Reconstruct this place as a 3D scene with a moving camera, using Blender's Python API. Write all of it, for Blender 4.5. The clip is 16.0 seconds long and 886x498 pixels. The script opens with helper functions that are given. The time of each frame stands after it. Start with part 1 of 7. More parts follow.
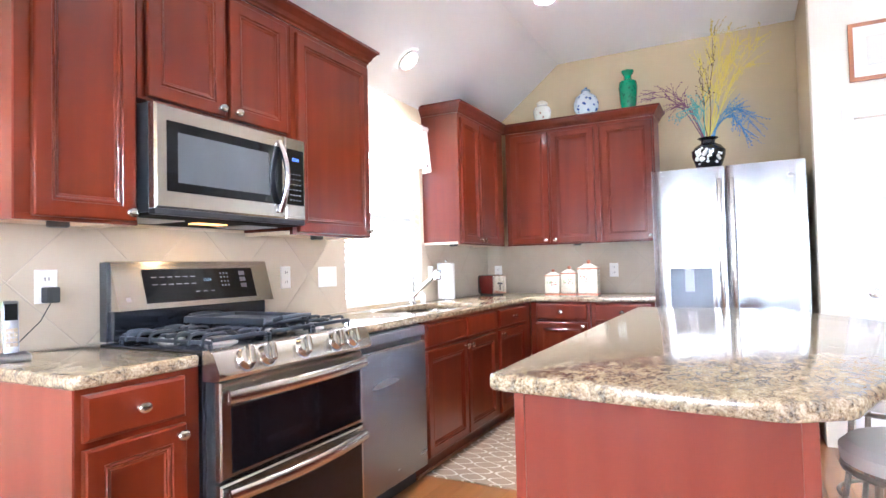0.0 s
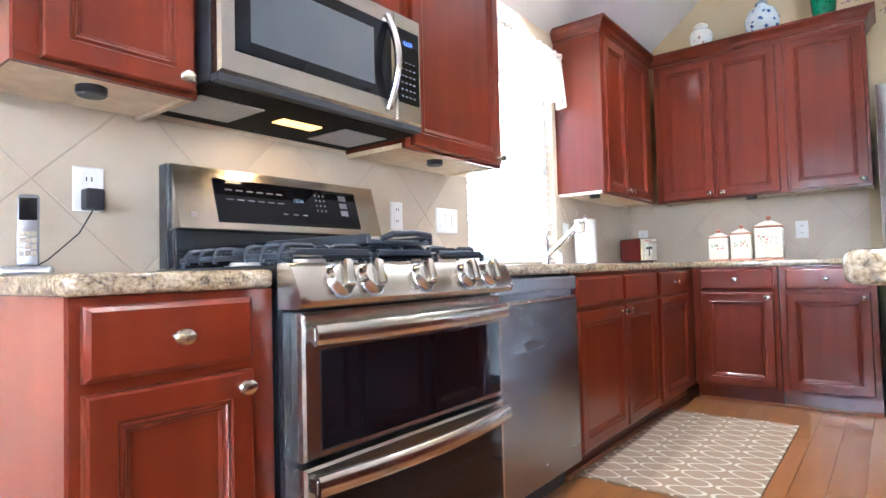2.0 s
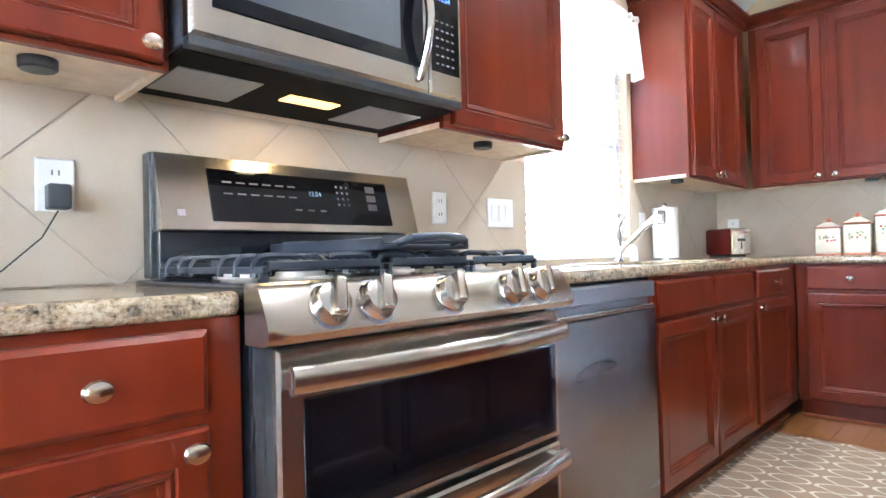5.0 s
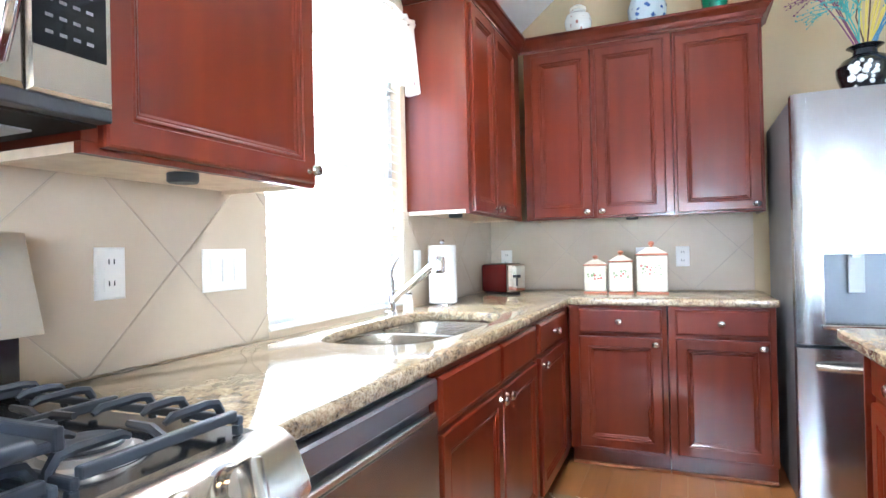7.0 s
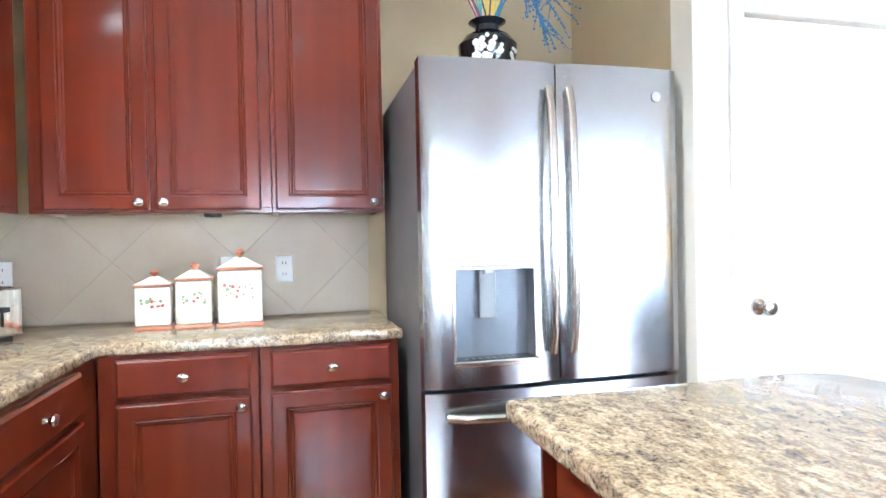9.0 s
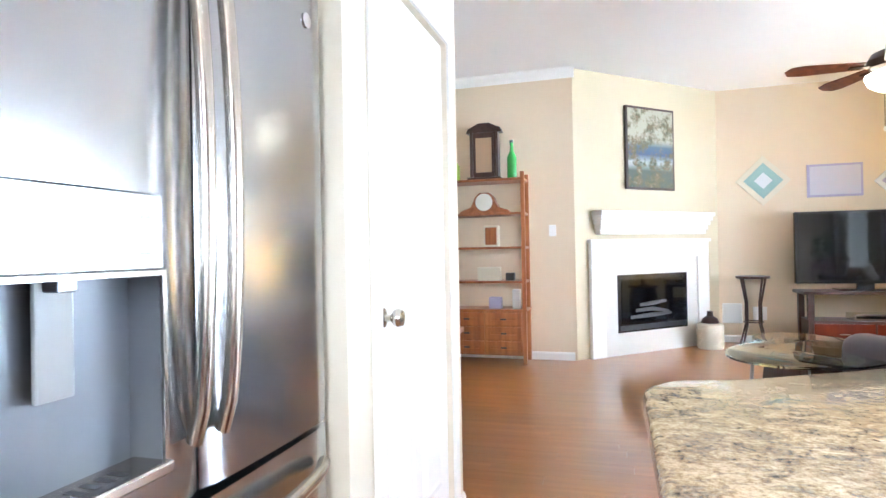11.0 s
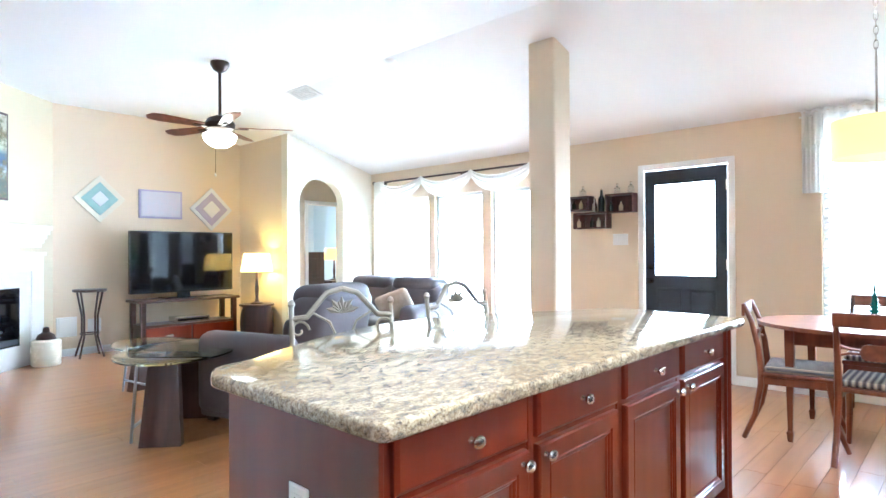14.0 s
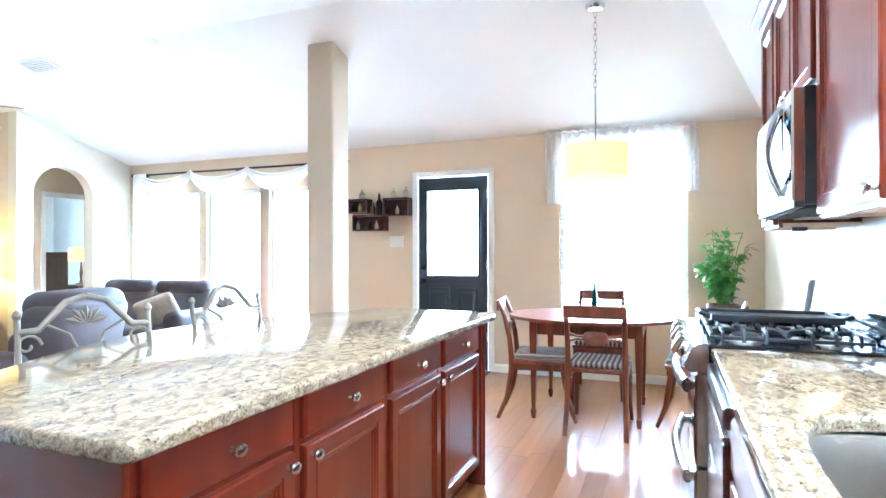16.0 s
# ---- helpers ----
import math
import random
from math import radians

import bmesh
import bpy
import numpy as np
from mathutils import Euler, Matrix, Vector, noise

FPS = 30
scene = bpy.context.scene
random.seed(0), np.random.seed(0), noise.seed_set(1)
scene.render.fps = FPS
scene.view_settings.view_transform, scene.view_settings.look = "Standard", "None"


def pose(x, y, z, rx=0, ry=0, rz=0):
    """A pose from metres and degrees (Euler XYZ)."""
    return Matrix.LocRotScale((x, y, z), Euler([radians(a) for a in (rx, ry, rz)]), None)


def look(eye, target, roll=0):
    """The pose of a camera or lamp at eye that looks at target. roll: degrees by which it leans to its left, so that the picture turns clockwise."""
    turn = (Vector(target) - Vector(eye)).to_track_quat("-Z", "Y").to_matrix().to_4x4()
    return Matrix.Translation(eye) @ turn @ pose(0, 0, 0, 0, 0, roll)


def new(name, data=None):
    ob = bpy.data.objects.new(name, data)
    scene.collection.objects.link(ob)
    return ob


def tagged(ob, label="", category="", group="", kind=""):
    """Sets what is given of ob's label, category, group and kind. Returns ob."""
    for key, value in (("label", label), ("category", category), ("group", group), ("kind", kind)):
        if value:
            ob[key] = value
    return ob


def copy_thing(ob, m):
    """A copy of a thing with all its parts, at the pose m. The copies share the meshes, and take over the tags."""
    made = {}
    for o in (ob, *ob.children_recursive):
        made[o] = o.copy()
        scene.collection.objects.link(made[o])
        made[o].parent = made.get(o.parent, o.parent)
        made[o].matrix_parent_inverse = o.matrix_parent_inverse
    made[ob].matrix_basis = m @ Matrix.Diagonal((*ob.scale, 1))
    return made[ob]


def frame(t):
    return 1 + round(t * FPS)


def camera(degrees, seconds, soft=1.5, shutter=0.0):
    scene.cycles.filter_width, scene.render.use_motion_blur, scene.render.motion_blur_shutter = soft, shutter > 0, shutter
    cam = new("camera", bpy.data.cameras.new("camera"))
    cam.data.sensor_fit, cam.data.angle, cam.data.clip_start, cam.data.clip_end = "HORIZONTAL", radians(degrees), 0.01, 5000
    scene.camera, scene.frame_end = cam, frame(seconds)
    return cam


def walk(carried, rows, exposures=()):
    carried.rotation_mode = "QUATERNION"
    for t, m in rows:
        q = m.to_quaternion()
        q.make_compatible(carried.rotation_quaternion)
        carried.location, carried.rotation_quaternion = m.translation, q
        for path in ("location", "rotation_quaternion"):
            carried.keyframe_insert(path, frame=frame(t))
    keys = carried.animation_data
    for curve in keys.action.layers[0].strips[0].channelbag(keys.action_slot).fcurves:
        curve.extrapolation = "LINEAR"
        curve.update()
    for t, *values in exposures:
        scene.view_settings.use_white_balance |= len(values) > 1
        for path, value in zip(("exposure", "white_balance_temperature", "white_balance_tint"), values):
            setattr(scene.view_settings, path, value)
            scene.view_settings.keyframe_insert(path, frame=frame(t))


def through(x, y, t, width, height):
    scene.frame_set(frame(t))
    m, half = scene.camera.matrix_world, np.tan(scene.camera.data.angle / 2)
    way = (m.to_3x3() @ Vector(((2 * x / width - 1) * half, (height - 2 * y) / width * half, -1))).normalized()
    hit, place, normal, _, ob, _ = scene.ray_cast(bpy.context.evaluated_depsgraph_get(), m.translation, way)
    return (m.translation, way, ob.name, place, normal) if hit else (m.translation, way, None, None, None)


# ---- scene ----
cam = camera(75.3, 16.0)
# seconds, eye, aim, lean
EXPOSURES = ((0, 1.17, 5300, 13), (1.5, 1.08, 5250, 11), (3, 0.9, 5100, 7), (5.5, 1.06, 5150, 6), (8, 1.18, 5000, 4), (10.5, 1.28, 5300, 6), (12, 1.22, 5250, 6), (13.5, 1.34, 4850, 2), (16, 1.5, 4500, 0))
PATH = [
    (0, (2.224, -1.310, 1.179), (1.304, 0.464, 1.243), -1.4),
    (0.5, (2.087, -1.170, 1.145), (1.140, 0.591, 1.216), -1.5),
    (1, (1.954, -0.993, 1.062), (0.907, 0.709, 1.145), -1.7),
    (1.5, (1.827, -0.863, 0.984), (0.635, 0.742, 1.062), -1.6),
    (2, (1.704, -0.764, 0.904), (0.473, 0.812, 0.977), -1.5),
    (2.5, (1.624, -0.683, 0.790), (0.288, 0.804, 0.852), -1.4),
    (3, (1.593, -0.619, 0.633), (0.187, 0.803, 0.682), -1.5),
    (3.2, (1.595, -0.603, 0.592), (0.173, 0.804, 0.638), -1.4),
    (5.3, (1.510, -0.376, 1.041), (0.102, 1.044, 1.061), -1.3),
    (5.5, (1.474, -0.328, 1.085), (0.102, 1.127, 1.103), -1.2),
    (6, (1.377, -0.193, 1.139), (0.152, 1.388, 1.151), -1.0),
    (6.5, (1.311, -0.008, 1.167), (0.309, 1.723, 1.177), -1.1),
    (7, (1.236, 0.158, 1.176), (0.458, 2.001, 1.188), -1.3),
    (7.5, (1.152, 0.371, 1.184), (0.655, 2.308, 1.192), -1.3),
    (8, (1.188, 0.640, 1.193), (0.930, 2.623, 1.198), -1.3),
    (8.2, (1.207, 0.748, 1.210), (1.058, 2.743, 1.208), -1.3),
    (10.3, (1.353, 2.016, 1.221), (2.951, 3.219, 1.198), -0.9),
    (10.5, (1.315, 2.115, 1.200), (3.027, 3.149, 1.185), -1.0),
    (11, (1.294, 2.326, 1.161), (3.210, 2.899, 1.170), -1.1),
    (11.5, (1.189, 2.496, 1.228), (3.187, 2.588, 1.222), -0.7),
    (12, (1.107, 2.598, 1.261), (3.071, 2.219, 1.250), -0.3),
    (12.5, (1.021, 2.808, 1.210), (2.852, 2.003, 1.215), -0.2),
    (13, (0.940, 2.913, 1.236), (2.602, 1.801, 1.242), -0.3),
    (13.5, (0.884, 2.966, 1.244), (2.403, 1.665, 1.252), -0.3),
    (14, (0.853, 2.988, 1.236), (2.212, 1.521, 1.247), -0.3),
    (14.5, (0.824, 3.002, 1.233), (1.997, 1.382, 1.241), -0.2),
    (15, (0.820, 2.996, 1.233), (1.786, 1.244, 1.243), -0.1),
    (15.5, (0.797, 3.005, 1.238), (1.619, 1.181, 1.248), -0.2),
    (16, (0.788, 3.007, 1.248), (1.520, 1.145, 1.257), -0.1),
]
walk(cam, [(t, look(eye, aim, lean)) for t, eye, aim, lean in PATH], EXPOSURES)

# ---- world and large lights ----
world = bpy.data.worlds.new("sky")
scene.world = world
world.use_nodes = True
wn = world.node_tree
sky = wn.nodes.new("ShaderNodeTexSky")
sky.sky_type = "NISHITA"
sky.sun_disc = False
sky.sun_elevation, sky.sun_rotation = radians(56), radians(172)
wn.links.new(sky.outputs[0], wn.nodes["Background"].inputs[0])
wn.nodes["Background"].inputs[1].default_value = 0.12
sun = new("sun", bpy.data.lights.new("sun", "SUN"))
sun.data.energy, sun.data.angle, sun.data.color = 2.5, radians(0.6), (1, 0.95, 0.88)
sun.matrix_world = look((0, 0, 0), (-0.08, 0.6, -0.9))


def area(name, where, aim, w, h, watts, colour=(1, 1, 1)):
    la = new(name, bpy.data.lights.new(name, "AREA"))
    la.data.shape, la.data.size, la.data.size_y, la.data.energy, la.data.color = "RECTANGLE", w, h, watts, colour
    la.matrix_world = look(where, aim)
    return la


# ---- materials ----
def material(name, base, rough=0.5, metal=0.0, coat=0.0, spec=0.5):
    m = bpy.data.materials.new(name)
    m.use_nodes = True
    b = m.node_tree.nodes["Principled BSDF"]
    b.inputs["Base Color"].default_value = (*base, 1)
    b.inputs["Roughness"].default_value = rough
    b.inputs["Metallic"].default_value = metal
    b.inputs["Coat Weight"].default_value = coat
    b.inputs["Coat Roughness"].default_value = 0.08
    b.inputs["Specular IOR Level"].default_value = spec
    return m


def node(m, kind, **values):
    n = m.node_tree.nodes.new(kind)
    for k, v in values.items():
        n.inputs[k.replace("_", " ")].default_value = v
    return n


def link(m, a, b):
    m.node_tree.links.new(a, b)


def bsdf(m):
    return m.node_tree.nodes["Principled BSDF"]


def coords(m, scale=(1, 1, 1), turn=(0, 0, 0), world_space=False):
    """Texture coordinates in metres, of the object or of the world."""
    mp = node(m, "ShaderNodeMapping", Scale=scale, Rotation=turn)
    if world_space:
        g = m.node_tree.nodes.new("ShaderNodeNewGeometry")
        link(m, g.outputs["Position"], mp.inputs[0])
    else:
        tc = m.node_tree.nodes.new("ShaderNodeTexCoord")
        link(m, tc.outputs["Object"], mp.inputs[0])
    return mp.outputs[0]


def ramp(m, fac, stops):
    r = m.node_tree.nodes.new("ShaderNodeValToRGB")
    els = r.color_ramp.elements
    while len(els) < len(stops):
        els.new(0.5)
    for e, (p, c) in zip(els, stops):
        e.position, e.color = p, (*c, 1)
    link(m, fac, r.inputs[0])
    return r.outputs[0]


def mix(m, fac, a, b, kind="MIX"):
    x = m.node_tree.nodes.new("ShaderNodeMix")
    x.data_type, x.blend_type = "RGBA", kind
    if isinstance(fac, float):
        x.inputs[0].default_value = fac
    else:
        link(m, fac, x.inputs[0])
    for i, v in ((6, a), (7, b)):
        if isinstance(v, tuple):
            x.inputs[i].default_value = (*v, 1)
        else:
            link(m, v, x.inputs[i])
    return x.outputs[2]


def noise_tex(m, vec, scale, detail=3.0, rough=0.55, distort=0.0):
    n = node(m, "ShaderNodeTexNoise", Scale=scale, Detail=detail, Roughness=rough, Distortion=distort)
    link(m, vec, n.inputs[0])
    return n.outputs[0]


def bump(m, height, strength=0.1, distance=0.002):
    b = node(m, "ShaderNodeBump", Strength=strength, Distance=distance)
    link(m, height, b.inputs["Height"])
    link(m, b.outputs[0], bsdf(m).inputs["Normal"])


def rough_from(m, fac, lo, hi):
    r = node(m, "ShaderNodeMapRange", To_Min=lo, To_Max=hi)
    link(m, fac, r.inputs[0])
    link(m, r.outputs[0], bsdf(m).inputs["Roughness"])


def wood(name, dark, mid, light, rough=0.35, coat=0.2, grain=(14, 14, 0.9), vary=0.35, spec=0.5):
    m = material(name, mid, rough, coat=coat, spec=spec)
    v = coords(m, grain)
    fine = noise_tex(m, v, 1.5, 1.5, 0.5, 0.2)
    blotch = noise_tex(m, coords(m), 3.0, 3)
    c = ramp(m, fine, [(0.25, dark), (0.55, mid), (0.85, light)])
    oi = m.node_tree.nodes.new("ShaderNodeObjectInfo")
    c2 = mix(m, blotch, c, dark)
    c3 = mix(m, vary, c, c2)
    k = node(m, "ShaderNodeMapRange", To_Min=0.9, To_Max=1.12)
    link(m, oi.outputs["Random"], k.inputs[0])
    hsv = node(m, "ShaderNodeHueSaturation")
    link(m, c3, hsv.inputs["Color"])
    link(m, k.outputs[0], hsv.inputs["Value"])
    link(m, hsv.outputs[0], bsdf(m).inputs["Base Color"])
    rough_from(m, blotch, rough, rough + 0.05)
    bsdf(m).inputs["Coat Roughness"].default_value = 0.12
    return m


def mottled(name, a, b, scale, rough, relief=0.1, coat=0.0, metal=0.0, second=90.0, world_space=True):
    m = material(name, a, rough, metal, coat)
    v = coords(m, world_space=world_space)
    n1, n2 = noise_tex(m, v, scale, 4), noise_tex(m, v, second, 3)
    c = mix(m, n1, a, b)
    link(m, c, bsdf(m).inputs["Base Color"])
    rough_from(m, n1, rough - 0.05, rough + 0.08)
    bump(m, n2, relief, 0.002)
    return m


def brushed(name, base, rough, grain, metal=1.0):
    m = material(name, base, rough, metal)
    v = coords(m, grain)
    n = noise_tex(m, v, 1.0, 1, 0.4)
    rough_from(m, n, rough - 0.025, rough + 0.03)
    return m


def glass_mat(name, tint=(1, 1, 1), rough=0.0):
    m = material(name, tint, rough)
    bsdf(m).inputs["Transmission Weight"].default_value = 1.0
    bsdf(m).inputs["IOR"].default_value = 1.45
    return m


def glow(name, colour, strength):
    m = material(name, colour)
    bsdf(m).inputs["Emission Color"].default_value = (*colour, 1)
    bsdf(m).inputs["Emission Strength"].default_value = strength
    return m


CHERRY = wood("cherry_wood", (0.086, 0.0100, 0.0028), (0.115, 0.0152, 0.0040), (0.148, 0.0230, 0.0056), 0.29, 0.45, (9, 9, 0.7), 0.55, 0.22)
# paler copy of the cherry, for the panels that face -y
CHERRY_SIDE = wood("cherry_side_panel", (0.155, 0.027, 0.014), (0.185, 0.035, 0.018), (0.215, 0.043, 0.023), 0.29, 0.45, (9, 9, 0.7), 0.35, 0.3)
BIRCH = wood("pale_cabinet_underside", (0.62, 0.5, 0.36), (0.72, 0.6, 0.44), (0.8, 0.69, 0.53), 0.55, 0.0)
OAK = wood("oak_brown_furniture", (0.19, 0.06, 0.018), (0.32, 0.11, 0.034), (0.42, 0.165, 0.055), 0.4, 0.1)
CHAIRWOOD = wood("walnut_dining_wood", (0.10, 0.028, 0.012), (0.19, 0.055, 0.022), (0.28, 0.09, 0.035), 0.31, 0.25)
DARKWOOD = wood("espresso_wood", (0.02, 0.008, 0.006), (0.045, 0.016, 0.012), (0.07, 0.026, 0.018), 0.35, 0.15)
ROSEWOOD = wood("rosewood_shelf", (0.045, 0.014, 0.011), (0.075, 0.024, 0.018), (0.11, 0.038, 0.028), 0.38, 0.15)
STEEL = brushed("brushed_steel", (0.51, 0.47, 0.415), 0.25, (2, 2, 14))
STEEL_V = brushed("brushed_steel_fridge", (0.42, 0.425, 0.44), 0.2, (9, 9, 1))
bump(STEEL_V, noise_tex(STEEL_V, coords(STEEL_V, (3.4, 3.4, 0.55)), 1.3, 1.5, 0.45), 0.35, 0.010)
STEEL_DW = brushed("brushed_steel_dishwasher", (0.27, 0.265, 0.27), 0.26, (2, 2, 14))
STEEL_DARK = brushed("dark_steel", (0.32, 0.33, 0.36), 0.32, (2, 2, 14))
ALUMINIUM = material("cast_aluminium", (0.62, 0.60, 0.57), 0.38, 1.0)
NICKEL = material("satin_nickel", (0.58, 0.555, 0.51), 0.2, 1.0)
CHROME = material("chrome", (0.8, 0.81, 0.84), 0.07, 1.0)
IRON = mottled("cast_iron", (0.014, 0.017, 0.024), (0.028, 0.033, 0.042), 40, 0.36, 0.1)
bsdf(IRON).inputs["Specular IOR Level"].default_value = 0.5
BLACK = material("black_enamel", (0.010, 0.011, 0.014), 0.12, coat=0.15)
BLACK_GLASS = material("black_glass", (0.004, 0.004, 0.005), 0.05, coat=0.0, spec=0.35)
BLACK_PLASTIC = mottled("black_plastic", (0.02, 0.02, 0.022), (0.035, 0.035, 0.04), 20, 0.4, 0.03)
WHITE_PLASTIC = material("white_plastic", (0.82, 0.81, 0.78), 0.35)
WALL = mottled("tan_wall_paint", (0.69, 0.565, 0.40), (0.72, 0.595, 0.43), 1.2, 0.6, 0.18, second=140)
WALL_PALE = mottled("cream_wall_paint", (0.76, 0.70, 0.58), (0.79, 0.73, 0.61), 1.2, 0.6, 0.18, second=140)
WALL_CREAM = mottled("soft_yellow_wall_paint", (0.63, 0.555, 0.385), (0.66, 0.585, 0.415), 1.2, 0.6, 0.18, second=140)
WALL_GOLD = mottled("gold_wall_paint", (0.56, 0.44, 0.26), (0.49, 0.38, 0.22), 2.2, 0.6, 0.18, second=140)
CEILING = mottled("white_ceiling", (0.84, 0.83, 0.81), (0.87, 0.86, 0.84), 2.0, 0.75, 0.3, second=120)
TRIM = mottled("white_trim_paint", (0.84, 0.83, 0.80), (0.87, 0.86, 0.83), 3.0, 0.35, 0.03)
GROUT = mottled("grey_grout", (0.40, 0.345, 0.27), (0.46, 0.40, 0.32), 30, 0.8, 0.3)
TILE = mottled("beige_tile", (0.46, 0.377, 0.272), (0.55, 0.467, 0.355), 5.0, 0.34, 0.05, second=40)


def granite_mat():
    m = material("speckled_granite", (0.55, 0.47, 0.36), 0.07, spec=0.6)
    v = coords(m, world_space=True)
    st = coords(m, (1.0, 0.55, 1.0), (0, 0, 0.5), True)
    a = noise_tex(m, st, 46, 6, 0.72, 0.9)
    b = noise_tex(m, v, 150, 4, 0.75)
    big = noise_tex(m, st, 9, 4, 0.6, 1.5)
    c = ramp(m, a, [(0.385, (0.015, 0.013, 0.015)), (0.435, (0.11, 0.066, 0.034)), (0.51, (0.34, 0.245, 0.13)), (0.63, (0.57, 0.50, 0.38))])
    d = ramp(m, b, [(0.36, (0.02, 0.018, 0.02)), (0.46, (0.36, 0.30, 0.22)), (0.62, (0.64, 0.60, 0.52))])
    e = mix(m, 0.42, c, d)
    tint = ramp(m, big, [(0.36, (0.44, 0.33, 0.19)), (0.62, (0.74, 0.66, 0.51))])
    link(m, mix(m, 0.58, e, tint, "MULTIPLY"), bsdf(m).inputs["Base Color"])
    rough_from(m, b, 0.05, 0.12)
    return m


def laminate_mat():
    m = wood("laminate_floor", (0.235, 0.089, 0.0245), (0.285, 0.113, 0.031), (0.34, 0.142, 0.042), 0.28, 0.7, (13, 0.7, 13), 0.2, 0.5)
    return m


GRANITE = granite_mat()
LAMINATE = laminate_mat()


# ---- mesh helpers ----
def bx(bm, x0, y0, z0, x1, y1, z1, bevel=0.0, seg=2):
    vs = [bm.verts.new(p) for p in ((x0, y0, z0), (x1, y0, z0), (x1, y1, z0), (x0, y1, z0), (x0, y0, z1), (x1, y0, z1), (x1, y1, z1), (x0, y1, z1))]
    fs = [bm.faces.new([vs[i] for i in q]) for q in ((3, 2, 1, 0), (4, 5, 6, 7), (0, 1, 5, 4), (1, 2, 6, 5), (2, 3, 7, 6), (3, 0, 4, 7))]
    if bevel:
        es = list({e for f in fs for e in f.edges})
        bmesh.ops.bevel(bm, geom=es, offset=bevel, segments=seg, profile=0.5, affect="EDGES")
    return bm


def boxes(*bs, bevel=0.0):
    bm = bmesh.new()
    for b in bs:
        bx(bm, *b, bevel=bevel)
    return bm


def tube(bm, pts, r, n=10, closed=False):
    """A round bar along points; r is one radius or one for each point."""
    pts = [Vector(p) for p in pts]
    rs = r if isinstance(r, (list, tuple)) else [r] * len(pts)
    rings, up = [], None
    for i, p in enumerate(pts):
        a = pts[i - 1] if i or closed else p
        b = pts[(i + 1) % len(pts)] if i < len(pts) - 1 or closed else p
        d = (b - a).normalized()
        if up is None:
            up = Vector((0, 0, 1)) if abs(d.z) < 0.9 else Vector((1, 0, 0))
        s = d.cross(up).normalized()
        up = s.cross(d).normalized()
        rings.append([bm.verts.new(p + rs[i] * (math.cos(2 * math.pi * k / n) * s + math.sin(2 * math.pi * k / n) * up)) for k in range(n)])
    m = len(rings)
    for i in range(m if closed else m - 1):
        A, B = rings[i], rings[(i + 1) % m]
        for k in range(n):
            bm.faces.new((A[k], A[(k + 1) % n], B[(k + 1) % n], B[k]))
    if not closed:
        bm.faces.new(rings[0][::-1])
        bm.faces.new(rings[-1])
    return bm


def lathe(bm, profile, n=24, at=(0, 0, 0), turn=None):
    """profile: (radius, height) from bottom to top, round the z axis; turn: a matrix to lay it another way."""
    at = Vector(at)
    turn = turn or Matrix.Identity(3)
    rings = []
    for r, z in profile:
        rings.append([bm.verts.new(at + turn @ Vector((max(r, 1e-4) * math.cos(2 * math.pi * k / n), max(r, 1e-4) * math.sin(2 * math.pi * k / n), z))) for k in range(n)])
    for A, B in zip(rings, rings[1:]):
        for k in range(n):
            bm.faces.new((A[k], A[(k + 1) % n], B[(k + 1) % n], B[k]))
    bm.faces.new(rings[0][::-1])
    bm.faces.new(rings[-1])
    return bm


def prism(bm, outline, z0, z1, bevel=0.0):
    """An upright prism on an outline of (x, y)."""
    a = [bm.verts.new((x, y, z0)) for x, y in outline]
    b = [bm.verts.new((x, y, z1)) for x, y in outline]
    n = len(a)
    fs = [bm.faces.new(a[::-1]), bm.faces.new(b)]
    for i in range(n):
        fs.append(bm.faces.new((a[i], a[(i + 1) % n], b[(i + 1) % n], b[i])))
    if bevel:
        es = [e for f in fs[:2] for e in f.edges]
        bmesh.ops.bevel(bm, geom=es, offset=bevel, segments=3, profile=0.5, affect="EDGES")
    return bm


FRONT = Matrix(((1, 0, 0), (0, 0, -1), (0, 1, 0)))   # lays a lathe's axis towards -y


def panel(bm, x0, z0, x1, z1, back, rings):
    """A moulded front that faces -y: rings of (inset, y) from the rim to the middle."""
    loops = []
    for ins, y in [(0, back)] + rings:
        loops.append([bm.verts.new((x, y, z)) for x, z in ((x0 + ins, z0 + ins), (x1 - ins, z0 + ins), (x1 - ins, z1 - ins), (x0 + ins, z1 - ins))])
    for A, B in zip(loops, loops[1:]):
        for k in range(4):
            bm.faces.new((A[k], A[(k + 1) % 4], B[(k + 1) % 4], B[k]))
    bm.faces.new(loops[-1])
    bm.faces.new(loops[0][::-1])
    return bm


def finish(bm, name, mat, smooth=False):
    bmesh.ops.recalc_face_normals(bm, faces=bm.faces)
    me = bpy.data.meshes.new(name)
    bm.to_mesh(me)
    bm.free()
    for mt in (mat if isinstance(mat, (list, tuple)) else [mat]):
        me.materials.append(mt)
    if smooth:
        me.shade_smooth()
        me.set_sharp_from_angle(angle=radians(38))
    return me


def part(name, bm, mat, parent, label="", smooth=False):
    ob = new(name, finish(bm, name, mat, smooth))
    ob.parent = parent
    return tagged(ob, label)


def thing(name, label, category, m=None, group=""):
    ob = new(name)
    ob.empty_display_size = 0.1
    ob.matrix_world = m or Matrix.Identity(4)
    return tagged(ob, label, category, group)


def solid(name, bm, mat, label, category, m=None, group="", smooth=False):
    ob = new(name, finish(bm, name, mat, smooth))
    ob.matrix_world = m or Matrix.Identity(4)
    return tagged(ob, label, category, group)


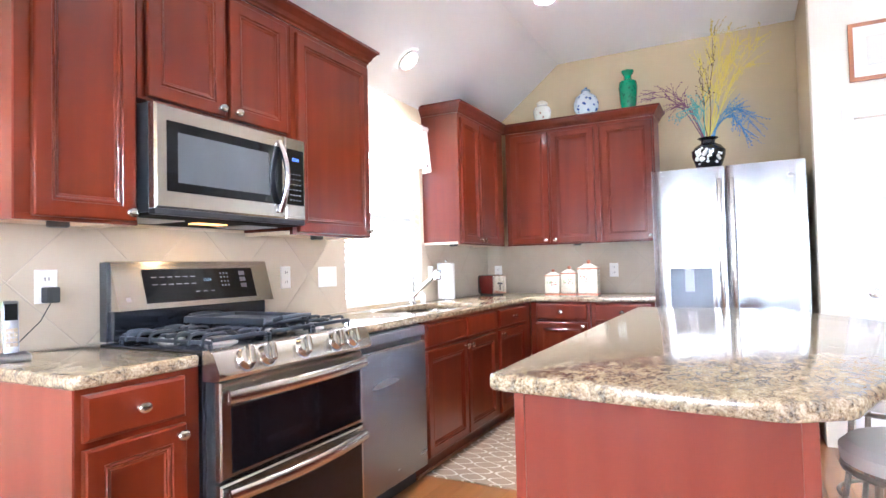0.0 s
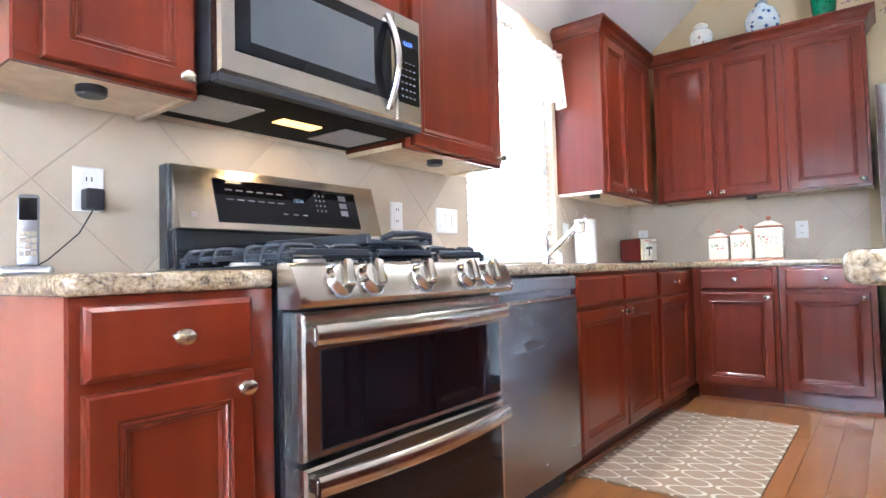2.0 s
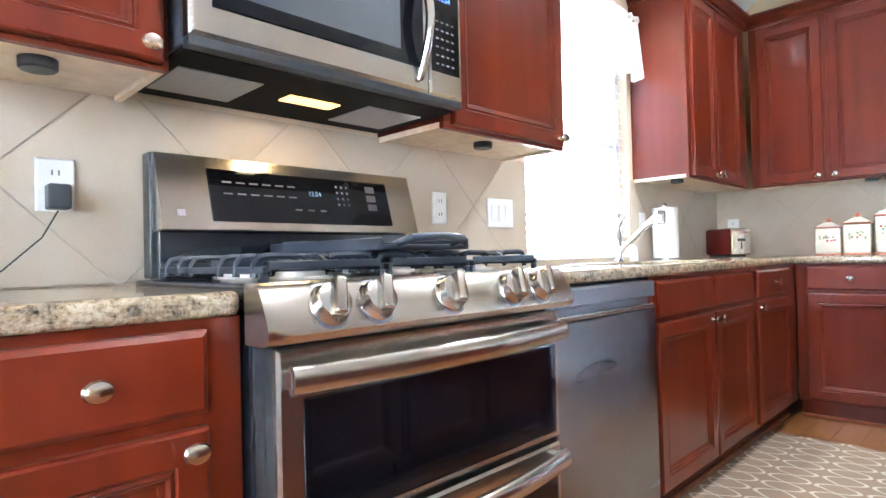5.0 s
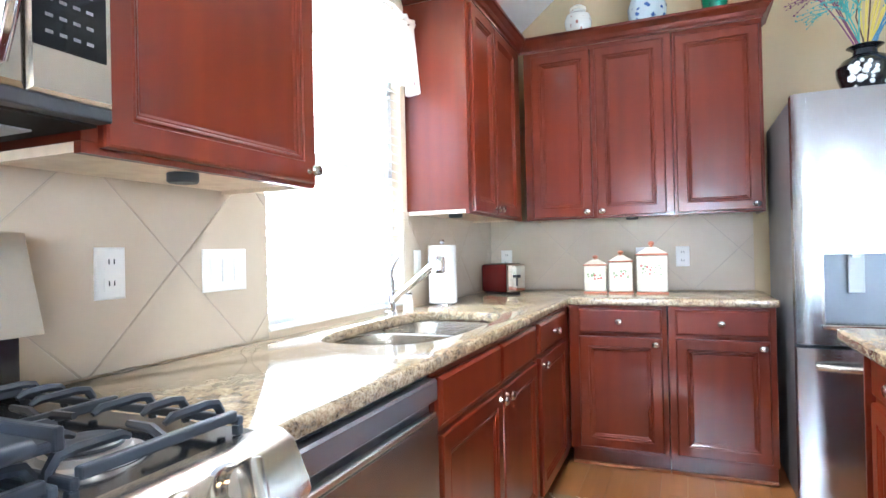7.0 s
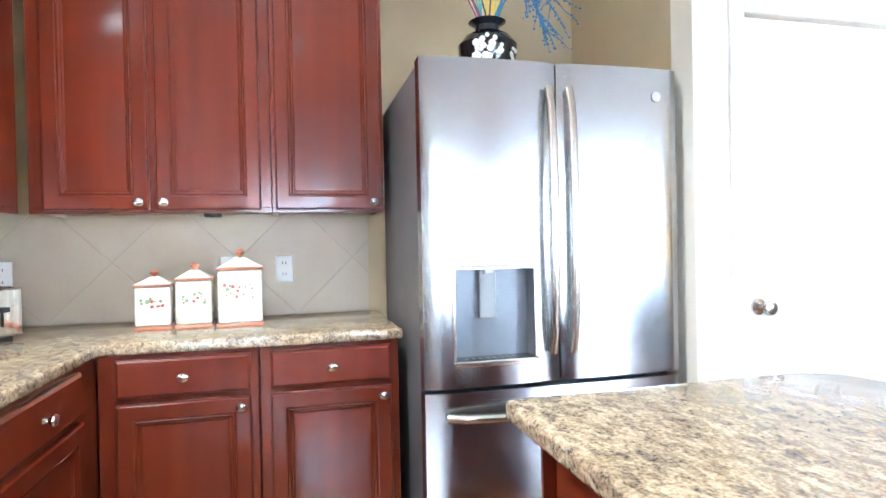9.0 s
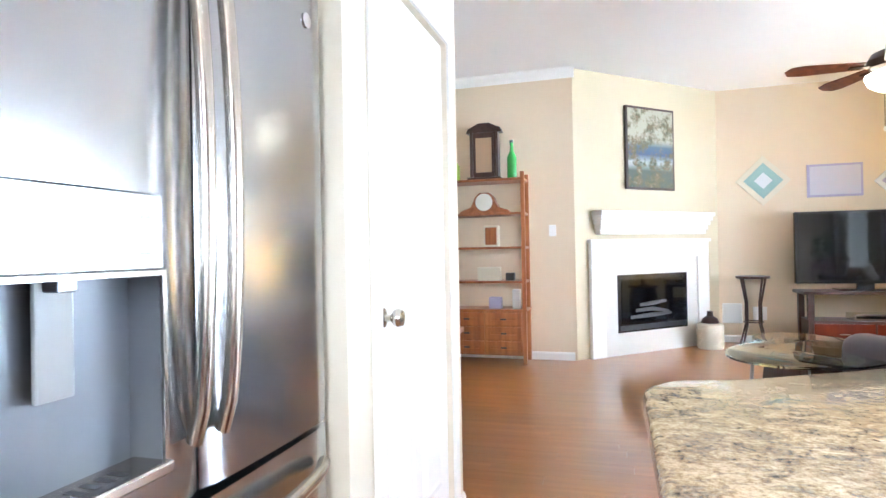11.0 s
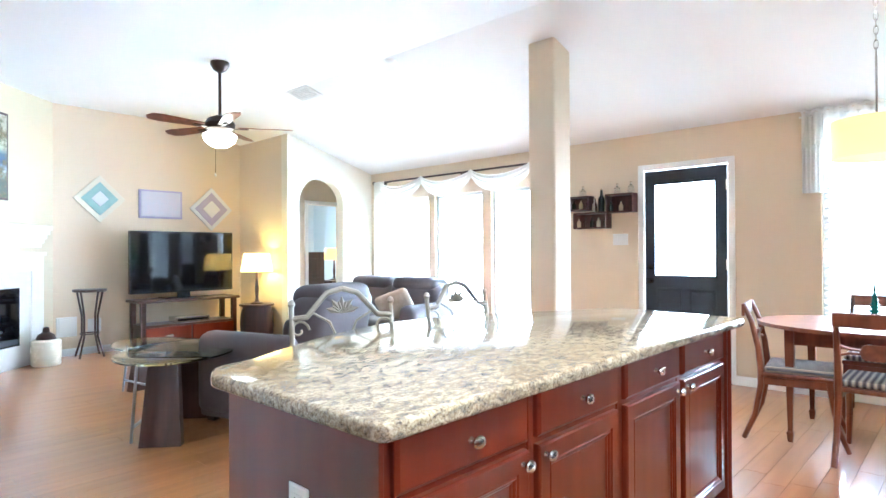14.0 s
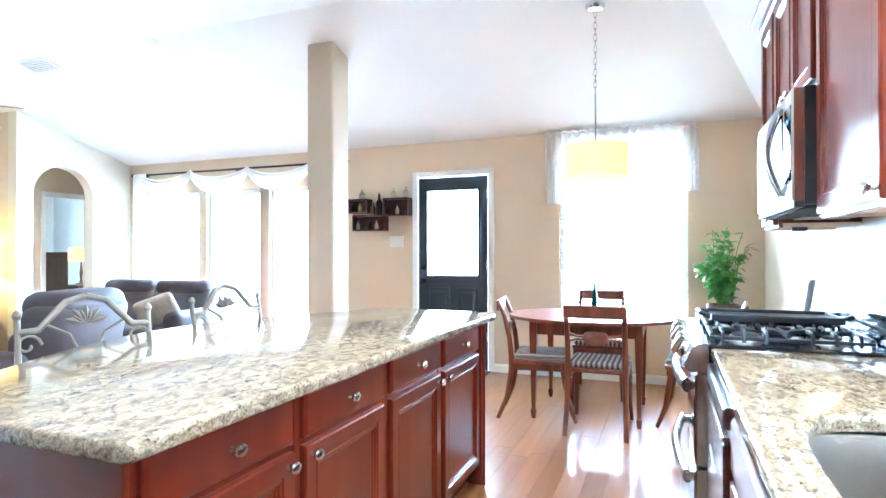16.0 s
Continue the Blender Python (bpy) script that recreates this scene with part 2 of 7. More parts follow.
def structure(name, bm, mat, label="", smooth=False):
    return tagged(new(name, finish(bm, name, mat, smooth)), label, "", "", "structure")


# ---- the building ----
BACK, DIN, TVX, CEIL, LOW = 3.92, -2.74, 8.95, 3.05, 2.43
EAST, NORTH, T = 10.6, 6.3, 0.14


def wall_x(name, y0, y1, x, t, top, openings, mat, label):
    """A wall in a plane of constant y runs from x0 to x1; here: constant x, from y0 to y1, with openings (a, b, z0, z1)."""
    bm = bmesh.new()
    edge = y0
    for a, b, za, zb in sorted(openings):
        bx(bm, x, edge, 0, x + t, a, top)
        if za > 0:
            bx(bm, x, a, 0, x + t, b, za)
        bx(bm, x, a, zb, x + t, b, top)
        edge = b
    bx(bm, x, edge, 0, x + t, y1, top)
    return structure(name, bm, mat, label)


def wall_y(name, x0, x1, y, t, top, openings, mat, label):
    bm = bmesh.new()
    edge = x0
    for a, b, za, zb in sorted(openings):
        bx(bm, edge, y, 0, a, y + t, top)
        if za > 0:
            bx(bm, a, y, 0, b, y + t, za)
        bx(bm, a, y, zb, b, y + t, top)
        edge = b
    bx(bm, edge, y, 0, x1, y + t, top)
    return structure(name, bm, mat, label)


floor = structure("floor", boxes((-0.3, DIN - 0.3, -0.12, EAST + 0.3, NORTH + 0.3, -0.012)), GROUT, "reddish brown laminate plank floor")
ground = structure("ground", boxes((-60, -60, -0.5, 70, 60, -0.2)), mottled("pale_outdoor_ground", (0.45, 0.43, 0.38), (0.3, 0.33, 0.2), 0.6, 0.9), "pale sunlit ground outside")
KWIN = (1.63, 2.60, 0.935, 2.16)
DWIN = (0.62, 1.80, 0.62, 2.34)
LWIN = [(4.42, 5.33, 0.3, 2.02), (5.47, 6.31, 0.3, 2.02), (6.43, 7.40, 0.3, 2.02)]
wall_x("wall_stove", DIN - T, BACK + T, -T, T, LOW + 0.05, [KWIN], WALL, "tan painted kitchen wall")
wall_y("wall_fridge", 0, 2.66, BACK, T, 3.3, [], WALL_GOLD, "gold painted kitchen end wall under a vault")
wall_y("wall_dining", 0, 8.35, DIN - T, T, LOW + 0.03, [DWIN, (2.535, 3.34, 0, 2.055)] + LWIN, WALL, "tan wall with door and windows")
PANTRY = (2.87, 3.64, 0, 2.04)
wall_y("wall_pantry", 2.66, 3.79, 3.0, 0.12, 3.3, [PANTRY], WALL_PALE, "cream pantry wall")
wall_x("wall_alcove", 3.12, BACK + T, 2.66, 0.12, 3.3, [], WALL_GOLD, "gold side wall of the fridge alcove")
wall_x("wall_pantry_end", 3.12, NORTH, 3.67, 0.12, 3.3, [], WALL_PALE, "cream end wall of the pantry")
wall_x("wall_shelf", 2.722, NORTH, 7.42, 0.14, 3.3, [], WALL, "tan living room wall")
bm = bmesh.new()
prism(bm, [(7.42, 2.72), (8.95, 1.12), (9.05, 1.22), (7.56, 2.76)], 0, 3.3)
structure("wall_fireplace", bm, WALL_CREAM, "cream diagonal corner wall over the fireplace")
wall_x("wall_television", -1.27, 1.2, 8.95, 0.14, 3.3, [], WALL, "tan wall behind the television")
wall_y("wall_lamp", 7.80, 8.95, -1.41, 0.14, 3.3, [], WALL, "tan side wall of the television niche")
structure("wall_north", boxes((3.5, NORTH, 0, 8, NORTH + T, 3.3)), WALL, "tan end wall of the hall")
structure("column", boxes((3.29, -1.20, 0, 3.54, -0.95, 3.1), bevel=0.02), WALL, "tan square column with rounded edges")


def arch_wall():
    """A wall of constant x with a round-headed opening."""
    bm = bmesh.new()
    y0, y1, a, b, spring = DIN, -1.27, -2.20, -1.45, 1.93
    r = (b - a) / 2
    bx(bm, 7.65, y0, 0, 7.80, a, 3.3)
    bx(bm, 7.65, b, 0, 7.80, y1, 3.3)
    n = 20
    arc = [((a + b) / 2 - r * math.cos(k * math.pi / n), spring + 0.36 * math.sin(k * math.pi / n)) for k in range(n + 1)]
    for (ya, za), (yb, zb) in zip(arc, arc[1:]):
        vs = [bm.verts.new((x, y, z)) for x in (7.65, 7.80) for y, z in ((ya, za), (yb, zb), (yb, 3.3), (ya, 3.3))]
        bm.faces.new(vs[:4]), bm.faces.new(vs[7:3:-1]), bm.faces.new((vs[0], vs[4], vs[5], vs[1]))
    bmesh.ops.remove_doubles(bm, verts=bm.verts, dist=0.0005)
    return structure("wall_arch", bm, WALL_PALE, "cream wall with an arched opening")


arch_wall()
# the small hall behind the arch and a bedroom door beyond it
wall_x("wall_hall", -4.6, -1.41, 8.35, 0.10, 3.0, [(-2.66, -2.06, 0, 1.98)], WALL, "tan hall wall with a doorway")
BEDBLUE = mottled("pale_blue_paint", (0.64, 0.66, 0.68), (0.68, 0.70, 0.72), 2, 0.6, 0.1)
structure("wall_bedroom_far", boxes((11.9, -4.6, 0, 12.0, -1.41, 2.9)), BEDBLUE, "pale blue bedroom wall")
structure("wall_bedroom_side", boxes((8.35, -4.7, 0, 12.0, -4.6, 2.9)), BEDBLUE, "pale blue bedroom side wall")
structure("wall_bedroom_near", boxes((8.95, -1.41, 0, 12.0, -1.31, 2.9)), BEDBLUE, "pale blue bedroom side wall")
structure("ceiling_bedroom", boxes((7.8, -4.7, 2.45, 12.0, -1.3, 2.5)), CEILING, "white bedroom ceiling")
# added fill lamp that brightens the bedroom; no window is built there
area("bedroom_fill_light", (11.8, -3.2, 1.5), (8.5, -2.6, 1.2), 0.9, 1.2, 24, (0.92, 0.96, 1.0))


def ceiling():
    bm = bmesh.new()
    A, B, C, D = (0, DIN, LOW), (0, BACK, LOW), (0.77, BACK, CEIL), (0.77, -0.57, CEIL)
    E, F, G, H = (9.2, -0.57, CEIL), (9.2, DIN, LOW), (9.2, NORTH, CEIL), (0.77, NORTH, CEIL)
    for q in ((A, B, C, D), (A, D, E, F), (D, H, G, E)):
        lo = [bm.verts.new(p) for p in q]
        hi = [bm.verts.new((p[0], p[1], p[2] + 0.12)) for p in q]
        bm.faces.new(lo)
        bm.faces.new(hi[::-1])
        for i in range(4):
            bm.faces.new((lo[i], lo[(i + 1) % 4], hi[(i + 1) % 4], hi[i]))
    return structure("ceiling", bm, CEILING, "white vaulted ceiling")


ceiling()
# bright overcast distance outside the windows
HAZE = glow("bright_outdoor_haze", (0.92, 0.96, 1.0), 27.0)
structure("backdrop", boxes((-3, DIN - 3.2, -0.2, 13, DIN - 3.1, 4.5)), HAZE, "white overexposed daylight outside")
structure("backdrop", boxes((-3.2, -2.0, -0.2, -3.1, 16, 6.5)), glow("bright_side_yard_haze", (0.97, 0.98, 1.0), 9.0), "white overexposed daylight outside")


# ---- kitchen: cabinets ----
DOOR = [(0.0, -0.014), (0.002, -0.019), (0.006, -0.0215), (0.050, -0.0215), (0.053, -0.017), (0.056, -0.0165), (0.060, -0.019), (0.064, -0.0165), (0.067, -0.0125), (0.070, -0.0125), (0.076, -0.008)]
DRAWER = [(0.0, -0.012), (0.003, -0.015), (0.010, -0.020), (0.014, -0.020)]
OVAL = [(0.0, 0.0), (0.009, 0.0), (0.0075, 0.004), (0.006, 0.011), (0.009, 0.015), (0.0145, 0.020), (0.0165, 0.025), (0.014, 0.030), (0.007, 0.033), (0.0, 0.0335)]


def knob(parent, x, z, y=-0.02):
    bm = lathe(bmesh.new(), OVAL, 16, (x, y, z), FRONT)
    for v in bm.verts:
        v.co.x = x + (v.co.x - x) * 1.25
    return part("knob", bm, NICKEL, parent, "satin nickel knob", True)


def door(parent, x0, z0, x1, z1, knob_x=None, knob_z=None):
    d = part("door", panel(bmesh.new(), x0, z0, x1, z1, 0.0, DOOR), CHERRY, parent)
    if knob_x is not None:
        knob(d, knob_x, knob_z)
    return d


def drawer(parent, x0, z0, x1, z1, has_knob=True):
    d = part("drawer_front", panel(bmesh.new(), x0, z0, x1, z1, 0.0, DRAWER), CHERRY, parent)
    if has_knob:
        knob(d, (x0 + x1) / 2, (z0 + z1) / 2)
    return d


def base_cabinet(m, w, fronts, label, depth=0.60, group="base cabinets", top=0.875):
    """fronts: (x0, x1, knob side of the door, drawer with knob)."""
    c = thing("base_cabinet", label, "cabinet", m, group)
    part("body", boxes((0, 0, 0.10, w, depth, top), bevel=0.002), CHERRY, c)
    if top < 0.87:
        part("face_frame", boxes((0, 0, top + 0.0005, w, 0.02, 0.875)), CHERRY, c)
    part("toe_kick", boxes((0, 0.06, 0, w, 0.08, 0.10)), CHERRY, c)
    part("shoe_moulding", boxes((0, 0.044, 0.0, w, 0.0595, 0.017), bevel=0.003), OAK, c, "thin pale brown moulding at the floor")
    for x0, x1, side, dk in fronts:
        drawer(c, x0, 0.73, x1, 0.858, dk)
        door(c, x0, 0.118, x1, 0.71, x1 - 0.03 if side > 0 else x0 + 0.03, 0.68)
    return c


def upper_cabinet(m, w, z0, z1, fronts, label, depth=0.32, lip=True):
    c = thing("wall_cabinet", label, "cabinet", m, "wall cabinets")
    part("body", boxes((0, 0, z0 + (0.02 if lip else 0), w, depth, z1), bevel=0.002), CHERRY, c)
    if lip:
        part("underside", boxes((0.018, 0.02, z0 + 0.012, w - 0.018, depth - 0.002, z0 + 0.0195)), BIRCH, c, "pale birch underside")
        part("rail", boxes((0, 0, z0, w, 0.018, z0 + 0.0198)), CHERRY, c)
        for a in (0.0, w - 0.016):
            part("side_rail", boxes((a, 0.0185, z0 + 0.002, a + 0.016, depth - 0.002, z0 + 0.0198)), BIRCH, c)
    for x0, x1, side in fronts:
        door(c, x0, z0 + 0.012, x1, z1 - 0.03, None if not side else (x1 - 0.03 if side > 0 else x0 + 0.03), z0 + 0.04)
    return c


CROWN = [(0.0, 0.0), (0.006, 0.0), (0.008, 0.012), (0.018, 0.020), (0.026, 0.040), (0.045, 0.062), (0.055, 0.066), (0.055, 0.080), (0.0, 0.080)]


def crown(m, path, z):
    """A crown moulding swept along straight runs on the plan; path in (x, y), the outside on its right."""
    bm = bmesh.new()
    pts = [Vector(p) for p in path]
    rings = []
    for i, p in enumerate(pts):
        a = (p - pts[i - 1]).normalized() if i else (pts[1] - p).normalized()
        b = (pts[i + 1] - p).normalized() if i < len(pts) - 1 else a
        na, nb = Vector((a.y, -a.x)), Vector((b.y, -b.x))
        n = (na + nb).normalized()
        n = n / max(n.dot(na), 0.3)
        rings.append([bm.verts.new((p.x + n.x * o, p.y + n.y * o, z + h)) for o, h in CROWN])
    for A, B in zip(rings, rings[1:]):
        for k in range(len(CROWN)):
            bm.faces.new((A[k], A[(k + 1) % len(CROWN)], B[(k + 1) % len(CROWN)], B[k]))
    bm.faces.new(rings[0][::-1])
    bm.faces.new(rings[-1])
    return solid("crown_moulding", bm, CHERRY, "cherry crown moulding on top of the wall cabinets", "moulding", m)


LEFT = Matrix.Identity(4)


def on_stove_wall(x, y, z=0):
    return pose(x, y, z, 0, 0, 90)


lb = base_cabinet(on_stove_wall(0.635, -0.40), 0.395, [(0.018, 0.335, 1, True)], "cherry base cabinet with drawer beside the range", 0.63)
part("side_panel", boxes((-0.006, 0.0, 0.0, -0.0005, 0.63, 0.875)), CHERRY_SIDE, lb, "lighter cherry side panel")
base_cabinet(on_stove_wall(0.635, 1.472), 1.063, [(0.03, 0.55, 1, False), (0.565, 1.045, -1, False)], "cherry double sink base cabinet with false drawer fronts", 0.60, top=0.62)
base_cabinet(on_stove_wall(0.635, 2.54), 0.775, [(0.05, 0.605, -1, True)], "narrow cherry base cabinet in the corner", 0.60)
base_cabinet(pose(0.64, 3.315, 0), 0.50, [(0.055, 0.475, 1, True)], "cherry base cabinet on the end wall", 0.60)
base_cabinet(pose(1.145, 3.315, 0), 0.485, [(0.035, 0.455, 1, True)], "cherry base cabinet beside the refrigerator", 0.60)
U0, U1 = 1.355, 2.375
ub = upper_cabinet(on_stove_wall(0.32, -0.39), 0.392, U0, U1, [(0.045, 0.378, 1)], "tall cherry wall cabinet beside the microwave")
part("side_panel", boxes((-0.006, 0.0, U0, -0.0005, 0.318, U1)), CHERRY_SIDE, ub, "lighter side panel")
upper_cabinet(on_stove_wall(0.32, 0.004), 0.792, 1.815, U1, [(0.03, 0.385, 1), (0.41, 0.755, -1)], "cherry wall cabinet over the microwave", lip=False)
upper_cabinet(on_stove_wall(0.32, 0.80), 0.65, U0, U1, [(0.03, 0.63, 1)], "cherry wall cabinet beside the window")
upper_cabinet(on_stove_wall(0.32, 2.65), 0.93, U0, U1, [(0.035, 0.375, 1), (0.385, 0.79, -1)], "cherry wall cabinet beside the window, sunlit side")
upper_cabinet(pose(0.345, 3.60, 0), 0.84, U0, U1, [(0.05, 0.40, 1), (0.425, 0.80, -1)], "cherry double wall cabinet on the end wall")
upper_cabinet(pose(1.187, 3.60, 0), 0.445, U0, U1, [(0.015, 0.43, 1)], "cherry single wall cabinet near the refrigerator")
crown(LEFT, [(0.0, -0.39), (0.32, -0.39), (0.32, 1.45), (0.0, 1.45)], U1)
crown(LEFT, [(0.0, 2.65), (0.32, 2.65), (0.32, 3.60), (1.632, 3.60), (1.632, 3.91)], U1)
for x, y in ((0.2, -0.2), (0.2, 1.12), (0.2, 2.78), (0.95, 3.72)):
    bm = lathe(bmesh.new(), [(0.03, -0.022), (0.034, -0.018), (0.034, 0.0)], 20, (x, y, U0 + 0.0115))
    solid("puck_light", bm, BLACK_PLASTIC, "small black puck light under a wall cabinet", "light", group="puck lights", smooth=True)


# ---- worktops ----
def rounded(outline, r=0.02, seg=4):
    """Rounds the corners of an outline of (x, y)."""
    out, n = [], len(outline)
    for i in range(n):
        p, a, b = Vector(outline[i]), Vector(outline[i - 1]), Vector(outline[(i + 1) % n])
        ra = min(r, (a - p).length / 2.1, (b - p).length / 2.1)
        s, e = p + (a - p).normalized() * ra, p + (b - p).normalized() * ra
        for k in range(seg + 1):
            t = k / seg
            q = s * (1 - t) ** 2 + p * 2 * t * (1 - t) + e * t * t
            out.append((q.x, q.y))
    return out


def slab(outline, hole=None, z0=0.8755, z1=0.915):
    bm = bmesh.new()
    loops = [outline] + ([hole] if hole else [])
    top_edges = []
    for lp in loops:
        vs = [bm.verts.new((x, y, z1)) for x, y in lp]
        top_edges += [bm.edges.new((vs[i], vs[(i + 1) % len(vs)])) for i in range(len(vs))]
    f = bmesh.ops.triangle_fill(bm, use_beauty=True, use_dissolve=False, edges=top_edges, normal=(0, 0, 1))
    faces = [g for g in f["geom"] if isinstance(g, bmesh.types.BMFace)]
    bmesh.ops.recalc_face_normals(bm, faces=faces)
    ext = bmesh.ops.extrude_face_region(bm, geom=faces, use_keep_orig=True)
    low = [g for g in ext["geom"] if isinstance(g, bmesh.types.BMVert)]
    bmesh.ops.translate(bm, verts=low, vec=(0, 0, z0 - z1))
    rim = [e for e in bm.edges if len(e.link_faces) == 2 and e.calc_face_angle(0) > 1.2]
    bmesh.ops.bevel(bm, geom=rim, offset=0.011, segments=3, profile=0.5, affect="EDGES")
    return bm


SINK_Y0, SINK_Y1 = 1.60, 2.50


def bowl_outline(y0, y1, x0, x1, n=40, power=3.2):
    cx, cy, rx, ry = (x0 + x1) / 2, (y0 + y1) / 2, (x1 - x0) / 2, (y1 - y0) / 2
    out = []
    for k in range(n):
        a = 2 * math.pi * k / n
        c, s = math.cos(a), math.sin(a)
        out.append((cx + rx * math.copysign(abs(c) ** (2 / power), c), cy + ry * math.copysign(abs(s) ** (2 / power), s)))
    return out


solid("worktop", slab(rounded([(0.012, -0.415), (0.655, -0.415), (0.655, -0.006), (0.012, -0.006)], 0.03)), GRANITE, "speckled granite worktop beside the range", "worktop", smooth=True)
solid("worktop", slab(rounded([(0.012, 0.828), (0.655, 0.828), (0.655, 3.285), (1.645, 3.285), (1.645, 3.905), (0.012, 3.905)], 0.012), bowl_outline(SINK_Y0, SINK_Y1, 0.125, 0.565)), GRANITE, "L-shaped polished granite worktop with sink cut-out", "worktop", smooth=True)


def sink():
    s = thing("sink", "stainless steel double-bowl undermount sink in granite", "sink", pose(0.345, 2.055, 0))
    for a, b, deep in ((-0.445, 0.03, 0.19), (0.045, 0.445, 0.17)):
        bm = bmesh.new()
        rings = []
        for sc, z in ((1.03, 0.874), (1.0, 0.870), (0.97, 0.80), (0.93, 0.875 - deep), (0.8, 0.868 - deep), (0.1, 0.862 - deep)):
            o = bowl_outline(a, b, -0.232, 0.232, 32, 4)
            cx, cy = 0.0015, (a + b) / 2
            rings.append([bm.verts.new((cx + (x - cx) * sc, cy + (y - cy) * sc, z)) for x, y in o])
        for A, B in zip(rings, rings[1:]):
            for k in range(32):
                bm.faces.new((A[k], A[(k + 1) % 32], B[(k + 1) % 32], B[k]))
        bm.faces.new(rings[-1])
        part("bowl", bm, STEEL, s, smooth=True)
        part("drain", lathe(bmesh.new(), [(0.045, 0.864 - deep), (0.045, 0.867 - deep), (0.03, 0.8675 - deep), (0.0, 0.866 - deep)], 20, (0, (a + b) / 2, 0)), CHROME, s, smooth=True)


sink()


def faucet():
    f = thing("faucet", "chrome single-lever pull-out kitchen faucet", "faucet", pose(0.042, 2.38, 0.9155))
    part("base", lathe(bmesh.new(), [(0.03, 0), (0.03, 0.008), (0.024, 0.014), (0.022, 0.08), (0.021, 0.14), (0.016, 0.158), (0.0, 0.162)], 20), CHROME, f, smooth=True)
    part("spout", tube(bmesh.new(), [(0.008, -0.002, 0.05), (0.08, -0.03, 0.098), (0.195, -0.082, 0.170), (0.262, -0.110, 0.212), (0.278, -0.117, 0.220)], [0.016, 0.015, 0.0165, 0.018, 0.018], 14), CHROME, f, smooth=True)
    part("spray_head", lathe(bmesh.new(), [(0.018, -0.035), (0.026, -0.03), (0.028, 0.01), (0.024, 0.03), (0.0, 0.034)], 18, (0.286, -0.120, 0.213)), CHROME, f, smooth=True)
    part("lever", tube(bmesh.new(), [(0, 0, 0.15), (0.0, 0.012, 0.185), (0.005, 0.045, 0.225), (0.01, 0.075, 0.245)], [0.012, 0.01, 0.007, 0.005], 12), CHROME, f, smooth=True)
    d = thing("soap_dispenser", "small white and chrome soap dispenser by the sink", "dispenser", pose(0.09, 2.46, 0.9155))
    part("body", lathe(bmesh.new(), [(0.022, 0), (0.022, 0.045), (0.018, 0.06), (0.018, 0.075), (0.0, 0.077)], 18), WHITE_PLASTIC, d, smooth=True)
    part("cap", lathe(bmesh.new(), [(0.019, 0.0775), (0.019, 0.084), (0.0, 0.086)], 18), CHROME, d, smooth=True)


faucet()


# ---- range ----
GREY_KEY = material("grey_key", (0.10, 0.09, 0.095), 0.4)


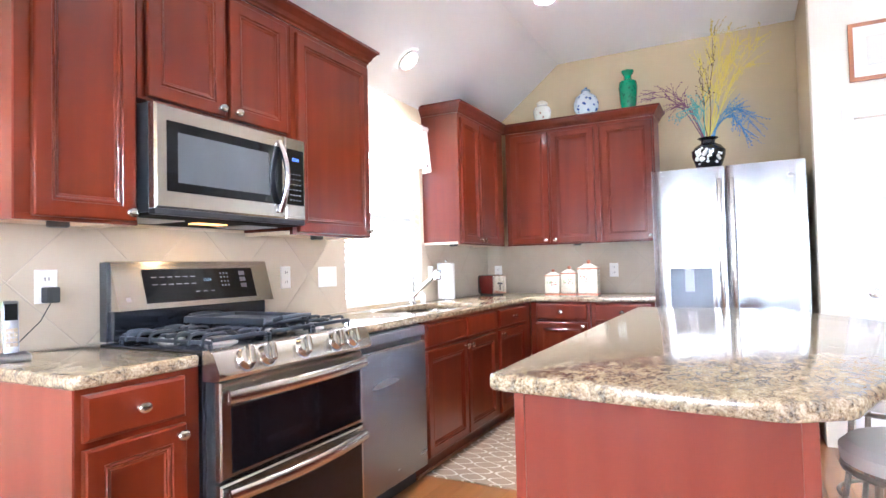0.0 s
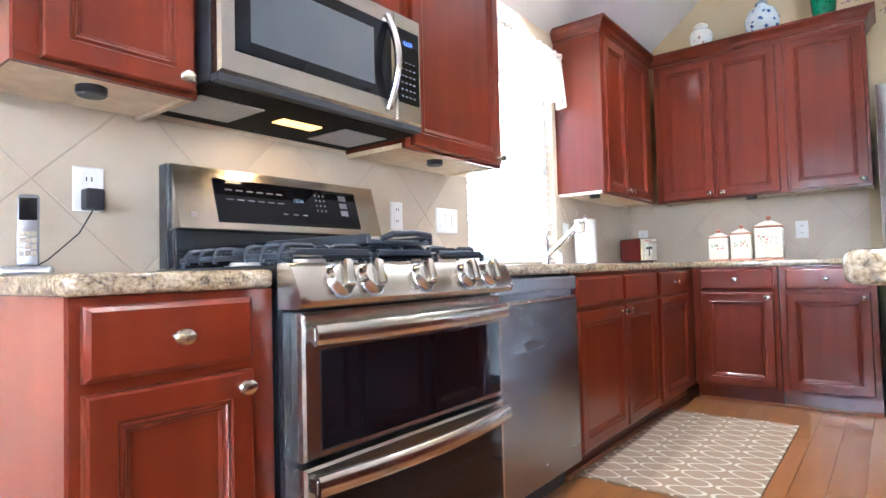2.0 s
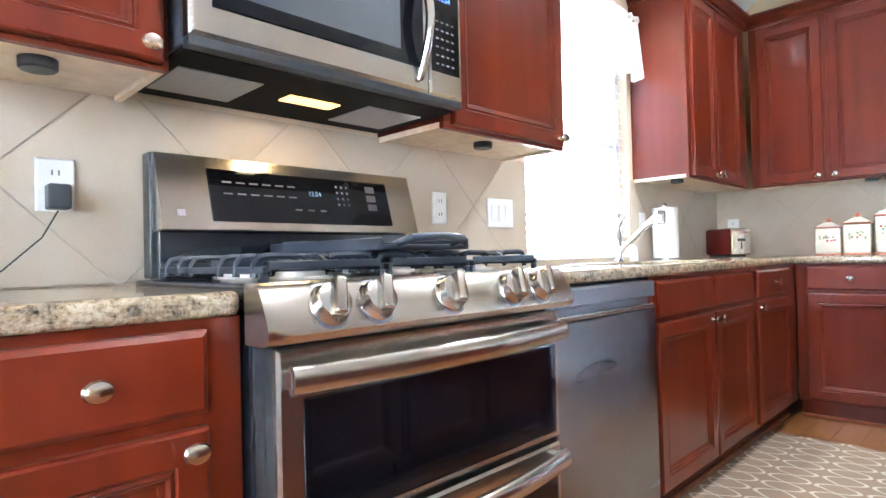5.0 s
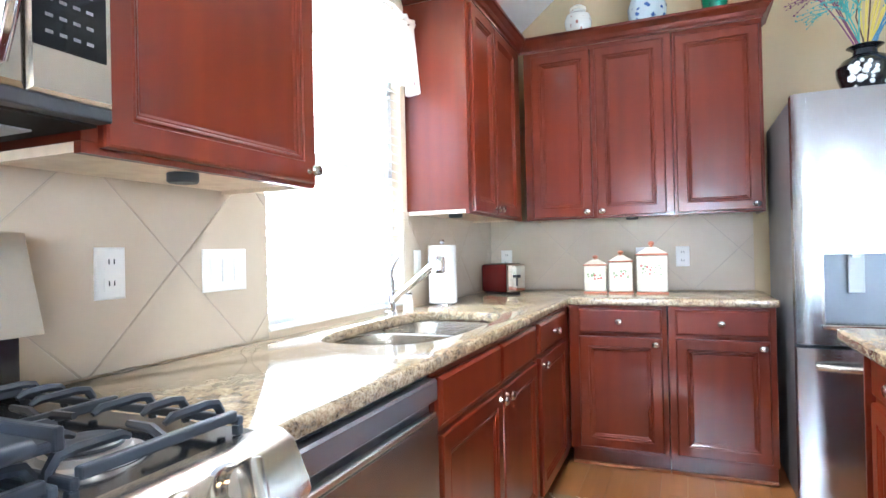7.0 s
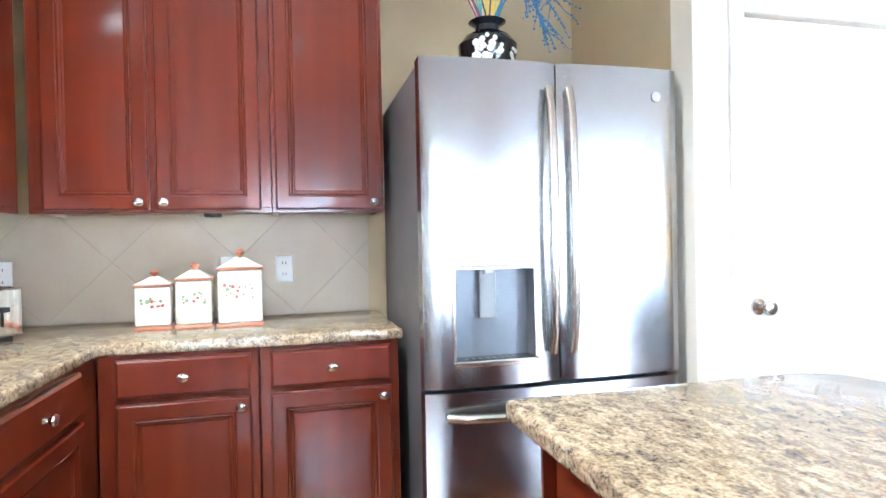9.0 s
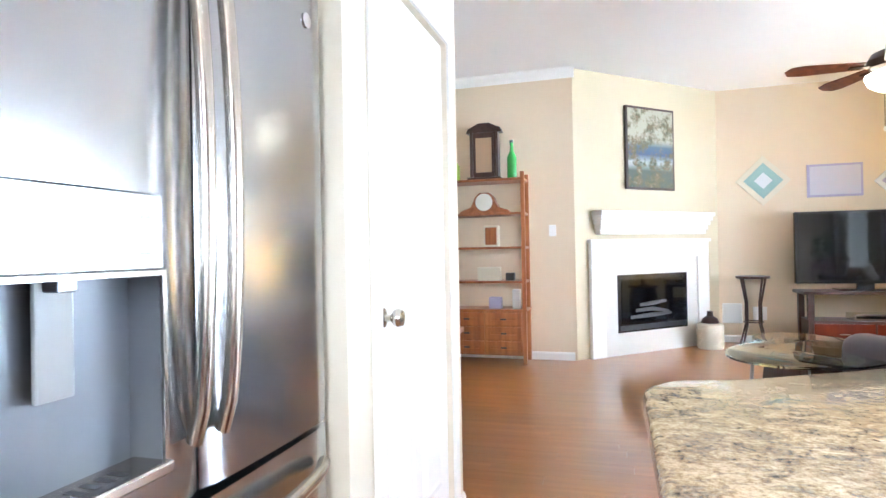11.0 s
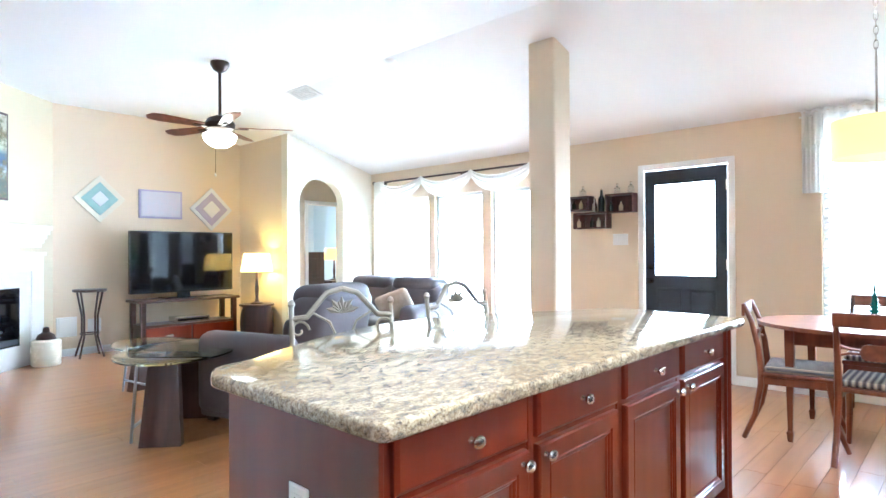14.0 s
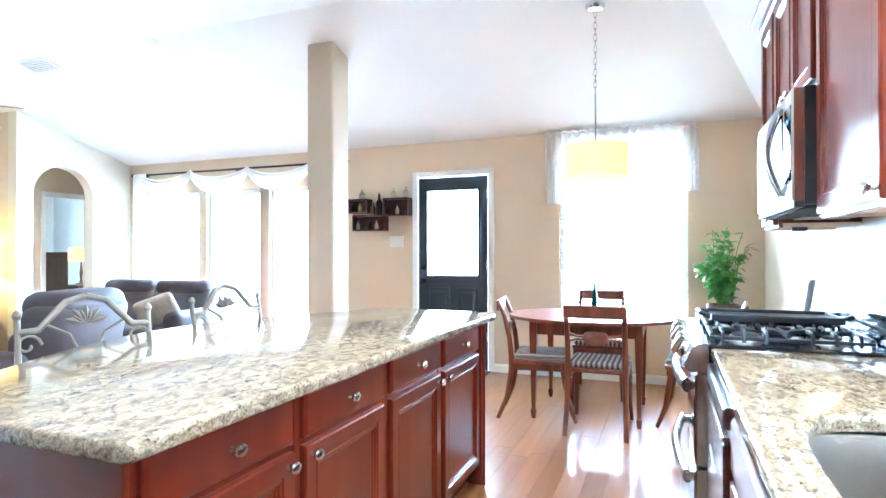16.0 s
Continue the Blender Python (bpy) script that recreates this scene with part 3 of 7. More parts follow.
def kitchen_range():
    W = 0.82
    r = thing("kitchen_range", "stainless steel double-oven gas range with black cooktop", "range", on_stove_wall(0.66, 0.002))
    part("body", boxes((0.0, 0.0, 0.03, W, 0.60, 0.895), bevel=0.003), BLACK, r, "black enamel body")
    part("cooktop", boxes((-0.004, -0.02, 0.896, W + 0.004, 0.56, 0.925), bevel=0.006), BLACK, r, "glossy black cooktop")
    # sloping front with the knobs
    bm = bmesh.new()
    prof = [(-0.02, 0.928), (-0.035, 0.927), (-0.055, 0.915), (-0.082, 0.860), (-0.085, 0.845), (-0.078, 0.832), (-0.06, 0.828), (-0.001, 0.828), (-0.001, 0.928)]
    rings = [[bm.verts.new((x, y * (1.0 if 0.02 < x < W - 0.02 else 0.94), z)) for y, z in prof] for x in (-0.012, -0.002, 0.03, W - 0.03, W + 0.002, W + 0.012)]
    for A, B in zip(rings, rings[1:]):
        for k in range(len(prof)):
            bm.faces.new((A[k], A[(k + 1) % len(prof)], B[(k + 1) % len(prof)], B[k]))
    bm.faces.new(rings[0][::-1])
    bm.faces.new(rings[-1])
    front = part("control_panel", bm, STEEL, r, "brushed steel knob panel", True)
    tilt = Matrix.Rotation(radians(-28), 3, "X") @ FRONT
    for x in (0.104, 0.202, 0.390, 0.585, 0.697):
        c = Vector((x, -0.066, 0.885))
        k = part("knob", lathe(bmesh.new(), [(0.038, 0.0), (0.038, 0.005), (0.0345, 0.009), (0.0335, 0.020), (0.031, 0.027), (0.024, 0.030), (0.0, 0.0305)], 24, c, tilt), NICKEL, front, "brushed metal burner knob", True)
        part("skirt", lathe(bmesh.new(), [(0.043, -0.001), (0.043, 0.0015), (0.0385, 0.003), (0.0, 0.0032)], 28, c, tilt), STEEL_DARK, k, "dark ring behind the knob", True)
        bm = bx(bmesh.new(), -0.0105, -0.034, 0.0215, 0.0105, 0.034, 0.049, 0.005, 3)
        spin = Matrix.Rotation(radians(-18), 3, "Z")
        for v in bm.verts:
            v.co = c + tilt @ (spin @ v.co)
        part("grip", bm, NICKEL, k, smooth=True)
    # two oven doors
    for z0, z1, wz0, wz1, hz in ((0.498, 0.818, 0.515, 0.735, 0.772), (0.10, 0.484, 0.15, 0.425, 0.452)):
        d = part("oven_door", panel(bmesh.new(), 0.020, z0, W - 0.010, z1, -0.002, [(0.0, -0.038), (0.006, -0.044)]), STEEL, r, "brushed steel oven door")
        bm = panel(bmesh.new(), 0.066, wz0, W - 0.030, wz1, -0.0445, [(0.0, -0.0465), (0.004, -0.0475)])
        part("glass", bm, BLACK_GLASS, d, "black oven glass")
        n = 14
        pts = [(0.03 + (W - 0.06) * i / n, -0.05 - 0.052 * math.sin(math.pi * (0.12 + 0.76 * i / n)), hz) for i in range(n + 1)]
        bm = tube(bmesh.new(), pts, 0.017, 14)
        for v in bm.verts:
            v.co.z = hz + (v.co.z - hz) * 1.5
        part("handle", bm, STEEL, d, "long curved steel handle", True)
        for bxx in (0.028, W - 0.055):
            part("bracket", boxes((bxx, -0.075, hz - 0.016, bxx + 0.027, -0.044, hz + 0.016), bevel=0.004), STEEL, d)
    part("kick_panel", boxes((0.01, -0.03, 0.02, W - 0.01, 0.0, 0.094), bevel=0.003), STEEL, r)
    # back guard
    part("back_riser", boxes((0.044, 0.545, 0.926, W, 0.60, 1.04), bevel=0.004), BLACK, r, "black riser")
    bm = bmesh.new()
    prof = [(0.515, 1.042), (0.60, 1.042), (0.615, 1.226), (0.60, 1.234), (0.569, 1.230)]
    rings = [[bm.verts.new((x, y, z)) for y, z in prof] for x in (0.044, W + 0.025)]
    for k in range(len(prof)):
        bm.faces.new((rings[0][k], rings[0][(k + 1) % 5], rings[1][(k + 1) % 5], rings[1][k]))
    bm.faces.new(rings[0][::-1])
    bm.faces.new(rings[1])
    bg = part("back_guard", bm, STEEL, r, "brushed steel back guard")
    part("end_cap", boxes((0.034, 0.575, 0.926, 0.0435, 0.62, 1.230), bevel=0.003), BLACK, r)
    # the slanted display: y falls from 0.515 to 0.572 between z 1.042 and 1.240
    def on_slant(x, z, lift):
        f = (z - 1.042) / 0.198
        return Vector((x, 0.515 + 0.057 * f - lift, z))
    def slant_box(x0, z0, x1, z1, lift0, lift1):
        bm = bmesh.new()
        vs = [bm.verts.new(on_slant(x, z, l)) for l in (lift1, lift0) for x, z in ((x0, z0), (x1, z0), (x1, z1), (x0, z1))]
        for q in ((0, 1, 2, 3), (7, 6, 5, 4), (0, 4, 5, 1), (1, 5, 6, 2), (2, 6, 7, 3), (3, 7, 4, 0)):
            bm.faces.new([vs[i] for i in q])
        return bm
    disp = part("display", slant_box(0.165, 1.065, 0.74, 1.20, 0.0005, 0.003), BLACK_GLASS, bg, "black glass control display")
    ink, cyan = material("pale_print", (0.10, 0.10, 0.105), 0.5), glow("cyan_digits", (0.12, 0.2, 0.26), 0.25)
    for i in range(6):
        for j in range(2):
            part("print", slant_box(0.20 + i * 0.037, 1.165 - j * 0.03, 0.224 + i * 0.037, 1.169 - j * 0.03, 0.003, 0.0036), ink, disp)
    for i in range(3):
        for j in range(4):
            part("print", slant_box(0.545 + i * 0.018, 1.12 + j * 0.018, 0.552 + i * 0.018, 1.127 + j * 0.018, 0.003, 0.0036), ink, disp)
    for i in range(3):
        part("print", slant_box(0.40 + i * 0.04, 1.10, 0.42 + i * 0.04, 1.104, 0.003, 0.0036), ink, disp)
        part("print", slant_box(0.655, 1.11 + i * 0.028, 0.69, 1.13 + i * 0.028, 0.003, 0.0036), GREY_KEY, disp)
    cu = bpy.data.curves.new("clock_digits", "FONT")
    cu.body, cu.size, cu.align_x = "12:54", 0.019, "CENTER"
    cu.extrude = 0.0004
    tx = new("clock_digits", cu)
    tx.data.materials.append(cyan)
    tx.parent = disp
    tx.matrix_local = Matrix.Translation(on_slant(0.47, 1.145, 0.004)) @ Matrix.Rotation(radians(74), 4, "X")
    part("emblem", slant_box(0.08, 1.075, 0.1, 1.092, 0.0005, 0.0015), material("grey_emblem", (0.34, 0.30, 0.30), 0.4), bg)
    # burners and grates
    for x, y, rr in ((0.17, 0.13, 0.05), (0.17, 0.40, 0.042), (0.41, 0.27, 0.055), (0.65, 0.13, 0.055), (0.65, 0.40, 0.038)):
        b = part("burner", lathe(bmesh.new(), [(rr + 0.016, 0.9255), (rr + 0.014, 0.930), (rr, 0.931), (rr * 0.95, 0.940), (0.0, 0.9405)], 28, (x, y, 0)), ALUMINIUM, r, "round gas burner with bright base", True)
        part("cap", lathe(bmesh.new(), [(rr * 0.8, 0.941), (rr * 0.82, 0.946), (rr * 0.7, 0.950), (0.0, 0.951)], 28, (x, y, 0)), IRON, b, smooth=True)
    for x0, x1 in ((0.025, 0.285), (0.295, 0.535), (0.545, 0.795)):
        g = part("grate", boxes((x0 + 0.012, 0.005, 0.947, x1 - 0.012, 0.018, 0.962), bevel=0.003), IRON, r, "cast iron pan grate")
        part("bar", boxes((x0 + 0.012, 0.476, 0.947, x1 - 0.012, 0.489, 0.962), bevel=0.003), IRON, g)
        w = x1 - x0
        for e in (x0, x1 - 0.012):
            part("bar", boxes((e, 0.005, 0.940, e + 0.0115, 0.489, 0.953), bevel=0.003), IRON, g)
            for yy in (0.006, 0.476):
                part("foot", boxes((e, yy, 0.926, e + 0.0115, yy + 0.012, 0.9398), bevel=0.002), IRON, g)
        part("bar", boxes((x0 + 0.0125, 0.241, 0.950, x1 - 0.0125, 0.253, 0.966), bevel=0.003), IRON, g)
        for i in range(7):
            yy = 0.045 + i * 0.0675
            if abs(yy - 0.247) < 0.02:
                continue
            reach = w * (0.40 if i in (0, 2, 4, 6) else 0.31)
            for side in (0, 1):
                q = [(0.003, 0.934), (0.004, 0.956), (0.012, 0.968), (0.03, 0.971), (reach - 0.012, 0.970), (reach, 0.964)]
                run = [(x0 + u, yy, z) if side == 0 else (x1 - u, yy, z) for u, z in q]
                bm = tube(bmesh.new(), run, [0.0065, 0.0065, 0.007, 0.007, 0.0065, 0.004], 6)
                part("finger", bm, IRON, g, smooth=True)
        cx = (x0 + x1) / 2
        for yy, d in ((0.0185, 1), (0.2405, -1), (0.2535, 1), (0.4755, -1)):
            part("finger", tube(bmesh.new(), [(cx, yy, 0.957), (cx, yy + d * 0.02, 0.967), (cx, yy + d * 0.06, 0.969)], [0.006, 0.0065, 0.005], 6), IRON, g, smooth=True)
    return r


kitchen_range()


def griddle():
    g = thing("griddle", "dark cast iron griddle plate lying on the grates", "griddle", on_stove_wall(0.66, 0.002, 0.9785))
    bm = bx(bmesh.new(), 0.29, 0.03, 0.0, 0.55, 0.46, 0.012, 0.004)
    part("plate", bm, IRON, g)
    part("rim", boxes((0.285, 0.025, 0.0, 0.297, 0.465, 0.026), (0.543, 0.025, 0.0, 0.555, 0.465, 0.026), (0.2975, 0.453, 0.0, 0.5425, 0.465, 0.026), bevel=0.003), IRON, g)
    for y, s in ((0.025, -1), (0.465, 1)):
        part("handle", tube(bmesh.new(), [(0.34, y, 0.014), (0.345, y + s * 0.035, 0.024), (0.42, y + s * 0.045, 0.028), (0.495, y + s * 0.035, 0.024), (0.50, y, 0.014)], 0.009, 10), IRON, g, smooth=True)


griddle()


KEY_PRINT = material("key_print", (0.12, 0.12, 0.12), 0.5)


def microwave():
    W, z0, z1 = 0.79, 1.390, 1.797
    m = thing("microwave", "stainless over-the-range microwave with black glass door", "microwave", on_stove_wall(0.368, 0.010))
    part("body", boxes((0.0, 0.0, z0 + 0.012, W, 0.375, z1), bevel=0.003), BLACK_PLASTIC, m, "black steel casing")
    d = part("door", panel(bmesh.new(), 0.002, z0 + 0.025, 0.655, z1 - 0.004, -0.001, [(0.0, -0.03), (0.008, -0.038)]), STEEL, m, "brushed steel door frame")
    win = part("window", panel(bmesh.new(), 0.048, z0 + 0.088, 0.632, z1 - 0.062, -0.0385, [(0.0, -0.0395), (0.003, -0.0405)]), BLACK_GLASS, d, "black glass window")
    part("screen", panel(bmesh.new(), 0.092, z0 + 0.122, 0.548, z1 - 0.10, -0.0408, [(0.0, -0.0412)]), mottled("dim_oven_screen", (0.07, 0.075, 0.08), (0.10, 0.105, 0.11), 4, 0.12, 0.0), win)
    n = 12
    pts = [(0.615, -0.04 - 0.046 * math.sin(math.pi * i / n), z0 + 0.055 + 0.315 * i / n) for i in range(n + 1)]
    part("handle", tube(bmesh.new(), pts, 0.013, 12), CHROME, d, "curved chrome handle", True)
    c = part("control_panel", panel(bmesh.new(), 0.658, z0 + 0.025, W - 0.002, z1 - 0.004, -0.001, [(0.0, -0.03), (0.006, -0.037)]), STEEL, m)
    k = part("keypad", panel(bmesh.new(), 0.663, z0 + 0.092, W - 0.016, z1 - 0.058, -0.0372, [(0.0, -0.0385)]), BLACK_GLASS, c, "black keypad")
    for i in range(4):
        for j in range(6):
            part("key", boxes((0.680 + i * 0.0205, -0.0392, z0 + 0.112 + j * 0.024, 0.691 + i * 0.0205, -0.0386, z0 + 0.117 + j * 0.024)), KEY_PRINT, k)
    cu = bpy.data.curves.new("clock_digits", "FONT")
    cu.body, cu.size, cu.align_x, cu.extrude = "12:54", 0.021, "CENTER", 0.0003
    tx = new("clock_digits", cu)
    cu.materials.append(glow("blue_digits", (0.10, 0.2, 0.8), 1.0))
    tx.parent = k
    tx.matrix_local = Matrix.Translation((0.717, -0.0392, z1 - 0.112)) @ Matrix.Rotation(radians(90), 4, "X")
    part("bottom_trim", boxes((0.002, -0.032, z0 + 0.003, W - 0.002, 0.0, z0 + 0.0245), bevel=0.003), BLACK_PLASTIC, m)
    part("base_plate", boxes((0.004, 0.004, z0, W - 0.004, 0.37, z0 + 0.0115)), material("matte_black_plate", (0.02, 0.018, 0.017), 0.85, spec=0.15), m)
    mesh_mat = mottled("grey_filter_mesh", (0.55, 0.55, 0.55), (0.42, 0.42, 0.42), 60, 0.6, 0.2, metal=0.2)
    for x in (0.03, 0.545):
        part("grease_filter", boxes((x, 0.10, z0 - 0.004, x + 0.20, 0.30, z0 - 0.0005), bevel=0.001), mesh_mat, m, "grey metal mesh filter")
    part("lamp", boxes((0.325, 0.14, z0 - 0.004, 0.48, 0.20, z0 - 0.0005), bevel=0.001), glow("warm_cooktop_lamp", (1.0, 0.5, 0.12), 2.0), m, "lit warm lamp")
    return m


microwave()
la = area("cooktop_light", (0.25, 0.41, 1.384), (0.25, 0.41, 0.0), 0.14, 0.06, 0.65, (1, 0.66, 0.3))


def dishwasher():
    W = 0.615
    d = thing("dishwasher", "stainless steel dishwasher with recessed bar handle", "dishwasher", on_stove_wall(0.635, 0.845))
    part("body", boxes((0.0, 0.0, 0.10, W, 0.56, 0.868)), BLACK_PLASTIC, d)
    part("toe_kick", boxes((0.0, 0.05, 0.0, W, 0.07, 0.099)), BLACK_PLASTIC, d)
    part("door", panel(bmesh.new(), 0.006, 0.105, W - 0.006, 0.775, -0.001, [(0.0, -0.026), (0.005, -0.032)]), STEEL_DW, d, "brushed steel door")
    part("top_panel", panel(bmesh.new(), 0.006, 0.812, W - 0.006, 0.866, -0.001, [(0.0, -0.026), (0.005, -0.032)]), STEEL_DARK, d)
    h = part("handle_recess", boxes((0.006, -0.006, 0.776, W - 0.006, -0.001, 0.811)), STEEL_DARK, d)
    part("handle_lip", boxes((0.02, -0.034, 0.775, W - 0.02, -0.012, 0.790), bevel=0.004), STEEL, h)


dishwasher()


def refrigerator():
    x0, x1, yf, z1 = 1.668, 2.618, 3.035, 1.825
    W = x1 - x0
    f = thing("refrigerator", "stainless French-door refrigerator with water dispenser", "refrigerator", pose(x0, yf, 0))
    part("body", boxes((0.004, 0.075, 0.03, W - 0.004, 0.82, z1 - 0.012), bevel=0.004), mottled("dark_grey_fridge_side", (0.09, 0.085, 0.085), (0.12, 0.11, 0.11), 8, 0.35, 0.05), f, "dark grey side casing")
    mid = 0.479

    def bowed(xa, xb, za, zb, bow=0.008, hole=None):
        """A door whose front swells a little; an optional rectangular hole for the dispenser."""
        bm = bmesh.new()
        xs = sorted({xa, xb} | ({hole[0], hole[2]} if hole else set()) | {xa + (xb - xa) * i / 14 for i in range(15)})
        zs = sorted({za, zb} | ({hole[1], hole[3]} if hole else set()) | {za + (zb - za) * i / 6 for i in range(7)})

        def y(x):
            t = (x - xa) / (xb - xa)
            return -bow * 4 * t * (1 - t) + 0.01 * (max(0, 0.05 - t) / 0.05 + max(0, t - 0.95) / 0.05)
        grid = [[bm.verts.new((x, y(x), z)) for x in xs] for z in zs]
        back = [[bm.verts.new((x, 0.07, z)) for x in xs] for z in zs]
        for i in range(len(zs) - 1):
            for j in range(len(xs) - 1):
                if hole and hole[0] <= xs[j] < hole[2] and hole[1] <= zs[i] < hole[3]:
                    continue
                bm.faces.new((grid[i][j], grid[i][j + 1], grid[i + 1][j + 1], grid[i + 1][j]))
                bm.faces.new((back[i][j], back[i + 1][j], back[i + 1][j + 1], back[i][j + 1]))
        n, m_ = len(zs), len(xs)
        for j in range(m_ - 1):
            bm.faces.new((grid[0][j], back[0][j], back[0][j + 1], grid[0][j + 1]))
            bm.faces.new((grid[n - 1][j], grid[n - 1][j + 1], back[n - 1][j + 1], back[n - 1][j]))
        for i in range(n - 1):
            bm.faces.new((grid[i][0], grid[i + 1][0], back[i + 1][0], back[i][0]))
            bm.faces.new((grid[i][m_ - 1], back[i][m_ - 1], back[i + 1][m_ - 1], grid[i + 1][m_ - 1]))
        return bm
    dx0, dx1, dz0, dz1 = 0.098, 0.388, 0.825, 1.262
    ld = part("door", bowed(0.002, mid - 0.003, 0.745, z1, hole=(dx0, dz0, dx1, dz1)), STEEL_V, f, "steel door with water dispenser", True)
    rd = part("door", bowed(mid + 0.003, W - 0.002, 0.745, z1), STEEL_V, f, "plain steel door", True)
    fd = part("freezer_drawer", bowed(0.002, W - 0.002, 0.075, 0.730, 0.010), STEEL_V, f, "freezer drawer", True)
    part("grille", boxes((0.01, 0.02, 0.0, W - 0.01, 0.06, 0.07)), BLACK_PLASTIC, f)
    # dispenser
    GREYSHELL = mottled("grey_dispenser_shell", (0.13, 0.14, 0.16), (0.17, 0.18, 0.20), 8, 0.38, 0.03, metal=0.3)
    head = part("dispenser_head", panel(bmesh.new(), dx0, 1.14, dx1, dz1, 0.03, [(0.0, -0.006), (0.004, -0.010)]), STEEL_V, ld, "smooth control strip")
    part("niche_rim", boxes((dx0 - 0.002, -0.012, 1.132, dx1 + 0.002, -0.0065, 1.1395), (dx0 - 0.002, -0.012, dz0 + 0.0105, dx0 + 0.007, -0.0065, 1.1315), (dx1 - 0.007, -0.012, dz0 + 0.0105, dx1 + 0.002, -0.0065, 1.1315)), STEEL, ld, "bright steel rim")
    part("niche_back", boxes((dx0, 0.060, dz0, dx1, 0.066, 1.14)), GREYSHELL, ld, "grey dispenser niche")
    for a in (dx0, dx1 - 0.006):
        part("niche_side", boxes((a, -0.004, dz0, a + 0.006, 0.0595, 1.139)), GREYSHELL, ld)
    part("nozzle", boxes((0.21, 0.0, 1.115, 0.24, 0.03, 1.139), bevel=0.003), STEEL_DARK, head)
    part("paddle", boxes((0.200, 0.03, 0.965, 0.260, 0.04, 1.13), bevel=0.004), material("pale_paddle", (0.30, 0.31, 0.32), 0.22), ld, "pale grey paddle")
    tray = part("tray", boxes((dx0 - 0.004, -0.022, dz0 - 0.012, dx1 + 0.004, 0.058, dz0 + 0.01), bevel=0.005), STEEL, ld, "steel drip tray")
    for i in range(8):
        part("slot", boxes((0.14 + i * 0.024, -0.002, dz0 + 0.0102, 0.152 + i * 0.024, 0.03, dz0 + 0.0108)), BLACK_PLASTIC, tray)
    for i in range(3):
        for s in (dx0 + 0.03, dx1 - 0.05):
            part("key", boxes((s, -0.0112, 1.165 + i * 0.028, s + 0.02, -0.0104, 1.169 + i * 0.028)), STEEL_DARK, head)
    for d, x in ((ld, mid - 0.037), (rd, mid + 0.037)):
        n = 16
        pts = [(x, -0.012, 0.86)] + [(x, -0.016 - 0.036 * (math.sin(math.pi * i / n) ** 0.5), 0.845 + 0.89 * i / n) for i in range(n + 1)] + [(x, -0.012, 1.72)]
        part("handle", tube(bmesh.new(), pts, 0.015, 12), STEEL, d, "long bowed steel handle", True)
    n = 14
    pts = [(0.07 + (W - 0.14) * i / n, -0.022 - 0.05 * (math.sin(math.pi * i / n) ** 0.5), 0.655) for i in range(n + 1)]
    part("handle", tube(bmesh.new(), pts, 0.016, 12), STEEL, fd, "horizontal bowed steel handle", True)
    part("emblem", lathe(bmesh.new(), [(0.018, 0.0), (0.018, 0.003), (0.0, 0.0035)], 20, (W - 0.09, -0.006, z1 - 0.10), FRONT), CHROME, rd, smooth=True)


refrigerator()


# ---- island ----
def island():
    rows = ((0.0, 0.53), (0.535, 1.055), (1.06, 1.585), (1.59, 2.135))
    fr = ((0.035, 0.512), (0.025, 0.500), (0.035, 0.515), (0.03, 0.535))
    for i, ((a, b), (p, q)) in enumerate(zip(rows, fr)):
        base_cabinet(pose(1.745, 2.225 - a, 0, 0, 0, -90), b - a - 0.003, [(p, q, (1, -1, 1, -1)[i], True)], "cherry island base cabinet with drawer and door", 0.55, "island cabinets")
    e = thing("island_casing", "cherry casing round the island cabinets", "casing", pose(1.72, 0.065, 0))
    part("end_panel", boxes((0.0, 2.1635, 0.0, 0.62, 2.176, 0.875), bevel=0.002), CHERRY, e)
    part("end_panel", boxes((0.0, 0.0, 0.0, 0.62, 0.012, 0.875), bevel=0.002), CHERRY_SIDE, e, "lighter reddish end panel")
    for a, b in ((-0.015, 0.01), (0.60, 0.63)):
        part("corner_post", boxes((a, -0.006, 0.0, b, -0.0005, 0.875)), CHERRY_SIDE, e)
    part("back_panel", boxes((0.60, 0.0125, 0.0, 0.62, 2.163, 0.875)), CHERRY, e)
    out = [(1.66, 2.285), (1.66, -0.01), (2.29, -0.085), (2.41, -0.01)]
    n = 14
    out += [(2.47 + 0.36 * math.sin(math.pi * i / n), 0.16 + 1.95 * i / n) for i in range(n + 1)]
    out += [(2.44, 2.235), (2.36, 2.285)]
    solid("island_worktop", slab(rounded(out, 0.03)), GRANITE, "large polished granite island top with bowed seating edge", "worktop", smooth=True)
    o = thing("outlet", "white outlet plate on the island end panel", "outlet", pose(2.00, 2.2415, 0.64, 0, 0, 180))
    outlet_parts(o)


def outlet_parts(o):
    part("plate", panel(bmesh.new(), -0.038, -0.06, 0.038, 0.06, 0.0, [(0.0, -0.003), (0.004, -0.006)]), WHITE_PLASTIC, o)
    for z in (-0.025, 0.025):
        part("socket", panel(bmesh.new(), -0.018, z - 0.016, 0.018, z + 0.016, -0.0062, [(0.0, -0.008)]), WHITE_PLASTIC, o)
        part("slots", boxes((-0.008, -0.0088, z - 0.004, -0.005, -0.0082, z + 0.008), (0.005, -0.0088, z - 0.004, 0.008, -0.0082, z + 0.008)), BLACK_PLASTIC, o)


island()


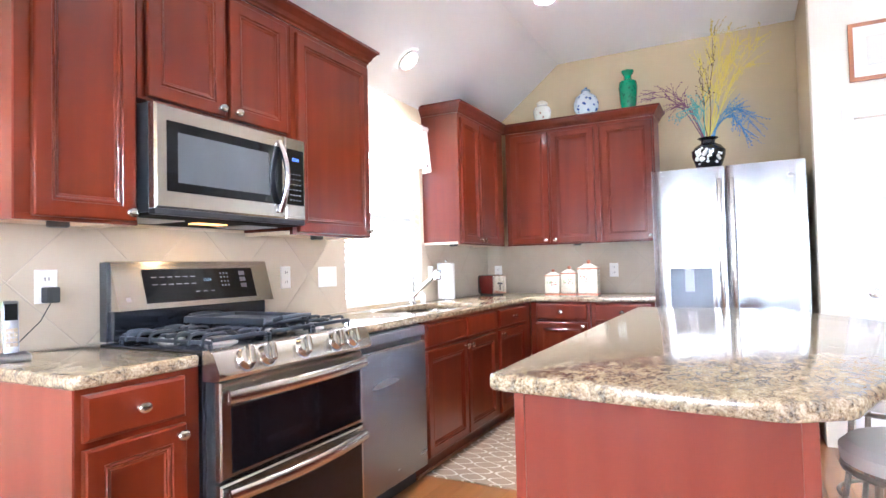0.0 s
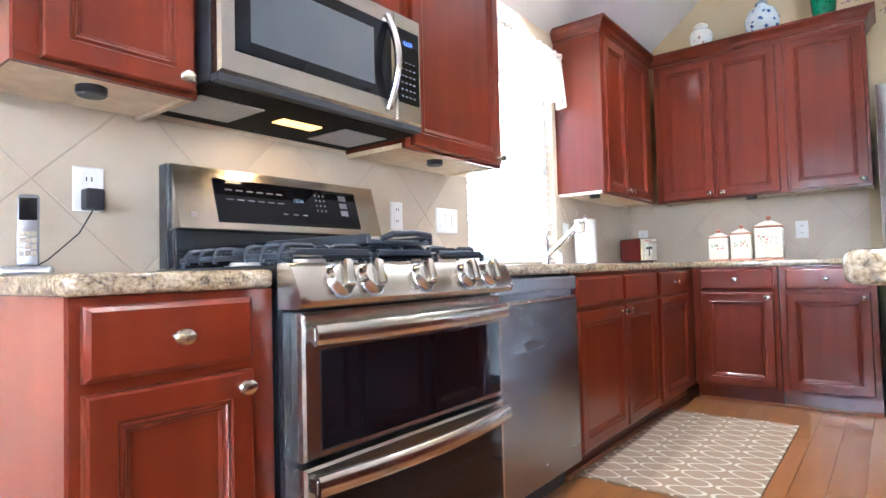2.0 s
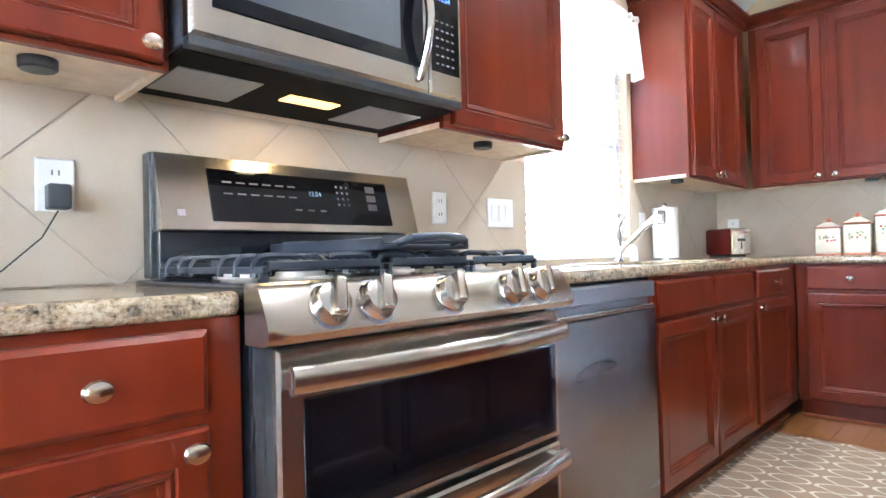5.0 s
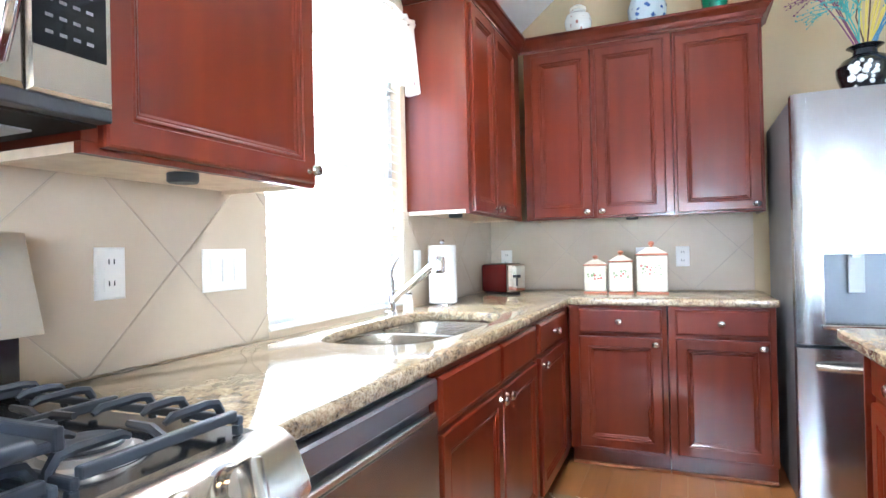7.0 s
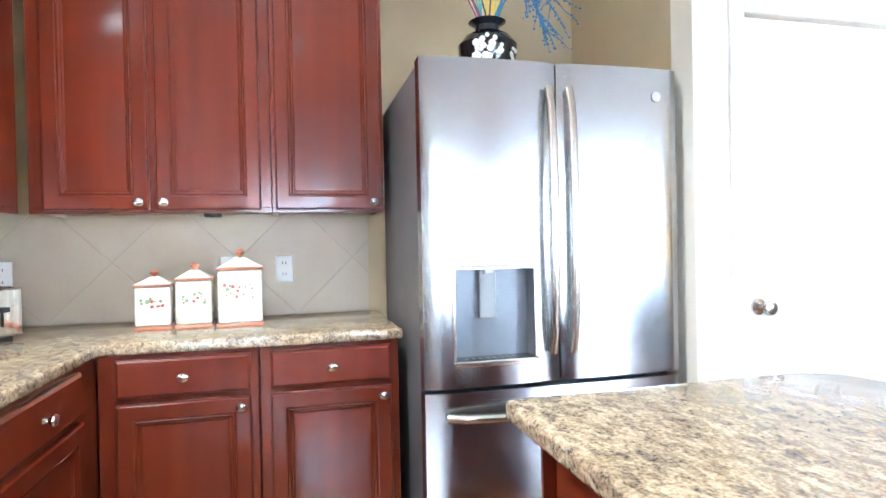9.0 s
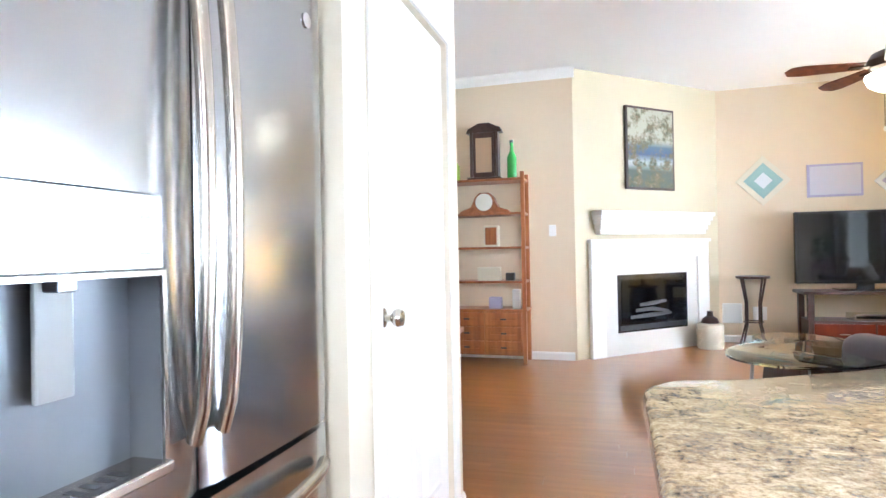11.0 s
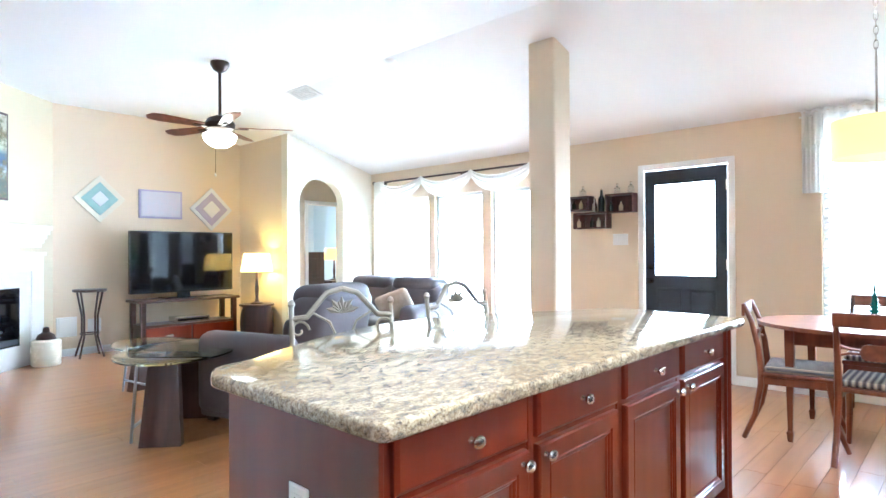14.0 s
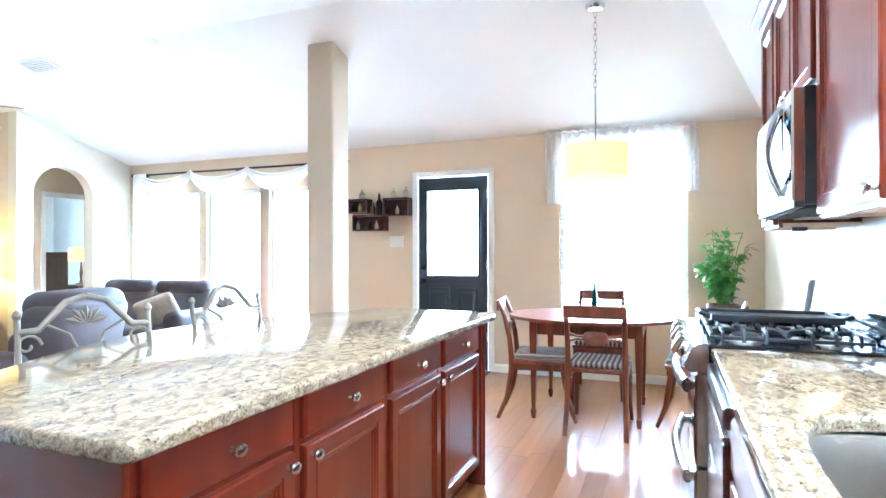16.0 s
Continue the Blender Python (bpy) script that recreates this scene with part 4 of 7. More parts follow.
# ---- windows, doors and trim ----
GLASS = glass_mat("clear_window_glass")
SHEER = material("white_sheer_cloth", (0.86, 0.85, 0.82), 0.9)
bsdf(SHEER).inputs["Transmission Weight"].default_value = 0.0
SLAT = material("white_blind_slat", (0.85, 0.84, 0.82), 0.5)


def thin_cloth(m, colour, through=0.5):
    """Cloth that lets some daylight through."""
    tr = node(m, "ShaderNodeBsdfTranslucent", Color=(*colour, 1))
    mx = node(m, "ShaderNodeMixShader", Fac=through)
    link(m, bsdf(m).outputs[0], mx.inputs[1])
    link(m, tr.outputs[0], mx.inputs[2])
    link(m, mx.outputs[0], m.node_tree.nodes["Material Output"].inputs[0])


thin_cloth(SHEER, (0.9, 0.88, 0.84), 0.55)
thin_cloth(SLAT, (0.9, 0.9, 0.88), 0.35)


def window(name, m, w, h, label, mullions=1):
    """A window in an opening of width w and height h; local x along it, -y to the room, z up from the sill."""
    o = tagged(new(name), label, "", "", "structure")
    o.matrix_world = m
    fw = 0.045
    fr = part("window_frame", boxes((0, 0.05, 0, fw, 0.11, h), (w - fw, 0.05, 0, w, 0.11, h), (fw, 0.05, 0, w - fw, 0.11, fw), (fw, 0.05, h - fw, w - fw, 0.11, h), bevel=0.003), TRIM, o)
    n = mullions
    for i in range(1, n + 1):
        z = h * i / (n + 1)
        part("mullion", boxes((fw, 0.055, z - 0.02, w - fw, 0.105, z + 0.02), bevel=0.003), TRIM, o)
    for i in range(n + 1):
        z0, z1 = h * i / (n + 1) + (fw if i == 0 else 0.02), h * (i + 1) / (n + 1) - (fw if i == n else 0.02)
        p = part("pane", boxes((fw, 0.078, z0, w - fw, 0.082, z1)), GLASS, o)
        p.visible_shadow = False
    part("window_sill", boxes((0.0, -0.012, -0.0, w, 0.049, 0.012), bevel=0.003), TRIM, o)
    return o


window("window_1", pose(0.0, KWIN[0], KWIN[2], 0, 0, 90), KWIN[1] - KWIN[0], KWIN[3] - KWIN[2], "white kitchen window over the sink")
window("window_2", pose(DWIN[1], DIN, DWIN[2], 0, 0, 180), DWIN[1] - DWIN[0], DWIN[3] - DWIN[2], "white dining room window", 0)
for k, (a, b, z0, z1) in enumerate(LWIN):
    window("window_%d" % (k + 3), pose(b, DIN, z0, 0, 0, 180), b - a, z1 - z0, "tall white living room window", 0)


def blind(m, w, h, label):
    b = thing("window_blind", label, "blind", m, "window blinds")
    part("headrail", boxes((0.01, 0.012, h - 0.04, w - 0.01, 0.045, h - 0.002), bevel=0.003), SLAT, b)
    n = int((h - 0.06) / 0.042)
    bm = bx(bmesh.new(), 0.012, -0.022, -0.001, w - 0.012, 0.022, 0.001)
    for v in bm.verts:
        v.co.y, v.co.z = v.co.y * math.cos(0.45) - v.co.z * math.sin(0.45), v.co.y * math.sin(0.45) + v.co.z * math.cos(0.45)
    me = finish(bm, "slat", SLAT)
    for i in range(n):
        s = new("slat", me)
        s.parent = b
        s.location = (0, 0.03, 0.03 + i * 0.042)
    for x in (w * 0.15, w * 0.85):
        part("cord", tube(bmesh.new(), [(x, 0.005, 0.02), (x, 0.005, h - 0.03)], 0.0015, 5), SLAT, b)
    return b


blind(pose(0.0, KWIN[0], KWIN[2] + 0.013, 0, 0, 90), KWIN[1] - KWIN[0], KWIN[3] - KWIN[2] - 0.014, "white slatted blind in the kitchen window, half open")
blind(pose(DWIN[1], DIN, DWIN[2] + 0.013, 0, 0, 180), DWIN[1] - DWIN[0], DWIN[3] - DWIN[2] - 0.014, "white slatted blind in the dining window, half open")


def casing(name, m, w, h, label, t=0.06):
    c = boxes((-t, -0.016, 0, 0, -0.001, h + t), (w, -0.016, 0, w + t, -0.001, h + t), (0.0, -0.016, h, w, -0.001, h + t), bevel=0.004)
    ob = structure(name, c, TRIM, label)
    ob.matrix_world = m
    return ob


def gathered(name, m, w, z_top, drop, label, lace=True, folds=16):
    """A gathered valance with a scalloped hem; local x along it, -y to the room."""
    v = thing(name, label, "curtain", m)
    bm = bmesh.new()
    nx, nz = folds * 8, 10
    rows = []
    for j in range(nz + 1):
        row = []
        for i in range(nx + 1):
            t = i / nx
            f = j / nz
            hem = 0.04 * abs(math.sin(t * math.pi * folds / 2.5))
            z = z_top - (drop - hem) * f if f > 0 else z_top
            y = -0.03 - (0.012 + 0.02 * f) * math.sin(t * 2 * math.pi * folds + 0.7 * math.sin(5 * t)) - 0.01 * f
            row.append(bm.verts.new((t * w, y, z)))
        rows.append(row)
    for j in range(nz):
        for i in range(nx):
            if lace and j == nz - 2 and i % 4 == 1:
                continue
            bm.faces.new((rows[j][i], rows[j][i + 1], rows[j + 1][i + 1], rows[j + 1][i]))
    ob = part("cloth", bm, SHEER, v, "gathered off-white lace", True)
    part("rod", tube(bmesh.new(), [(-0.02, -0.02, z_top - 0.03), (w + 0.02, -0.02, z_top - 0.03)], 0.008, 8), WHITE_PLASTIC, v, smooth=True)
    bm = bmesh.new()
    tubev = [(t / 60 * w, -0.03 - 0.014 * math.sin(t / 60 * 2 * math.pi * folds), z_top + 0.012 + 0.008 * math.sin(t * 1.7)) for t in range(61)]
    part("ruffle", tube(bm, tubev, 0.014, 6), SHEER, v, smooth=True)
    return v


gathered("valance", pose(0.03, KWIN[0] - 0.06, 0, 0, 0, 90), 1.09, 2.25, 0.34, "off-white scalloped lace valance over the kitchen window")
gathered("valance", pose(1.93, DIN + 0.03, 0, 0, 0, 180), 1.38, 2.40, 0.32, "off-white lace valance over the dining window")
for x in (1.93, 0.70):
    bm = bmesh.new()
    rows = [[bm.verts.new((-0.17 * i / 24, 0.05 + 0.02 * math.sin(i * 1.3), z)) for i in range(25)] for z in (2.37, 2.1, 1.85, 1.72 if x > 1 else 1.8)]
    for A, B in zip(rows, rows[1:]):
        for i in range(24):
            bm.faces.new((A[i], A[i + 1], B[i + 1], B[i]))
    solid("side_curtain", bm, SHEER, "short sheer side panel of the dining window", "curtain", pose(x, DIN, 0), "sheer side panels", True)

# black back door
BLUEBLACK = mottled("black_door_paint", (0.012, 0.016, 0.026), (0.02, 0.025, 0.038), 6, 0.3, 0.04)


def back_door():
    w, h = 0.783, 2.04
    d = tagged(new("door_1"), "black half-glazed back door, closed", "", "", "structure")
    d.matrix_world = pose(3.329, DIN - 0.02, 0.005, 0, 0, 180)
    sx, px0, px1, pz0, pz1 = w, 0.09, 0.688, 0.98, 1.905
    part("leaf", boxes((0, -0.022, 0, px0, 0.022, h), (px1, -0.022, 0, w, 0.022, h), (px0, -0.022, 0, px1, 0.022, pz0), (px0, -0.022, pz1, px1, 0.022, h)), BLUEBLACK, d)
    part("glazing_bead", boxes((px0 - 0.02, -0.03, pz0 - 0.02, px0 + 0.012, -0.0225, pz1 + 0.02), (px1 - 0.012, -0.03, pz0 - 0.02, px1 + 0.02, -0.0225, pz1 + 0.02), (px0 + 0.0125, -0.03, pz0 - 0.02, px1 - 0.0125, -0.0225, pz0 + 0.012), (px0 + 0.0125, -0.03, pz1 - 0.012, px1 - 0.0125, -0.0225, pz1 + 0.02), bevel=0.003), BLUEBLACK, d)
    p = part("pane", boxes((px0, -0.003, pz0, px1, 0.003, pz1)), GLASS, d)
    p.visible_shadow = False
    for a in (0.11, 0.43):
        part("door_panel", panel(bmesh.new(), a, 0.2, a + 0.25, 0.86, -0.0225, [(0.0, -0.026), (0.012, -0.030), (0.028, -0.024), (0.06, -0.030)]), BLUEBLACK, d)
    k = part("door_knob", lathe(bmesh.new(), [(0.028, 0.0), (0.026, 0.008), (0.011, 0.014), (0.011, 0.03), (0.026, 0.042), (0.027, 0.056), (0.015, 0.066), (0.0, 0.067)], 18, (0.055, -0.0225, 0.93), FRONT), BLACK, d, smooth=True)
    part("deadbolt", lathe(bmesh.new(), [(0.028, 0.0), (0.026, 0.012), (0.0, 0.014)], 18, (0.055, -0.0225, 1.07), FRONT), BLACK, d, smooth=True)
    for z in (0.3, 1.05, 1.8):
        part("hinge", boxes((w - 0.008, -0.034, z, w + 0.006, -0.0225, z + 0.1), bevel=0.002), NICKEL, d)
    casing("trim", pose(3.34, DIN, 0, 0, 0, 180), 0.805, 2.055, "white door casing")


back_door()


def pantry_door():
    w, h = 0.76, 2.03
    d = tagged(new("door_2"), "white six-panel pantry door, closed", "", "", "structure")
    d.matrix_world = pose(2.875, 3.02, 0.005)
    part("leaf", boxes((0, 0, 0, w, 0.035, h), bevel=0.002), TRIM, d)
    for x0 in (0.10, 0.42):
        for z0, z1 in ((0.2, 0.82), (0.95, 1.55), (1.66, 1.90)):
            part("door_panel", panel(bmesh.new(), x0, z0, x0 + 0.24, z1, -0.0003, [(0.0, -0.001), (0.012, -0.0085), (0.026, -0.002), (0.05, -0.0075)]), TRIM, d)
    part("door_knob", lathe(bmesh.new(), [(0.032, 0.0), (0.03, 0.008), (0.012, 0.012), (0.011, 0.032), (0.024, 0.042), (0.029, 0.055), (0.024, 0.068), (0.0, 0.073)], 22, (0.065, -0.0005, 0.955), FRONT), NICKEL, d, smooth=True)
    casing("trim", pose(2.87, 3.0, 0), 0.77, 2.04, "white pantry door casing")


pantry_door()


def skirting(x0, y0, x1, y1):
    """A baseboard along a wall, on the left of its run."""
    a, b = Vector((x0, y0)), Vector((x1, y1))
    L = (b - a).length
    bm = bmesh.new()
    prof = [(0.0, 0.0), (0.014, 0.0), (0.014, 0.065), (0.008, 0.078), (0.004, 0.085), (0.0, 0.085)]
    rings = [[bm.verts.new((x, y + 0.001, z)) for y, z in prof] for x in (0, L)]
    for k in range(len(prof)):
        bm.faces.new((rings[0][k], rings[0][(k + 1) % len(prof)], rings[1][(k + 1) % len(prof)], rings[1][k]))
    bm.faces.new(rings[0][::-1])
    bm.faces.new(rings[1])
    ob = structure("baseboard", bm, TRIM, "white painted baseboard")
    ob.matrix_world = pose(x0, y0, 0, 0, 0, math.degrees(math.atan2(y1 - y0, x1 - x0)))


for run in ((0.02, DIN, 2.48, DIN), (3.39, DIN, 7.63, DIN), (7.42, NORTH - 0.02, 7.42, 2.74), (8.95, 1.1, 8.95, -1.25), (8.93, -1.27, 7.67, -1.27), (7.65, -1.29, 7.65, -1.44), (7.65, -2.21, 7.65, -2.72), (3.79, 3.02, 3.79, 6.2), (3.705, 3.0, 3.788, 3.0), (0, -0.5, 0, -2.72)):
    a, b = Vector(run[:2]), Vector(run[2:])
    n = Vector((-(b - a).y, (b - a).x))
    if run[0] == run[2] == 3.79 or run[0] == run[2] == 0:
        run = (run[2], run[3], run[0], run[1])
    if run[1] == run[3] == 3.0:
        run = (run[2], run[3], run[0], run[1])
    if run[0] == run[2] and run[0] > 7:
        run = (run[2], run[3], run[0], run[1])
    if run[1] == run[3] == -1.27:
        run = (run[2], run[3], run[0], run[1])
    skirting(*run)
bm = bmesh.new()
prof = [(0.0, 0.0), (-0.012, 0.0), (-0.02, 0.03), (-0.05, 0.06), (-0.075, 0.075), (-0.08, 0.095), (0.0, 0.095)]
rings = [[bm.verts.new((7.419 + o, y, 2.953 + z)) for o, z in prof] for y in (2.7, NORTH - 0.01)]
for k in range(len(prof)):
    bm.faces.new((rings[0][k], rings[0][(k + 1) % len(prof)], rings[1][(k + 1) % len(prof)], rings[1][k]))
bm.faces.new(rings[0][::-1])
bm.faces.new(rings[1])
structure("trim", bm, TRIM, "white crown moulding under the ceiling")


# ---- plates and small electrics ----
def outlet(m, label="white duplex outlet plate on the tiled wall"):
    o = thing("outlet", label, "outlet", m, "wall outlets")
    outlet_parts(o)
    return o


def switch_plate(m, gangs, label):
    o = thing("light_switch", label, "switch", m)
    w = 0.046 * gangs + 0.03
    part("plate", panel(bmesh.new(), -w / 2, -0.06, w / 2, 0.06, 0.0, [(0.0, -0.003), (0.004, -0.006)]), WHITE_PLASTIC, o)
    for i in range(gangs):
        x = (i - (gangs - 1) / 2) * 0.046
        part("rocker", panel(bmesh.new(), x - 0.016, -0.033, x + 0.016, 0.033, -0.0062, [(0.0, -0.009), (0.003, -0.0095)]), WHITE_PLASTIC, o)
    return o


SW = 90
TILE_X = 0.009
oa = outlet(pose(TILE_X, -0.138, 1.145, 0, 0, SW), "white outlet with a black adapter plugged in")
for y in (1.08,):
    outlet(pose(TILE_X, y, 1.145, 0, 0, SW))
switch_plate(pose(TILE_X, 1.44, 1.14, 0, 0, SW), 3, "white triple rocker switch plate on the tiles")
switch_plate(pose(TILE_X, 2.73, 1.13, 0, 0, SW), 1, "white single switch plate beside the window")
for x in (0.12, 0.99, 1.22):
    outlet(pose(x, BACK - TILE_X, 1.12, 0, 0, 0))
switch_plate(pose(3.60, DIN, 1.36, 0, 0, 180), 3, "white switch plate beside the back door")
switch_plate(pose(7.42, 2.95, 1.36, 0, 0, 270), 1, "white switch plate in the living room")
outlet(pose(0.0, -0.50, 0.31, 0, 0, SW), "beige outlet plate low on the wall with cables")
ad = thing("power_adapter", "black power adapter with thin cable in the outlet", "adapter", pose(TILE_X + 0.0095, -0.138, 1.115, 0, 0, 90))
part("block", boxes((-0.022, -0.045, -0.028, 0.022, 0.0, 0.028), bevel=0.005), BLACK_PLASTIC, ad)
part("cable", tube(bmesh.new(), [(0, -0.02, -0.03), (-0.03, -0.015, -0.09), (-0.1, -0.01, -0.16), (-0.16, -0.02, -0.195)], 0.002, 6), BLACK_PLASTIC, ad, smooth=True)
cb = bmesh.new()
tube(cb, [(0.012, -0.44, 0.92), (0.014, -0.47, 0.8), (0.012, -0.455, 0.62), (0.013, -0.49, 0.5), (0.012, -0.47, 0.36), (0.02, -0.52, 0.3), (0.03, -0.5, 0.26), (0.03, -0.45, 0.29), (0.014, -0.44, 0.4), (0.014, -0.46, 0.52)], 0.0022, 6)
solid("cable", cb, BLACK_PLASTIC, "thin black cable hanging down the wall", "cable", smooth=True)


def telephone():
    t = thing("cordless_phone", "silver and black cordless phone standing in its cradle", "telephone", pose(0.15, -0.315, 0.9155, 0, 0, 70))
    part("cradle", boxes((-0.05, -0.05, 0, 0.05, 0.05, 0.022), bevel=0.008), STEEL_DARK, t)
    bm = bx(bmesh.new(), -0.021, -0.012, 0.0225, 0.021, 0.012, 0.19, 0.007)
    for v in bm.verts:
        v.co.y += (v.co.z - 0.02) * 0.16
    h = part("handset", bm, STEEL_DARK, t, "silver-grey handset", True)
    bm = boxes((-0.017, -0.0135, 0.128, 0.017, -0.0122, 0.180))
    for v in bm.verts:
        v.co.y += (v.co.z - 0.02) * 0.16
    part("screen", bm, BLACK_GLASS, h)
    for i in range(3):
        for j in range(4):
            bm = boxes((-0.0165 + i * 0.0115, -0.0135, 0.045 + j * 0.015, -0.0065 + i * 0.0115, -0.0122, 0.057 + j * 0.015))
            for v in bm.verts:
                v.co.y += (v.co.z - 0.02) * 0.16
            part("key", bm, STEEL, h)


telephone()

# ---- things on the kitchen worktop ----
PAPER = mottled("white_paper", (0.8, 0.79, 0.77), (0.84, 0.83, 0.81), 20, 0.9, 0.2)
tw = thing("paper_towel", "white roll of paper towel on a holder", "paper towel", pose(0.115, 2.80, 0.9155))
part("roll", lathe(bmesh.new(), [(0.02, 0.012), (0.07, 0.012), (0.07, 0.296), (0.02, 0.296)], 32), PAPER, tw, smooth=True)
part("holder", lathe(bmesh.new(), [(0.065, 0), (0.065, 0.008), (0.008, 0.0115), (0.008, 0.306), (0.014, 0.312), (0.01, 0.324), (0.0, 0.326)], 20), CHROME, tw, smooth=True)
CERAMIC = mottled("cream_ceramic", (0.68, 0.63, 0.50), (0.74, 0.70, 0.58), 12, 0.25, 0.03)
RUST = mottled("terracotta_band", (0.42, 0.13, 0.07), (0.5, 0.2, 0.1), 20, 0.4, 0.05)
LEAFDECO = material("painted_leaf_green", (0.25, 0.33, 0.16), 0.4)
BERRY = material("painted_berry", (0.45, 0.12, 0.1), 0.4)


def canister(x, w, h):
    c = thing("canister", "cream square ceramic canister with rust trim and fruit decor", "canister", pose(x, 3.66, 0.9155, 0, 0, 4), "kitchen canisters")
    s = w / 2
    part("jar", boxes((-s, -s, 0.012, s, s, h * 0.72), bevel=0.01), CERAMIC, c, smooth=True)
    part("foot", boxes((-s - 0.003, -s - 0.003, 0, s + 0.003, s + 0.003, 0.0115), bevel=0.003), RUST, c)
    lid = part("lid", boxes((-s - 0.004, -s - 0.004, h * 0.725, s + 0.004, s + 0.004, h * 0.76), bevel=0.004), RUST, c)
    bm = bmesh.new()
    lo = [bm.verts.new((a * s, b * s, h * 0.762)) for a, b in ((-1, -1), (1, -1), (1, 1), (-1, 1))]
    hi = [bm.verts.new((a * s * 0.25, b * s * 0.25, h * 0.88)) for a, b in ((-1, -1), (1, -1), (1, 1), (-1, 1))]
    bm.faces.new(lo[::-1]), bm.faces.new(hi)
    for i in range(4):
        bm.faces.new((lo[i], lo[(i + 1) % 4], hi[(i + 1) % 4], hi[i]))
    part("lid_top", bm, CERAMIC, lid)
    part("finial", lathe(bmesh.new(), [(0.008, h * 0.88), (0.007, h * 0.90), (0.016, h * 0.93), (0.018, h * 0.96), (0.01, h * 0.99), (0.0, h)], 14), RUST, lid, smooth=True)
    rnd = random.Random(int(w * 1000))
    for i in range(14):
        fx, fz = rnd.uniform(-s * 0.7, s * 0.7), h * rnd.uniform(0.36, 0.54)
        part("decoration", lathe(bmesh.new(), [(rnd.uniform(0.004, 0.0075), 0.0), (0.0035, 0.001), (0.0, 0.0012)], 8, (fx, -s, fz), FRONT), LEAFDECO if i % 3 else BERRY, c)


canister(0.74, 0.125, 0.225)
canister(0.885, 0.13, 0.25)
canister(1.055, 0.165, 0.30)
REDPLASTIC = mottled("dark_red_gloss", (0.10, 0.008, 0.008), (0.14, 0.012, 0.01), 10, 0.2, 0.02, coat=0.4)
to = thing("toaster", "dark red and chrome two-slice toaster", "toaster", pose(0.22, 3.52, 0.9155, 0, 0, -28))
part("housing", boxes((-0.13, -0.08, 0.012, 0.085, 0.08, 0.185), bevel=0.02), REDPLASTIC, to, smooth=True)
part("front_plate", boxes((0.0855, -0.076, 0.015, 0.10, 0.076, 0.18), bevel=0.006), CHROME, to, "chrome end plate")
part("lever", boxes((0.1005, -0.015, 0.10, 0.118, 0.015, 0.118), (0.1005, -0.004, 0.05, 0.104, 0.004, 0.0995), bevel=0.002), BLACK_PLASTIC, to)
part("foot", boxes((-0.11, -0.06, 0, 0.07, 0.06, 0.0118)), BLACK_PLASTIC, to)
for y in (-0.035, 0.02):
    part("slot", boxes((-0.09, y, 0.1852, 0.05, y + 0.022, 0.1862)), BLACK_PLASTIC, to)


# ---- ornaments above the cabinets and on the refrigerator ----
def pot(name, label, m, profile, mat, extra=None):
    p = thing(name, label, "vase", m)
    b = part("body", lathe(bmesh.new(), profile, 32), mat, p, smooth=True)
    return p, b


def painted(name, ground, ink, scale, cut, rough=0.15):
    mt = material(name, ground, rough, coat=0.3)
    v = node(mt, "ShaderNodeTexVoronoi", Scale=scale)
    link(mt, coords(mt), v.inputs["Vector"])
    n = noise_tex(mt, coords(mt), scale * 1.7, 3)
    a = mix(mt, n, v.outputs["Distance"], n)
    c = ramp(mt, a, [(cut - 0.04, ink), (cut + 0.02, ground)])
    link(mt, c, bsdf(mt).inputs["Base Color"])
    return mt


TOPZ = U1 + 0.0805
GINGER = [(0.045, 0), (0.05, 0.01), (0.075, 0.07), (0.082, 0.12), (0.07, 0.155), (0.045, 0.17), (0.043, 0.185)]
g, b = pot("ginger_jar", "small white porcelain jar with red and green flowers", pose(0.66, 3.74, TOPZ), GINGER, painted("flowered_porcelain", (0.72, 0.72, 0.66), (0.35, 0.16, 0.12), 26, 0.36))
part("lid", lathe(bmesh.new(), [(0.05, 0.186), (0.05, 0.2), (0.03, 0.215), (0.0, 0.22)], 24), CERAMIC, g, smooth=True)
bm = bmesh.new()
lathe(bm, [(0.05, 0), (0.06, 0.012), (0.10, 0.08), (0.105, 0.13), (0.085, 0.19), (0.04, 0.225), (0.03, 0.24)], 48)
for v in bm.verts:
    a = math.atan2(v.co.y, v.co.x)
    k = 1 + 0.05 * abs(math.cos(a * 6))
    v.co.x, v.co.y = v.co.x * k, v.co.y * k
g = thing("ginger_jar", "round blue and white ribbed porcelain jar with lid", "vase", pose(1.06, 3.74, TOPZ))
part("body", bm, painted("blue_white_porcelain", (0.62, 0.70, 0.74), (0.04, 0.10, 0.32), 22, 0.42), g, smooth=True)
part("lid", lathe(bmesh.new(), [(0.04, 0.2405), (0.035, 0.255), (0.012, 0.262), (0.014, 0.275), (0.0, 0.28)], 20), painted("blue_porcelain_lid", (0.3, 0.4, 0.5), (0.04, 0.1, 0.3), 30, 0.4), g, smooth=True)
pot("vase", "tall emerald green glazed vase", pose(1.42, 3.74, TOPZ), [(0.05, 0), (0.056, 0.01), (0.07, 0.10), (0.078, 0.22), (0.07, 0.265), (0.034, 0.285), (0.03, 0.315), (0.05, 0.345), (0.052, 0.36), (0.045, 0.355), (0.02, 0.30)], painted("emerald_glaze", (0.005, 0.16, 0.07), (0.0, 0.08, 0.04), 30, 0.4, 0.1))
